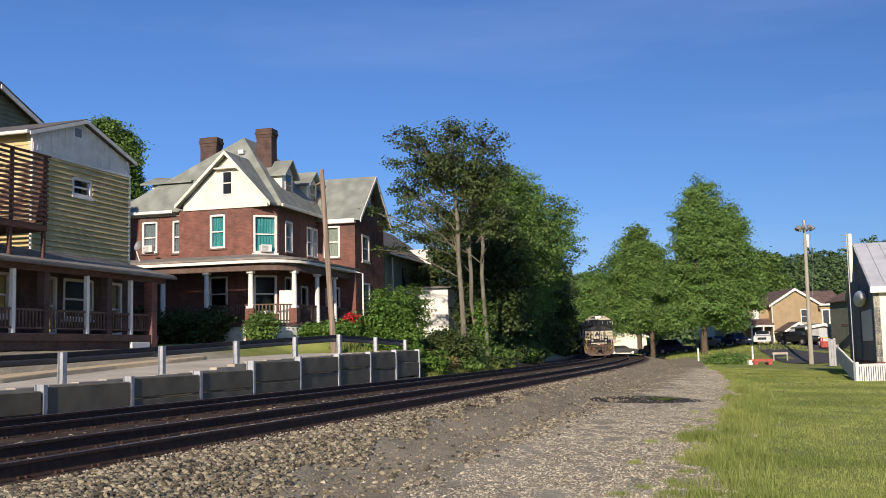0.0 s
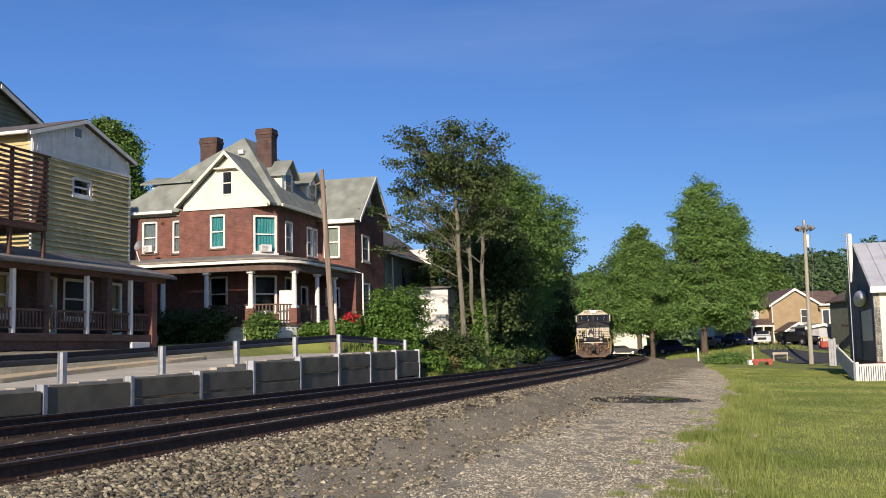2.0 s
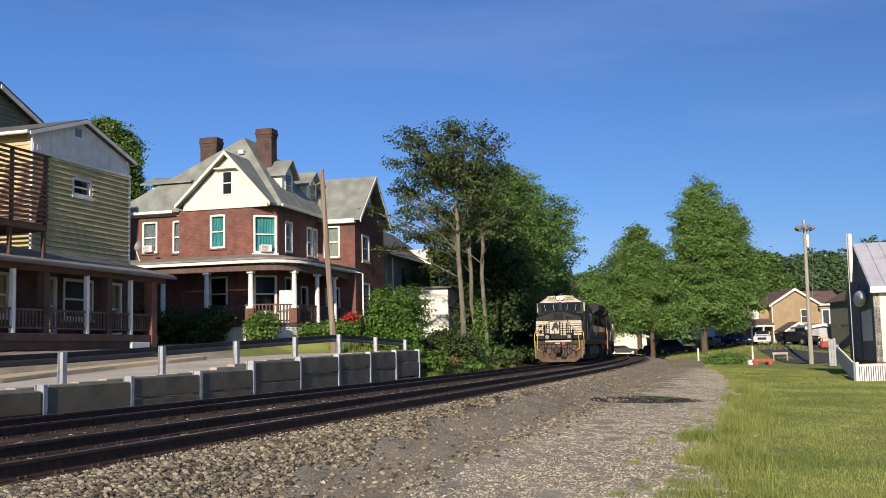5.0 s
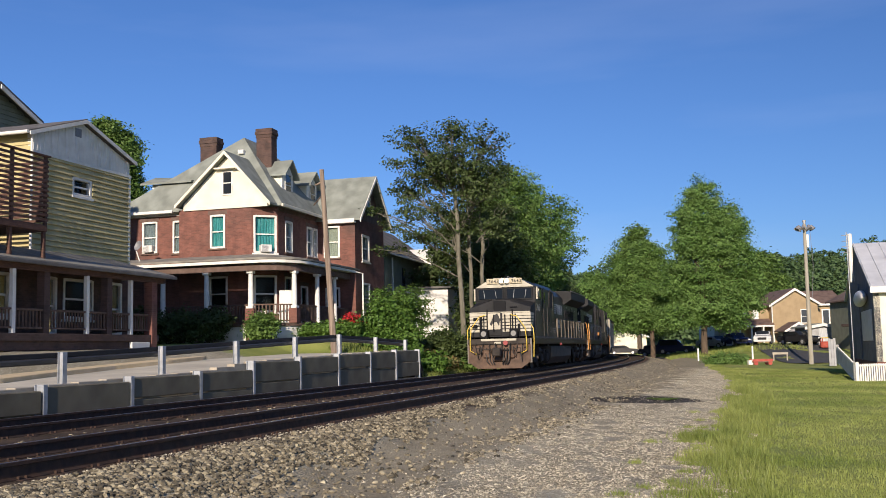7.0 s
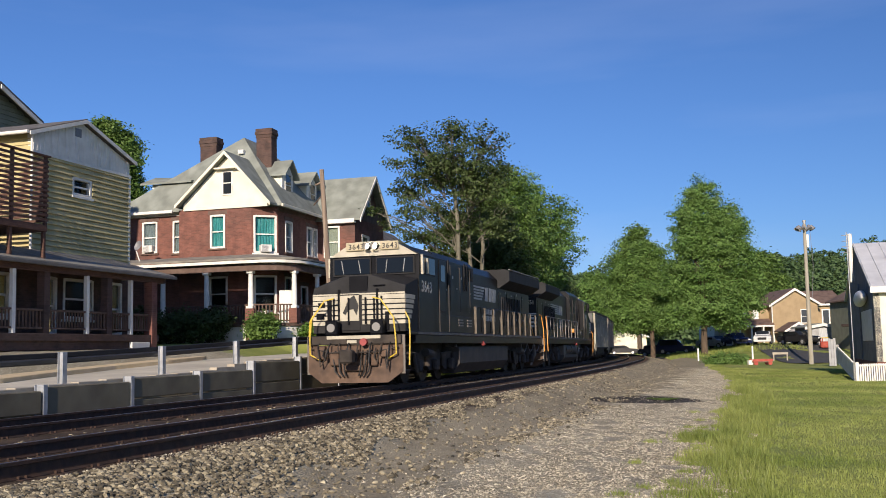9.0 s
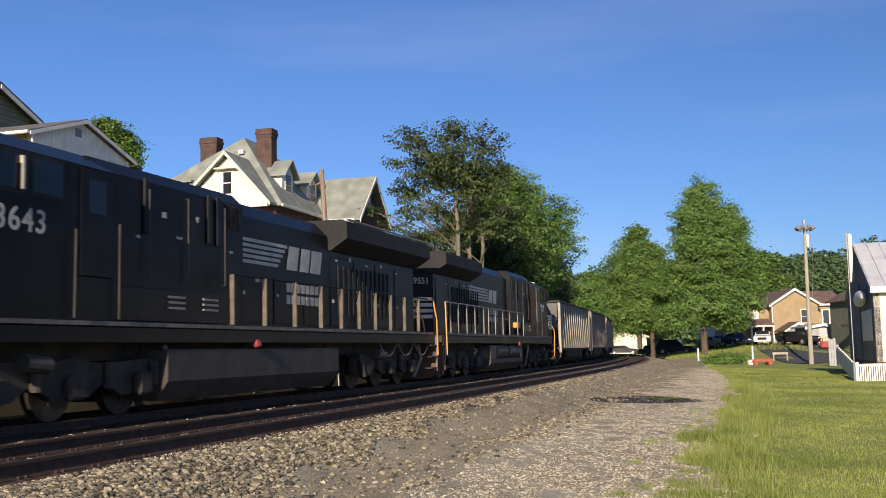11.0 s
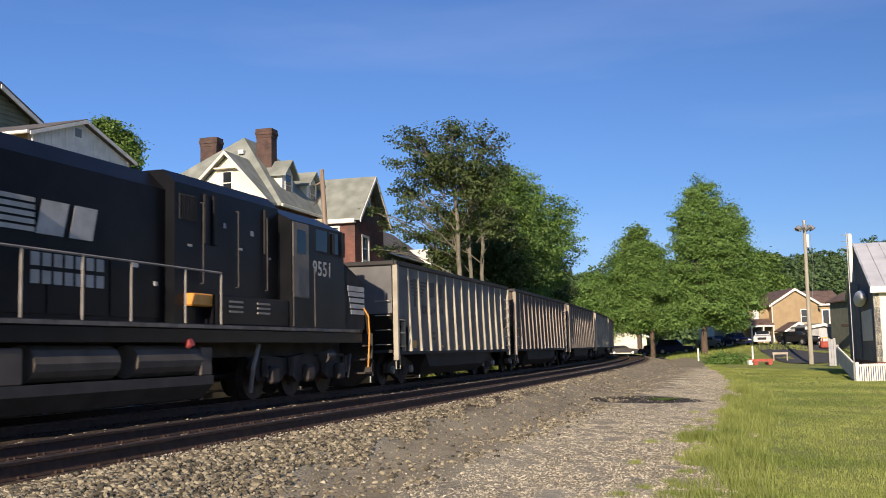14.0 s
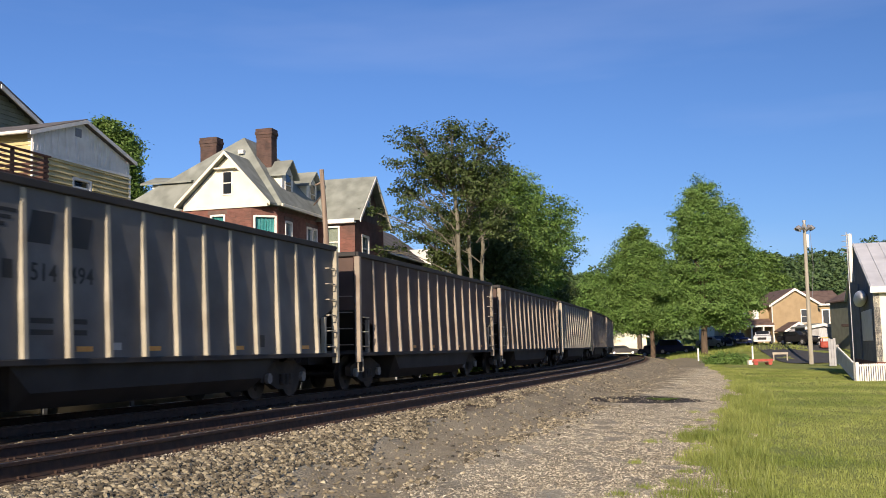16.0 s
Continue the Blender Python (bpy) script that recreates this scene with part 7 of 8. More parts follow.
def rail_run(parent, pts, r, material, name="handrail", label=""):
    return part(name, tb(pts, r, 6), material, parent, label)


def locomotive(number, label, kind):
    """X runs back from the nose, Z up from the rail."""
    a = kind == "a"
    L = thing("locomotive", Matrix(), label, "locomotive", "locomotives of the train")
    # frame and walkway
    part("walkway", bx(0.35 if a else 1.0, 21.7, -1.52, 1.52, 1.5, 1.6, 0.015), M_BLACK, L)
    part("sill", bx(1.0, 21.7, -1.5, -1.4, 1.24, 1.499, 0.01), M_BLACK, L, "black side sill")
    part("sill", bx(1.0, 21.7, 1.4, 1.5, 1.24, 1.499, 0.01), M_BLACK, L)
    part("sill_stripe", bx(1.2, 21.5, -1.527, -1.521, 1.515, 1.585), M_SILL, L, "pale worn sill stripe")
    part("sill_stripe", bx(1.2, 21.5, 1.521, 1.527, 1.515, 1.585), M_SILL, L)
    part("underframe", bx(0.9, 21.6, -0.8, 0.8, 0.95, 1.49), M_DIRTY, L, "dusty centre frame")
    # plow and front platform
    def pilot(x0, sg, name, label):
        bm = bmesh.new()
        prism(bm, [(-1.5, 0.42), (-1.05, 0.1), (1.05, 0.1), (1.5, 0.42), (1.5, 1.22), (-1.5, 1.22)], 0, x0, x0 + 0.1)
        for v in bm.verts:
            v.co.x += sg * 0.28 * max(0, 0.6 - v.co.z) * (1.0 - 0.45 * abs(v.co.y))
        return part(name, bm, M_PILOT if a or x0 > 5 else M_DIRTY, L, label)
    p = pilot(0.35, -1, "plow", "rust brown snow plow")
    p2 = pilot(21.75, 1, "end_plate", "dark end plate")
    for x0, sg in ((0.35, -1), (21.85, 1)):
        c = tb([(x0, 0, 0.88), (x0 + sg * 0.55, 0, 0.88)], 0.15, 10)
        box(c, min(x0 + sg * 0.5, x0 + sg * 0.85), max(x0 + sg * 0.5, x0 + sg * 0.85), -0.2, 0.2, 0.68, 1.08, 0.05)
        part("coupler", c, M_DIRTY, L, "cast steel coupler")
        for ys in (-0.55, -0.4, -0.25, 0.3, 0.45, 0.62):
            part("air_hose", tb([(x0 + sg * 0.02, ys, 1.05), (x0 + sg * 0.18, ys, 0.8), (x0 + sg * 0.22, ys * 0.9, 0.45), (x0 + sg * 0.2, ys * 0.7, 0.3)], 0.025, 6), M_INK, L, "black air hose")
        part("cut_lever", tb([(x0 + sg * 0.15, -1.4, 1.15), (x0 + sg * 0.2, -0.7, 1.0), (x0 + sg * 0.2, 0.7, 1.0), (x0 + sg * 0.15, 1.4, 1.15)], 0.022, 6), M_DIRTY, L)
        part("end_sill", bx(min(x0, x0 + sg * 0.12), max(x0, x0 + sg * 0.12), -1.48, 1.48, 1.24, 1.5, 0.015), M_DIRTY, L)
        part("step_edge", bx(min(x0 + sg * 0.121, x0 + sg * 0.14), max(x0 + sg * 0.121, x0 + sg * 0.14), -0.85, 0.85, 1.4, 1.5), M_STRIPE, L, "white platform edge")
        for ys in (-1, 1):
            for k in range(3):
                part("step", bx(min(x0 - sg * 0.05, x0 - sg * 0.6), max(x0 - sg * 0.05, x0 - sg * 0.6), min(ys * 1.25, ys * 1.55), max(ys * 1.25, ys * 1.55), 0.42 + k * 0.36, 0.47 + k * 0.36, 0.01), M_DIRTY, L)
            part("step_side", bx(min(x0 - sg * 0.02, x0 - sg * 0.06), max(x0 - sg * 0.02, x0 - sg * 0.06), min(ys * 1.2, ys * 1.56), max(ys * 1.2, ys * 1.56), 0.35, 1.5, 0.01), M_TANDOOR if a else M_DIRTY, L)
    if a:
        rg = np.random.RandomState(77)
        for k in range(8):
            ya = -1.2 + k * 0.33 + rg.uniform(-0.05, 0.05)
            yb, drop = ya + rg.uniform(-0.35, 0.35), rg.uniform(0.35, 0.8)
            pts = [(0.22, ya, 1.28), (0.08, ya, 1.16), (0.0, (ya + yb) / 2, 1.2 - drop), (0.05, yb, 1.15 - drop * 0.6), (0.2, yb, 1.12)]
            part("air_hose", tb(pts, rg.uniform(0.018, 0.03), 6), (M_INK, M_DIRTY)[k % 2], L, "dusty looped brake hose")
        for y0, y1, z0_, z1_ in ((-1.2, -0.85, 0.85, 1.2), (-0.75, -0.5, 0.6, 0.95), (0.45, 0.75, 0.62, 1.0), (0.9, 1.25, 0.8, 1.2), (-0.3, 0.3, 0.45, 0.62)):
            part("plow_bracket", bx(0.16, 0.36, y0, y1, z0_, z1_, 0.03), M_PILOT, L, "rusty bracket on the plow")
    part("valve", tb([(0.22, -0.35, 1.3), (0.08, -0.35, 1.3)], 0.11, 12), M_REDCAP, L, "red round valve cap")
    part("plate", bx(0.2, 0.229, -0.1, 0.2, 1.27, 1.36), M_STRIPE, L, "small white plate")
    hand = M_YELLOW if a else M_ORANGE
    for ys in (-1, 1):
        rail_run(L, [(0.32, ys * 0.62, 2.62), (0.25, ys * 0.9, 2.55), (0.22, ys * 1.3, 2.0), (0.22, ys * 1.36, 1.4), (0.25, ys * 1.36, 0.95), (0.3, ys * 1.05, 0.78)], 0.022, hand, label="bent yellow grab rail" if a else "bent orange grab rail")
        rail_run(L, [(1.0, ys * 1.0, 2.62), (0.85, ys * 1.3, 2.5), (0.78, ys * 1.6, 1.95), (0.78, ys * 1.62, 1.5), (0.8, ys * 1.58, 0.6)], 0.022, hand)
        rail_run(L, [(21.95, ys * 0.5, 2.65), (22.0, ys * 0.85, 2.0), (22.0, ys * 0.9, 1.65), (21.98, ys * 0.88, 1.3)], 0.024, M_ORANGE if a else hand)
        rail_run(L, [(21.2, ys * 1.5, 2.65), (21.6, ys * 1.52, 2.62), (21.75, ys * 1.58, 2.0), (21.75, ys * 1.6, 0.85)], 0.024, M_ORANGE if a else hand)
        part("ditch_light", bx(0.33, 0.6, ys * 0.72 - 0.2, ys * 0.72 + 0.2, 1.52, 1.95, 0.03), M_BLACK, L)
        part("lens", tb([(0.329, ys * 0.72, 1.74), (0.30, ys * 0.72, 1.74)], 0.13, 16), M_DITCH, L, "bright round ditch light")
    # nose
    bm = bmesh.new()
    rows = []
    for y, zt, zb in ((-1.48, 2.98 if a else 2.9, 3.26), (-0.36, 3.34 if a else 3.1, 3.46), (0.36, 3.34 if a else 3.1, 3.46), (1.48, 2.98 if a else 2.9, 3.26)):
        rows.append([bm.verts.new(q) for q in ((0.78, y, 1.6), (0.78, y, 2.78), (0.86 if a else 0.95, y, zt), (2.1, y, zb), (2.1, y, 1.6))])
    for p0, p1 in zip(rows, rows[1:]):
        for k in range(5):
            bm.faces.new((p0[k], p0[(k + 1) % 5], p1[(k + 1) % 5], p1[k]))
    bm.faces.new(rows[0])
    bm.faces.new(rows[-1][::-1])
    bmesh.ops.recalc_face_normals(bm, faces=bm.faces)
    nose = part("nose", bm, M_GREYNOSE, L, "dark grey wide nose hood")
    part("nose_door", bx(0.755, 0.779, -0.05, 0.62, 1.66, 2.76, 0.008), M_GREYNOSE, nose)
    if a:
        part("door_top", bx(0.785, 0.825, -0.3, 0.3, 2.82, 3.3, 0.01), M_BLACK, nose, "black upper nose door")
        part("nose_grab", tb([(0.83, -0.5, 3.0), (0.74, -0.5, 3.0), (0.74, -0.85, 3.0), (0.85, -0.85, 3.0)], 0.016, 6), M_BLACK, nose)
        part("top_band", bx(0.76, 0.776, -1.482, 1.482, 2.735, 2.782), M_STRIPE, nose, "white band across the nose")
        for y0, y1, z0_, z1_ in ((0.86, 1.0, 1.98, 2.6), (1.1, 1.36, 2.02, 2.2), (1.08, 1.3, 2.38, 2.52), (-0.78, -0.72, 1.65, 2.68), (-0.98, -0.86, 1.65, 2.2)):
            part("nose_fitting", bx(0.72, 0.76, y0, y1, z0_, z1_, 0.008), M_BLACK, nose, "black bolted nose fitting")
    if a:
        for ys in (-0.28, 0.28):
            part("nose_ridge", bx(0.70, 0.95, ys * 2.2 - 0.03, ys * 2.2 + 0.03, 1.62, 2.9, 0.01), M_BLACK, nose)
    nstr = 6 if a else 5
    for k in range(nstr):
        zz = 2.72 - k * 0.155
        hgt = 0.112 if k else 0.13
        for y0, y1 in ((-1.482, -0.12), (0.62, 1.482)) if a else ((-1.482, 1.482),):
            part("stripe", bx(0.762, 0.777, y0, y1, zz - hgt, zz), M_STRIPE, nose, "white nose stripe")
        for ys in (-1, 1):
            x1 = 1.75 - k * 0.1 if a else 1.9 - 0.05 * k
            part("stripe", bx(0.80, x1, min(ys * 1.482, ys * 1.49), max(ys * 1.482, ys * 1.49), zz - hgt, zz), M_STRIPE if a else M_DULLW, nose, "white side stripe")
    if a:
        part("crest_panel", bx(0.742, 0.754, -0.02, 0.6, 1.95, 2.72), M_STRIPE, nose, "white nose panel")
        bm = bmesh.new()
        prism(bm, [(0.12, 2.72), (0.3, 2.62), (0.42, 2.35), (0.5, 2.2), (0.42, 2.12), (0.3, 2.28), (0.16, 2.3), (0.05, 2.1), (-0.02, 2.4)], 0, 0.735, 0.741)
        part("crest", bm, M_INK, nose, "black plain crest shape")
        for ys, w in ((-0.52, 0.05), (0.78, 0.05), (-0.25, 0.06), (0.3, 0.05)):
            part("grab_bar", bx(0.69, 0.72, ys - w / 2, ys + w / 2, 1.85, 2.65, 0.01), M_BLACK, nose)
    # cab
    bm = bmesh.new()
    prism(bm, [(-1.5, 1.6), (1.5, 1.6), (1.5, 4.05), (0.8, 4.42), (0.55, 4.5), (-0.55, 4.5), (-0.8, 4.42), (-1.5, 4.05)], 0, 2.1, 5.2)
    for v in bm.verts:
        if v.co.x < 3 and v.co.z > 3:
            v.co.x += 0.12
    cab = part("cab", bm, M_BLACK, L, "black locomotive cab")
    bm = bmesh.new()
    prism(bm, [(-1.46, 4.03), (1.46, 4.03), (0.8, 4.41), (0.56, 4.49), (-0.56, 4.49), (-0.8, 4.41)], 0, 2.10, 2.22)
    brow = part("brow", bm, M_STRIPE if a else M_GREYNOSE, cab, "white painted brow above the windscreen" if a else "")
    for ys in (-1, 1):
        part("windscreen", bx(-0.012, 0.012, min(ys * 0.12, ys * 1.32), max(ys * 0.12, ys * 1.32), 3.46, 3.95, 0.01, m=pose(2.13, 0, 0)), M_CABGLASS, cab, "dark windscreen")
        if a:
            for k in (0.42, 1.0):
                part("wiper", tb([(2.108, ys * k, 3.5), (2.1, ys * (k + 0.06), 3.9)], 0.012, 5), M_DULLW, cab, "thin pale wiper arm")
        part("windscreen_frame", bx(2.135, 2.16, min(ys * 0.08, ys * 1.38), max(ys * 0.08, ys * 1.38), 3.41, 4.0, 0.01), M_GREYNOSE, cab)
        bd = part("number_board", bx(2.02, 2.1, min(ys * 0.28, ys * 0.88), max(ys * 0.28, ys * 0.88), 4.2, 4.47, 0.02), M_BOARD, cab, "lit cream number board")
        letters(number, 0.17, M_INK, bd, pose(2.017, 0.79 if ys > 0 else -0.34, 4.25, 90, 0, -90), 1.15, 0.003)
        part("headlight", tb([(2.1, ys * 0.12, 4.33), (2.04, ys * 0.13, 4.33)], 0.105, 16), M_LAMP if a else M_DITCH, cab, "glowing round headlight")
        # added tube that blocks the lens glow when seen off its axis
        part("headlight_hood", tb([(2.09, ys * 0.12, 4.33), (1.82, ys * 0.13, 4.33)], 0.115, 16, cap=False), M_GREYNOSE, cab, "added tube that hides the headlight glow from the side")
        for k, xx in enumerate((2.75, 3.55)):
            part("side_window", bx(xx - 0.33, xx + 0.33, min(ys * 1.501, ys * 1.512), max(ys * 1.501, ys * 1.512), 3.45, 3.98, 0.004), M_CABGLASS, cab, "dark cab side window")
            part("window_frame", bx(xx - 0.38, xx + 0.38, min(ys * 1.495, ys * 1.505), max(ys * 1.495, ys * 1.505), 3.4, 4.03), M_GREYNOSE, cab)
        part("mirror", bx(2.30, 2.36, min(ys * 1.52, ys * 1.60), max(ys * 1.52, ys * 1.60), 3.4, 4.02, 0.01), M_STRIPE if a else M_BLACK, cab, "pale edged mirror")
        part("wind_wing", bx(2.9, 2.96, min(ys * 1.52, ys * 1.58), max(ys * 1.52, ys * 1.58), 3.45, 3.95, 0.01), M_STRIPE if a else M_BLACK, cab)
        letters(number, 0.36, M_DULLW, cab, on_side(ys, 2.42 if ys < 0 else 4.05, 1.504, 2.86), 1.15, 0.006)
        part("cab_door", bx(4.3, 5.15, min(ys * 1.501, ys * 1.53), max(ys * 1.501, ys * 1.53), 2.28, 4.02, 0.02), M_BLACK if a else M_TANDOOR, cab, "" if a else "faded grey-brown cab door")
        part("door_window", bx(4.5, 4.95, min(ys * 1.531, ys * 1.536), max(ys * 1.531, ys * 1.536), 3.3, 3.85), M_CABGLASS, cab)
        for k in range(6):
            part("louvre", bx(6.2 + (k // 3) * 1.2, 6.75 + (k // 3) * 1.2, min(ys * 1.451, ys * 1.48), max(ys * 1.451, ys * 1.48), 1.85 + (k % 3) * 0.1, 1.89 + (k % 3) * 0.1), M_RAILGREY, L)
        rail_run(L, [(4.1, ys * 1.58, 1.62), (4.12, ys * 1.58, 3.0)], 0.018, M_TANK)
        rail_run(L, [(5.25, ys * 1.58, 1.62), (5.25, ys * 1.58, 3.2)], 0.018, M_TANK)
    part("antenna", bx(3.0, 3.6, -0.2, 0.2, 4.501, 4.62, 0.04), M_BLACK, cab)
    part("horn", tb([(4.6, 0.2, 4.6), (4.1, 0.2, 4.62)], 0.05, 8, 0.1), M_RAILGREY, cab, "roof horn")
    # hood in sections
    def hood(x0, x1, w, top, name="hood", chamfer=0.35):
        bm = bmesh.new()
        prism(bm, [(-w, 1.6), (w, 1.6), (w, top - chamfer), (w - chamfer, top), (chamfer - w, top), (-w, top - chamfer)], 0, x0, x1)
        return part(name, bm, M_BLACK, L, "black engine hood section")
    part("battery_box", bx(4.52 if a else 5.21, 8.4, -1.45, -1.0, 1.601, 2.2, 0.02), M_BLACK, L)
    part("battery_box", bx(4.52 if a else 5.21, 8.4, 1.0, 1.45, 1.601, 2.2, 0.02), M_BLACK, L)
    h1 = hood(4.52 if a else 5.21, 9.5, 1.18, 4.4 if a else 4.55, chamfer=0.25)
    h2 = hood(9.51, 14.4, 0.98, 4.36 if a else 4.5)
    h3 = hood(14.41, 21.2, 0.98, 4.3 if a else 4.42)
    rx0, rx1, rz0, rz1 = (14.45, 21.35, 3.85, 4.45) if a else (16.2, 21.35, 3.84, 4.4)
    bm = bmesh.new()
    prism(bm, [(-1.05, rz0 - 0.2), (-1.52, rz0 + 0.1), (-1.52, rz1 - 0.08), (-1.35, rz1), (1.35, rz1), (1.52, rz1 - 0.08), (1.52, rz0 + 0.1), (1.05, rz0 - 0.2)], 0, rx0, rx1)
    rad = part("radiator_housing", bm, M_GREYNOSE, L, "dark flared radiator housing")
    part("top_edge", bx(rx0 + 0.1, rx1 - 0.1, -1.53, -1.45, rz1 - 0.02, rz1 + 0.015), M_RAILGREY, rad)
    for k in range(14):
        xx = rx0 + 0.3 + k * (rx1 - rx0 - 0.6) / 13
        part("fin", bx(xx - 0.02, xx + 0.02, -1.3, 1.3, rz1 + 0.001, rz1 + 0.03), M_DIRTY, rad)
    for ys in (-1, 1):
        y0, y1 = (lambda w, t: (min(ys * w, ys * (w + t)), max(ys * w, ys * (w + t))))(0.981, 0.018)
        for k in range(7):
            xx = 9.7 + k * 1.62
            if xx < 20.5:
                d = part("hood_door", bx(xx, xx + 1.5, y0, y1, 1.7, 2.75 if k < 3 else 3.5, 0.006), M_BLACK, h2)
                part("latch", bx(xx + 0.1, xx + 0.2, min(ys * 1.0, ys * 1.02), max(ys * 1.0, ys * 1.02), 2.3, 2.38), M_DULLW, d)
        for k in range(12):
            part("louvre", bx(15.0 + k * 0.34, 15.1 + k * 0.34, min(ys * 1.0, ys * 1.03), max(ys * 1.0, ys * 1.03), 2.0, 3.3), M_GREYNOSE, h3)
        for xx in (8.0, 8.35, 5.8):
            part("air_intake", bx(xx, xx + 0.14, min(ys * 1.181, ys * 1.23), max(ys * 1.181, ys * 1.23), 3.2, 4.2, 0.01), M_GREYNOSE, h1)
        for k in range(8):
            part("louvre", bx(8.75 + k * 0.08, 8.79 + k * 0.08, min(ys * 1.181, ys * 1.2), max(ys * 1.181, ys * 1.2), 3.6, 4.1), M_GREYNOSE, h1)
        for k, (mx_, mz_) in enumerate(((5.6, 3.1), (6.4, 3.55), (6.9, 3.2), (7.6, 3.6), (8.9, 3.1), (10.4, 2.6), (14.9, 3.4), (15.8, 3.45), (17.0, 3.4), (18.2, 3.45), (19.5, 3.35))):
            w_ = 1.19 if mx_ < 9.4 else 1.001
            part("data_mark", bx(mx_, mx_ + 0.1 + 0.05 * (k % 3), min(ys * w_, ys * (w_ + 0.004)), max(ys * w_, ys * (w_ + 0.004)), mz_, mz_ + 0.05 + 0.06 * (k % 2)), M_DULLW, h1 if mx_ < 9.4 else h2)
        for xx in (5.9, 7.2, 8.6):
            part("grab_iron", tb([(xx, ys * 1.2, 2.4), (xx, ys * 1.26, 2.4), (xx, ys * 1.26, 4.0), (xx, ys * 1.2, 4.0)], 0.015, 5), M_TANK, h1)
        # line emblem as plain bars and blocks
        if a:
            e0, e1, zz0, zz1 = 9.75, 12.0, 3.0, 3.55
        else:
            e0, e1, zz0, zz1 = 13.15, 16.4, 2.97, 3.5
        for k in range(5):
            zc = zz1 - k * (zz1 - zz0) / 4.6
            sh = 0.12 * k
            xa, xb = (e0 - 0.02 * k, e1 - sh) if ys < 0 else (e0 + sh, e1)
            if not a:
                xa, xb = (e0 + 0.0, e1 - 0.03 * k) if ys > 0 else (e0, e1)
            part("emblem_bar", bx(xa, xb, min(ys * 1.0, ys * 1.004), max(ys * 1.0, ys * 1.004), zc - 0.075, zc), M_DULLW, h2, "pale emblem bar")
        blocks = [(12.05, 12.6), (12.75, 13.25), (13.35, 13.95)] if a else [(12.4, 13.05), (11.65, 12.25)]
        for b0, b1 in blocks:
            bm = bmesh.new()
            sl = 0.14 if ys < 0 else -0.14
            prism(bm, [(b0 - sl / 2, zz0 - 0.02), (b1 - sl / 2, zz0 - 0.02), (b1 + sl / 2, zz1), (b0 + sl / 2, zz1)], 1, ys * 1.0, ys * 1.004)
            part("emblem_block", bm, M_DULLW, h2, "pale emblem block")
        n0 = 11.95 if a else 11.4
        for k in range(7):
            part("name_bar", bx(n0 + k * 0.27, n0 + 0.2 + k * 0.27, min(ys * 1.0, ys * 1.004), max(ys * 1.0, ys * 1.004), 2.45, 2.66), M_DULLW, h2)
            part("name_bar", bx(n0 + k * 0.27, n0 + 0.2 + k * 0.27, min(ys * 1.0, ys * 1.004), max(ys * 1.0, ys * 1.004), 2.17, 2.38), M_DULLW, h2)
        # handrails along the walkway
        st = [8.5, 9.92, 11.4, 12.85, 14.1, 15.3, 16.5, 17.7, 18.9, 20.2] if a else [3.0 + 0, 8.3, 9.6, 11.3, 12.6, 14.0, 15.2, 16.0, 17.4, 18.6, 19.8, 20.8]
        for xx in st:
            if xx > 6:
                if a:
                    part("stanchion", bx(xx - 0.02, xx + 0.02, ys * 1.48 - 0.05, ys * 1.48 + 0.05, 1.601, 2.62, 0.005), M_STANCH, L, "dusty flat handrail stanchion")
                else:
                    part("stanchion", tb([(xx, ys * 1.48, 1.601), (xx, ys * 1.48, 2.62)], 0.022, 6), M_RAILGREY, L, "thin handrail stanchion")
        rail_run(L, [(st[0] if a else 8.3, ys * 1.48, 2.62), (21.2, ys * 1.48, 2.64)], 0.022, M_BLACK if a else M_RAILGREY)
        # chains and hoses below the walkway
        for k in range(3 if a else 0):
            x0 = 16.9 + k * 1.5
            part("cable", tb([(x0 + 1.5 * q, ys * 1.42, 1.3 - 1.7 * q * (1 - q)) for q in np.linspace(0, 1, 11)], 0.016, 6), M_RAILGREY, L, "hanging pale cable")
    # hood end with number and stripes
    end = part("hood_end", bx(21.201, 21.26, -0.92, 0.92, 1.62, 4.1, 0.04), M_BLACK, L)
    if not a:
        # angled corners of the hood end, each with its number and stripes
        bm = bmesh.new()
        prism(bm, [(21.261, -0.97), (21.72, -0.42), (21.72, 0.42), (21.261, 0.97)], 2, 1.62, 3.62)
        corner = part("hood_nose", bm, M_BLACK, end, "black angled hood end")
        for sg in (-1, 1):
            n_ = Vector((0.55, sg * 0.459, 0)).normalized()
            start = Vector((21.261, -0.97, 0)) if sg < 0 else Vector((21.72, 0.42, 0))
            face = Matrix.Translation(start + n_ * 0.004) @ Matrix.Rotation(math.atan2(n_.x, -n_.y), 4, "Z")
            letters(number, 0.215, M_STRIPE, corner, face @ pose(0.02, 0, 3.28, 90, 0, 0), 1.0, 0.004)
            for k in range(4):
                part("stripe", bx(0.0, 0.716, -0.004, 0.0, 2.1 + k * 0.2, 2.22 + k * 0.2, m=face), M_DULLW, corner, "white hood-end stripe")
        for k in range(4):
            part("stripe", bx(21.721, 21.727, -0.42, 0.42, 2.1 + k * 0.2, 2.22 + k * 0.2), M_DULLW, corner, "white hood-end stripe")
        part("end_light", tb([(21.26, 0.0, 3.85), (21.4, 0.0, 3.85)], 0.07, 14), M_DITCH, end)
        part("handwheel", tb([(21.0 + 0.25 * math.cos(q), -1.2, 2.5 + 0.25 * math.sin(q)) for q in np.linspace(0, 2 * math.pi, 13)], 0.02, 6), M_RAILGREY, L)
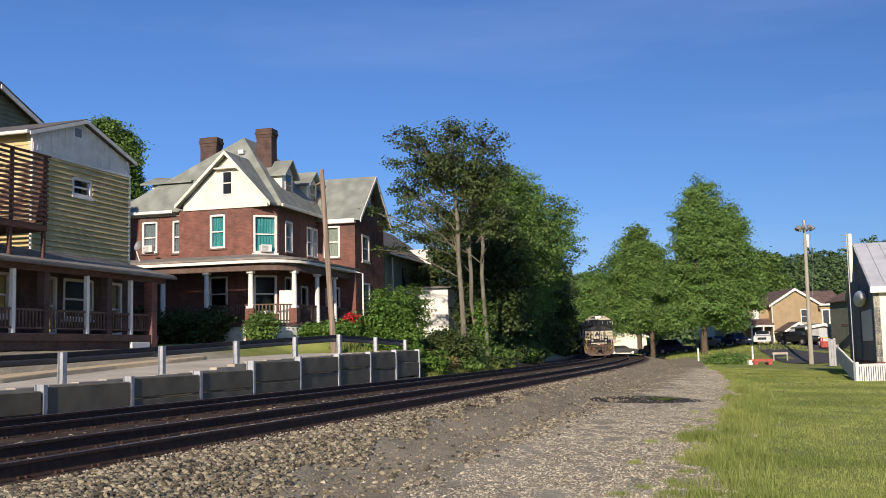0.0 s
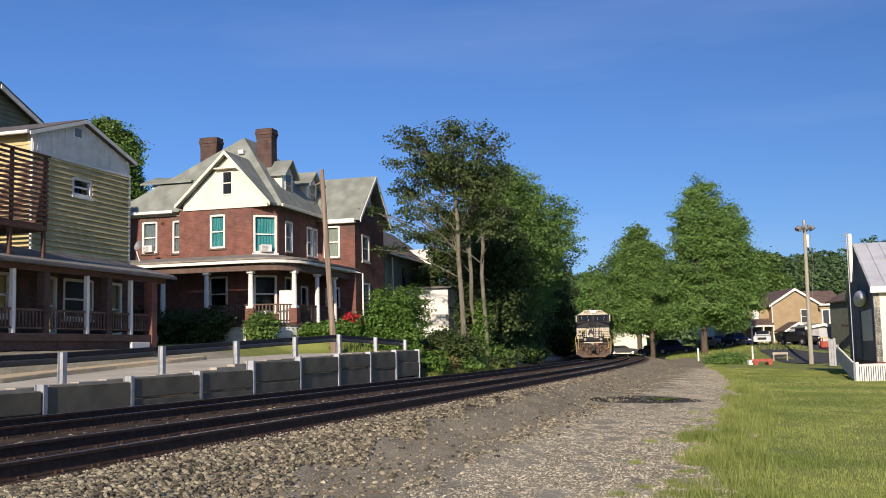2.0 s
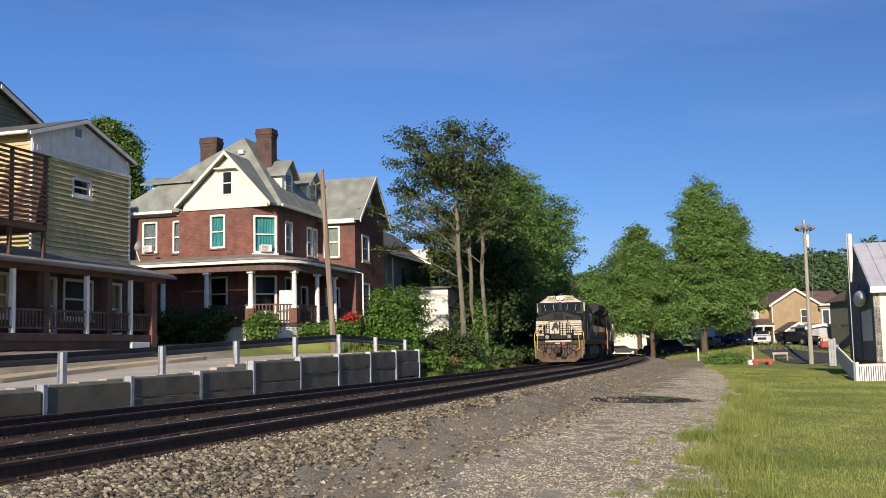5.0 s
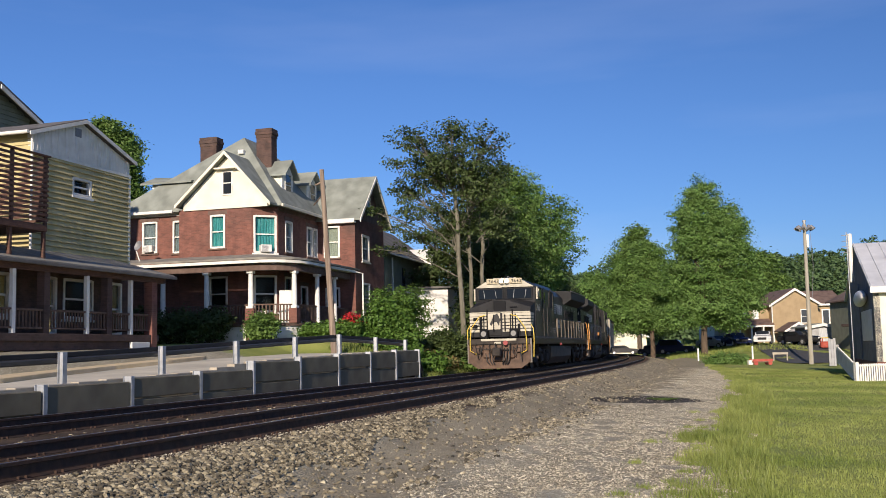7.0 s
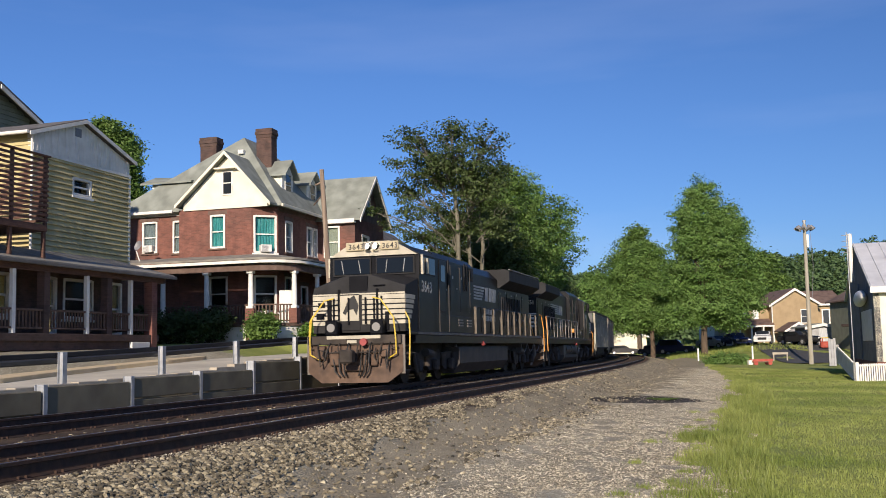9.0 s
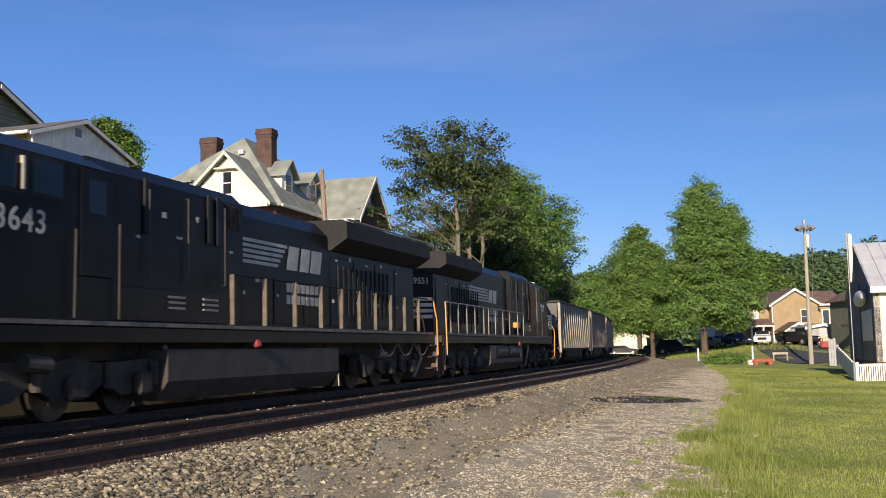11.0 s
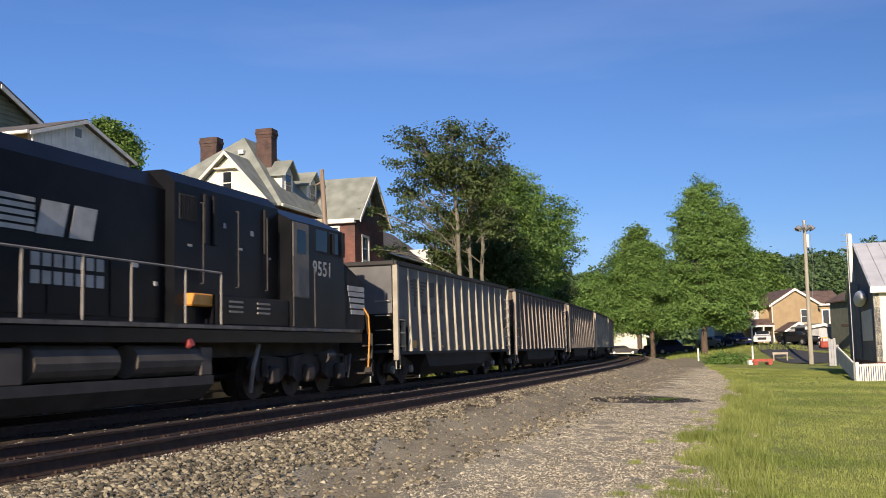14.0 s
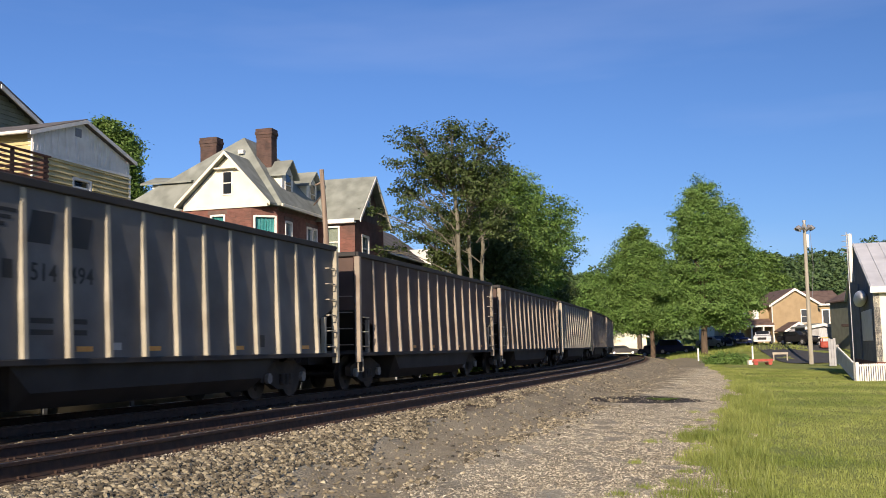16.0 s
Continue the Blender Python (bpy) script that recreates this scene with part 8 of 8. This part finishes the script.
        for ys in (-1, 1):
            part("seat_box", bx(8.15, 9.1, min(ys * 1.0, ys * 1.35), max(ys * 1.0, ys * 1.35), 1.95, 2.2, 0.03), M_ORANGE, L, "orange walkway box")
    # tank and gear
    t0, t1 = (6.2, 13.95) if a else (8.55, 14.9)
    bm = bmesh.new()
    if a:
        prism(bm, [(-1.2, 0.2), (1.2, 0.2), (1.46, 0.55), (1.46, 1.12), (-1.46, 1.12), (-1.46, 0.55)], 0, t0, t1)
    else:
        prism(bm, [(-1.2, 0.18), (1.2, 0.18), (1.46, 0.45), (1.46, 0.62), (-1.46, 0.62), (-1.46, 0.45)], 0, t0, t1)
    tank = part("fuel_tank", bm, M_TANK, L, "dusty dark fuel tank")
    part("tank_inner", bx(t0 + 0.05, t1 - 0.05, -0.9, 0.9, 0.63 if not a else 1.121, 1.3), M_DIRTY, tank)
    for ys in (-1, 1):
        if not a:
            for c in (10.0, 12.6):
                part("air_reservoir", tb([(c - 1.05, ys * 1.18, 0.92), (c + 1.05, ys * 1.18, 0.92)], 0.29, 16), M_RESERVOIR, tank, "dusty cylindrical air reservoir")
                part("strap", tb([(c + 0.6, ys * 1.18, 0.92), (c + 0.66, ys * 1.18, 0.92)], 0.285, 14), M_RAILGREY, tank)
            part("tank_box", bx(13.9, 14.88, min(ys * 0.95, ys * 1.46), max(ys * 0.95, ys * 1.46), 0.621, 1.16, 0.02), M_RESERVOIR, tank)
            part("tank_box", bx(8.6, 9.0, min(ys * 0.95, ys * 1.46), max(ys * 0.95, ys * 1.46), 0.621, 1.16, 0.02), M_RESERVOIR, tank)
        part("fuel_cap", tb([(9.5, ys * 1.45, 1.2), (9.5, ys * 1.56, 1.25)], 0.08, 10), M_REDCAP, tank, "red fuel cap")
    if a:
        # this one's cab sits further forward on its frame
        front_names = ("plow", "coupler", "air_hose", "cut_lever", "end_sill", "step", "valve", "plate", "handrail", "ditch_light", "lens", "nose", "cab")
        for ch in list(L.children):
            if ch.name.startswith(front_names) and max(v.co.x for v in ch.data.vertices) < 5.6:
                ch.matrix_basis = pose(-0.7 if ch.name.startswith(("nose", "cab", "handrail", "ditch", "lens")) else -0.6, 0, 0)
    loco_truck(L, 3.85)
    loco_truck(L, 18.2)
    return L


loco_a = locomotive("3643", "black freight locomotive with white striped nose leading the train", "a")
loco_b = locomotive("9551", "black freight locomotive running cab backwards behind the leader", "b")


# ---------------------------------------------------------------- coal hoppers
# browner rib colour, also lightened for the sun, with real stains
M_RIB_BR = mat("stained_sunlit_rib_tone", (0.24, 0.20, 0.15), (0.33, 0.28, 0.215), 2, 0.7, stain=0.45, stain_scale=1.5, stain_col=(0.12, 0.075, 0.05))


def hopper(body_m, label, rib_m):
    H = thing("coal_hopper", Matrix(), label, "coal wagon", "coal hoppers of the train")
    W, T, B, X1 = 1.56, 3.5, 1.0, 14.45
    for ys in (-1, 1):
        bm = bmesh.new()
        prism(bm, [(0.1, T), (0.1, 2.1), (1.2, 1.7), (1.2, B), (X1 - 1.2, B), (X1 - 1.2, 1.7), (X1 - 0.1, 2.1), (X1 - 0.1, T)], 1, ys * (W - 0.02), ys * W)
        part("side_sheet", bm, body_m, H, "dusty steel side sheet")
        for xs in (0.72, X1 - 0.72):
            part("end_strut", bx(xs - 0.05, xs + 0.05, ys * W - 0.06, ys * W + 0.04, B, 1.86, 0.006), rib_m, H)
        part("top_chord", bx(0, X1, ys * W - 0.07, ys * W + 0.07, T, T + 0.13, 0.015), M_TUB, H, "dark top rail")
        part("side_sill", bx(0, X1, ys * W - 0.08, ys * W + 0.07, B - 0.1, B - 0.001, 0.012), M_TUB, H)
        for k in range(13):
            xx = 1.24 + k * 1.0
            bm = bmesh.new()
            y0 = ys * (W + 0.001)
            d = ys * 0.12
            prism(bm, [(xx - 0.055, y0), (xx - 0.045, y0 + d), (xx + 0.045, y0 + d), (xx + 0.055, y0)], 2, B, T - 0.02)
            for v in bm.verts:
                if v.co.z > T - 0.1:
                    v.co.y = y0 + (v.co.y - y0) * 0.15
            part("rib", bm, rib_m, H, "vertical side rib in a sunlit tone")
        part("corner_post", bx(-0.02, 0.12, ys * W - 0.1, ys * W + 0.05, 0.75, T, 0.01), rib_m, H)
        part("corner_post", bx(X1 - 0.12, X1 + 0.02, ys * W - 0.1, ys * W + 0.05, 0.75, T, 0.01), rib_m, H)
        for x0 in (0.25, X1 - 0.6):
            for k in range(6 if x0 > 5 else 3):
                zz = 1.15 + k * 0.38
                part("rung", tb([(x0, ys * (W + 0.01), zz), (x0, ys * (W + 0.1), zz), (x0 + 0.38, ys * (W + 0.1), zz), (x0 + 0.38, ys * (W + 0.01), zz)], 0.014, 5), M_RIB, H)
        part("stirrup", tb([(0.05, ys * W, 0.88), (0.05, ys * W, 0.5), (0.4, ys * W, 0.5), (0.4, ys * W, 0.88)], 0.018, 5), M_RIB, H)
    # bathtub belly
    bm = bmesh.new()
    prism(bm, [(-1.5, 0.9), (-1.45, 0.5), (-1.1, 0.24), (1.1, 0.24), (1.45, 0.5), (1.5, 0.9)], 0, 3.1, 11.3)
    for v in bm.verts:
        if v.co.z < 0.6:
            v.co.x += 0.5 if v.co.x < 5 else -0.5
    part("belly", bm, M_TUB, H, "dark rounded belly tub")
    part("centre_sill", bx(-0.3, X1 + 0.3, -0.3, 0.3, 0.7, 0.95), M_TUB, H)
    part("floor", bx(0.1, X1 - 0.1, -1.5, 1.5, 0.951, 1.05), M_TUB, H)
    for xe, sg in ((0.06, 1), (X1 - 0.06, -1)):
        bm = bmesh.new()
        prism(bm, [(xe, T + 0.1), (xe + sg * 0.03, T + 0.1), (xe + sg * 0.03, 2.1), (xe, 2.1)], 1, -W + 0.1, W - 0.1)
        part("end_sheet", bm, body_m, H, "upright upper end sheet")
        bm = bmesh.new()
        prism(bm, [(xe, 2.1), (xe + sg * 0.03, 2.1), (xe + sg * 1.6, 1.06), (xe + sg * 1.55, 1.06)], 1, -W + 0.03, W - 0.03)
        part("slope_sheet", bm, M_TUB, H, "near-black sloping lower end sheet")
        for k in range(4):
            zz = 1.2 + k * 0.42
            part("end_rung", tb([(xe - sg * 0.02, -1.42, zz), (xe - sg * 0.12, -1.42, zz), (xe - sg * 0.12, -0.98, zz), (xe - sg * 0.02, -0.98, zz)], 0.014, 5), rib_m, H)
        for k, wd in enumerate((0.5, 1.3, 1.3, 1.2)):
            part("data_bar", bx(min(xe - sg * 0.006, xe), max(xe - sg * 0.006, xe), 0.1 - wd / 2, 0.1 + wd / 2, 3.0 - k * 0.18, 3.07 - k * 0.18), M_TUB, H)
        part("brake_wheel", tb([(xe - sg * 0.16, 0.7 + 0.28 * math.cos(a * math.pi / 8), 1.75 + 0.28 * math.sin(a * math.pi / 8)) for a in range(17)], 0.02, 5), M_TUB, H, "dark brake wheel")
        part("brake_shaft", tb([(xe + sg * 0.5, 0.7, 1.75), (xe - sg * 0.17, 0.7, 1.75)], 0.035, 6), M_TUB, H)
        part("end_platform", bx(min(xe, xe + sg * 1.5), max(xe, xe + sg * 1.5), -W + 0.1, W - 0.1, 0.96, 1.0), M_TUB, H)
        part("end_cap", bx(min(xe - sg * 0.1, xe), max(xe - sg * 0.1, xe), -W, W, T + 0.01, T + 0.13, 0.015), M_TUB, H, "dark end cap beam")
    part("coal", bx(0.8, X1 - 0.8, -W + 0.05, W - 0.05, 2.6, 3.2, 0.1), M_COAL, H, "heaped black coal load")
    for xc in (1.85, X1 - 1.85):
        for ys in (-1, 1):
            bm = bmesh.new()
            prism(bm, [(-1.15, 0.62), (-1.15, 0.38), (-0.75, 0.36), (-0.35, 0.2), (0.35, 0.2), (0.75, 0.36), (1.15, 0.38), (1.15, 0.62), (0.5, 0.82), (-0.5, 0.82)], 1, ys * 0.92, ys * 1.08)
            tf = part("truck_frame", bm, M_DIRTY, H, "cast bogie side frame", at=pose(xc, 0, 0))
            for ax in (-0.87, 0.87):
                part("bearing", tb([(ax, ys * 1.08, 0.46), (ax, ys * 1.16, 0.46)], 0.12, 10), M_RAILGREY, tf)
            for k in (-0.2, 0, 0.2):
                part("spring", tb([(k, ys * 1.12, 0.3), (k, ys * 1.12, 0.55)], 0.07, 8), M_DIRTY, tf)
        for ax in (-0.87, 0.87):
            wheelset(H, xc + ax, 0.46)
    for x0, sg in ((-0.2, -1), (X1 + 0.2, 1)):
        c = tb([(x0, 0, 0.85), (x0 + sg * 0.45, 0, 0.85)], 0.12, 8)
        part("coupler", c, M_DIRTY, H)
    return H


def marks(H, number):
    if number:
        letters(number[:3], 0.27, M_INK, H, on_side(-1, 3.42, 1.566, 2.15), 1.1)
        letters(number[3:], 0.27, M_INK, H, on_side(-1, 4.30, 1.566, 2.15), 1.1)
        for b0, b1 in ((3.35, 3.95), (4.25, 4.85)):
            bm = bmesh.new()
            prism(bm, [(b0, 2.7), (b1 - 0.1, 2.7), (b1, 3.18), (b0 + 0.1, 3.18)], 1, -1.566, -1.562)
            part("emblem_block", bm, M_INK, H, "dark plain emblem block")
        for k in range(5):
            zc = 3.15 - k * 0.105
            part("emblem_bar", bx(1.5 + 0.04 * k, 2.12, -1.566, -1.562, zc - 0.055, zc), M_INK, H, "dark emblem stripe")
            part("emblem_bar", bx(2.36, 3.12 - 0.12 * k, -1.566, -1.562, zc - 0.055, zc), M_INK, H, "dark emblem stripe")
        part("data_bar", bx(1.78, 2.0, -1.5665, -1.5625, 2.35, 3.2), M_INK, H)
        for b0 in (2.55, 2.85):
            part("data_bar", bx(b0, b0 + 0.2, -1.566, -1.562, 2.15, 2.42), M_INK, H)
        part("label_plate", bx(1.4, 1.95, -1.567, -1.562, 1.1, 1.32), M_ORANGE, H, "dull orange label plate")
        for k in range(2):
            part("data_bar", bx(3.45, 3.95, -1.566, -1.562, 1.52 - k * 0.17, 1.6 - k * 0.17), M_INK, H)
            part("data_bar", bx(4.35, 4.75, -1.566, -1.562, 1.52 - k * 0.17, 1.6 - k * 0.17), M_INK, H)
        part("data_plate", bx(5.35, 5.65, -1.568, -1.562, 1.12, 1.24), M_DULLW, H, "small pale data plate")
        part("data_frame", bx(10.35, 10.7, -1.567, -1.562, 1.15, 1.4), M_INK, H)
    for xx in (4.5, 6.4, 9.4, 12.5):
        part("reflector", bx(xx, xx + 0.4, -1.567, -1.562, 1.1, 1.18), M_ORANGE, H, "dull orange reflector strip")


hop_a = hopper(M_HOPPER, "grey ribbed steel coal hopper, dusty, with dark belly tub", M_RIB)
hop_b = hopper(M_HOPPER_BR, "brown-stained ribbed steel coal hopper with sunlit-toned ribs", M_RIB_BR)
WAGONS = [hop_a, hop_b]
for k in range(2, 9):
    src = hop_b if k % 3 else hop_a
    c = copy_thing(src, Matrix())
    WAGONS.append(c)
marks(hop_a, "514494")
for w in WAGONS[1:5]:
    marks(w, "")
for w in WAGONS[2:]:
    for ch in w.children:
        if ch.name.startswith("wheelset"):
            WHEELS.append((ch, 0.46))

# ---------------------------------------------------------------- a bird crossing the sky
M_BIRD = mat("black_feathers", (0.012, 0.012, 0.014), (0.025, 0.025, 0.028), 8, 0.6)
bird = thing("bird", Matrix(), "small black bird in flight", "bird")
bm = bmesh.new()
bmesh.ops.create_uvsphere(bm, u_segments=12, v_segments=8, radius=0.055, matrix=Matrix.Diagonal((2.3, 1, 0.9, 1)))
part("body", bm, M_BIRD, bird, smooth=True)
bm = bmesh.new()
prism(bm, [(0.1, -0.03), (0.22, -0.055), (0.22, 0.055), (0.1, 0.03)], 2, -0.004, 0.004)
part("tail", bm, M_BIRD, bird)
part("beak", tb([(-0.12, 0, 0), (-0.17, 0, -0.005)], 0.014, 6, 0.003), M_DISH, bird)
WINGS = []
for sg in (-1, 1):
    bm = bmesh.new()
    prism(bm, [(-0.06, 0), (-0.07, sg * 0.12), (0.0, sg * 0.27), (0.05, sg * 0.2), (0.05, 0)], 2, -0.004, 0.004)
    WINGS.append((part("wing", bm, M_BIRD, bird), sg))

# ---------------------------------------------------------------- motion
SPEED, S_FRONT = 9.42, 103.4


def rides(s, d0, d1, flip=0.0):
    """Pose of a vehicle whose leading end is at s on the far track, from its two bogies."""
    xa, ya, _ = trk(s + d0, -SPACING)
    xb, yb, _ = trk(s + d1, -SPACING)
    a = Vector((float(xa), float(ya), 0))
    d = (Vector((float(xb), float(yb), 0)) - a).normalized()
    o = a - d * d0
    m = Matrix.Translation(o) @ Matrix.Rotation(math.atan2(d.y, d.x), 4, "Z")
    return m @ pose(flip, 0, 0, 0, 0, 180) if flip else m


def motions():
    times = [k * 0.5 for k in range(33)]
    front = lambda t: S_FRONT - SPEED * t
    walk(loco_a, [(t, rides(front(t), 3.85, 18.2)) for t in times])
    walk(loco_b, [(t, rides(front(t) + 22.55, 3.85, 18.2, 22.05)) for t in times])
    for k, w in enumerate(WAGONS):
        walk(w, [(t, rides(front(t) + 46.1 + k * 15.9, 1.85, 12.6)) for t in times])
    # the wheels turn as the train rolls
    steps = [k * 16 / 210 for k in range(211)]
    for w, r in WHEELS:
        flip = 1 if w.parent == loco_b else -1
        loc = w.matrix_basis.translation.copy()
        walk(w, [(t, Matrix.Translation(loc) @ Matrix.Rotation(flip * SPEED * t / r, 4, "Y")) for t in steps])
    spots = [(0, 705, 231), (0.3, 628, 193), (0.6, 544, 177), (0.9, 444, 176), (1.2, 324, 160), (1.5, 184, 125), (2.0, -60, 70), (4.0, -1000, -150), (16.0, -6000, -900)]
    rows = []
    for t, px, py in spots:
        d = 42.0
        rows.append((t, pose((px - 788) / 1819 * d, d, 0.98 + (621.5 - 0.02265 * (px - 784) - py) / 1819 * d, 0, 8, 8)))
    walk(bird, rows)
    flaps = [k * 0.1 for k in range(161)]
    for w, sg in WINGS:
        walk(w, [(t, pose(0, sg * 0.03, 0.01, sg * (12 + 32 * math.sin(k * 2.1)), 0, 0)) for k, t in enumerate(flaps)])


motions()
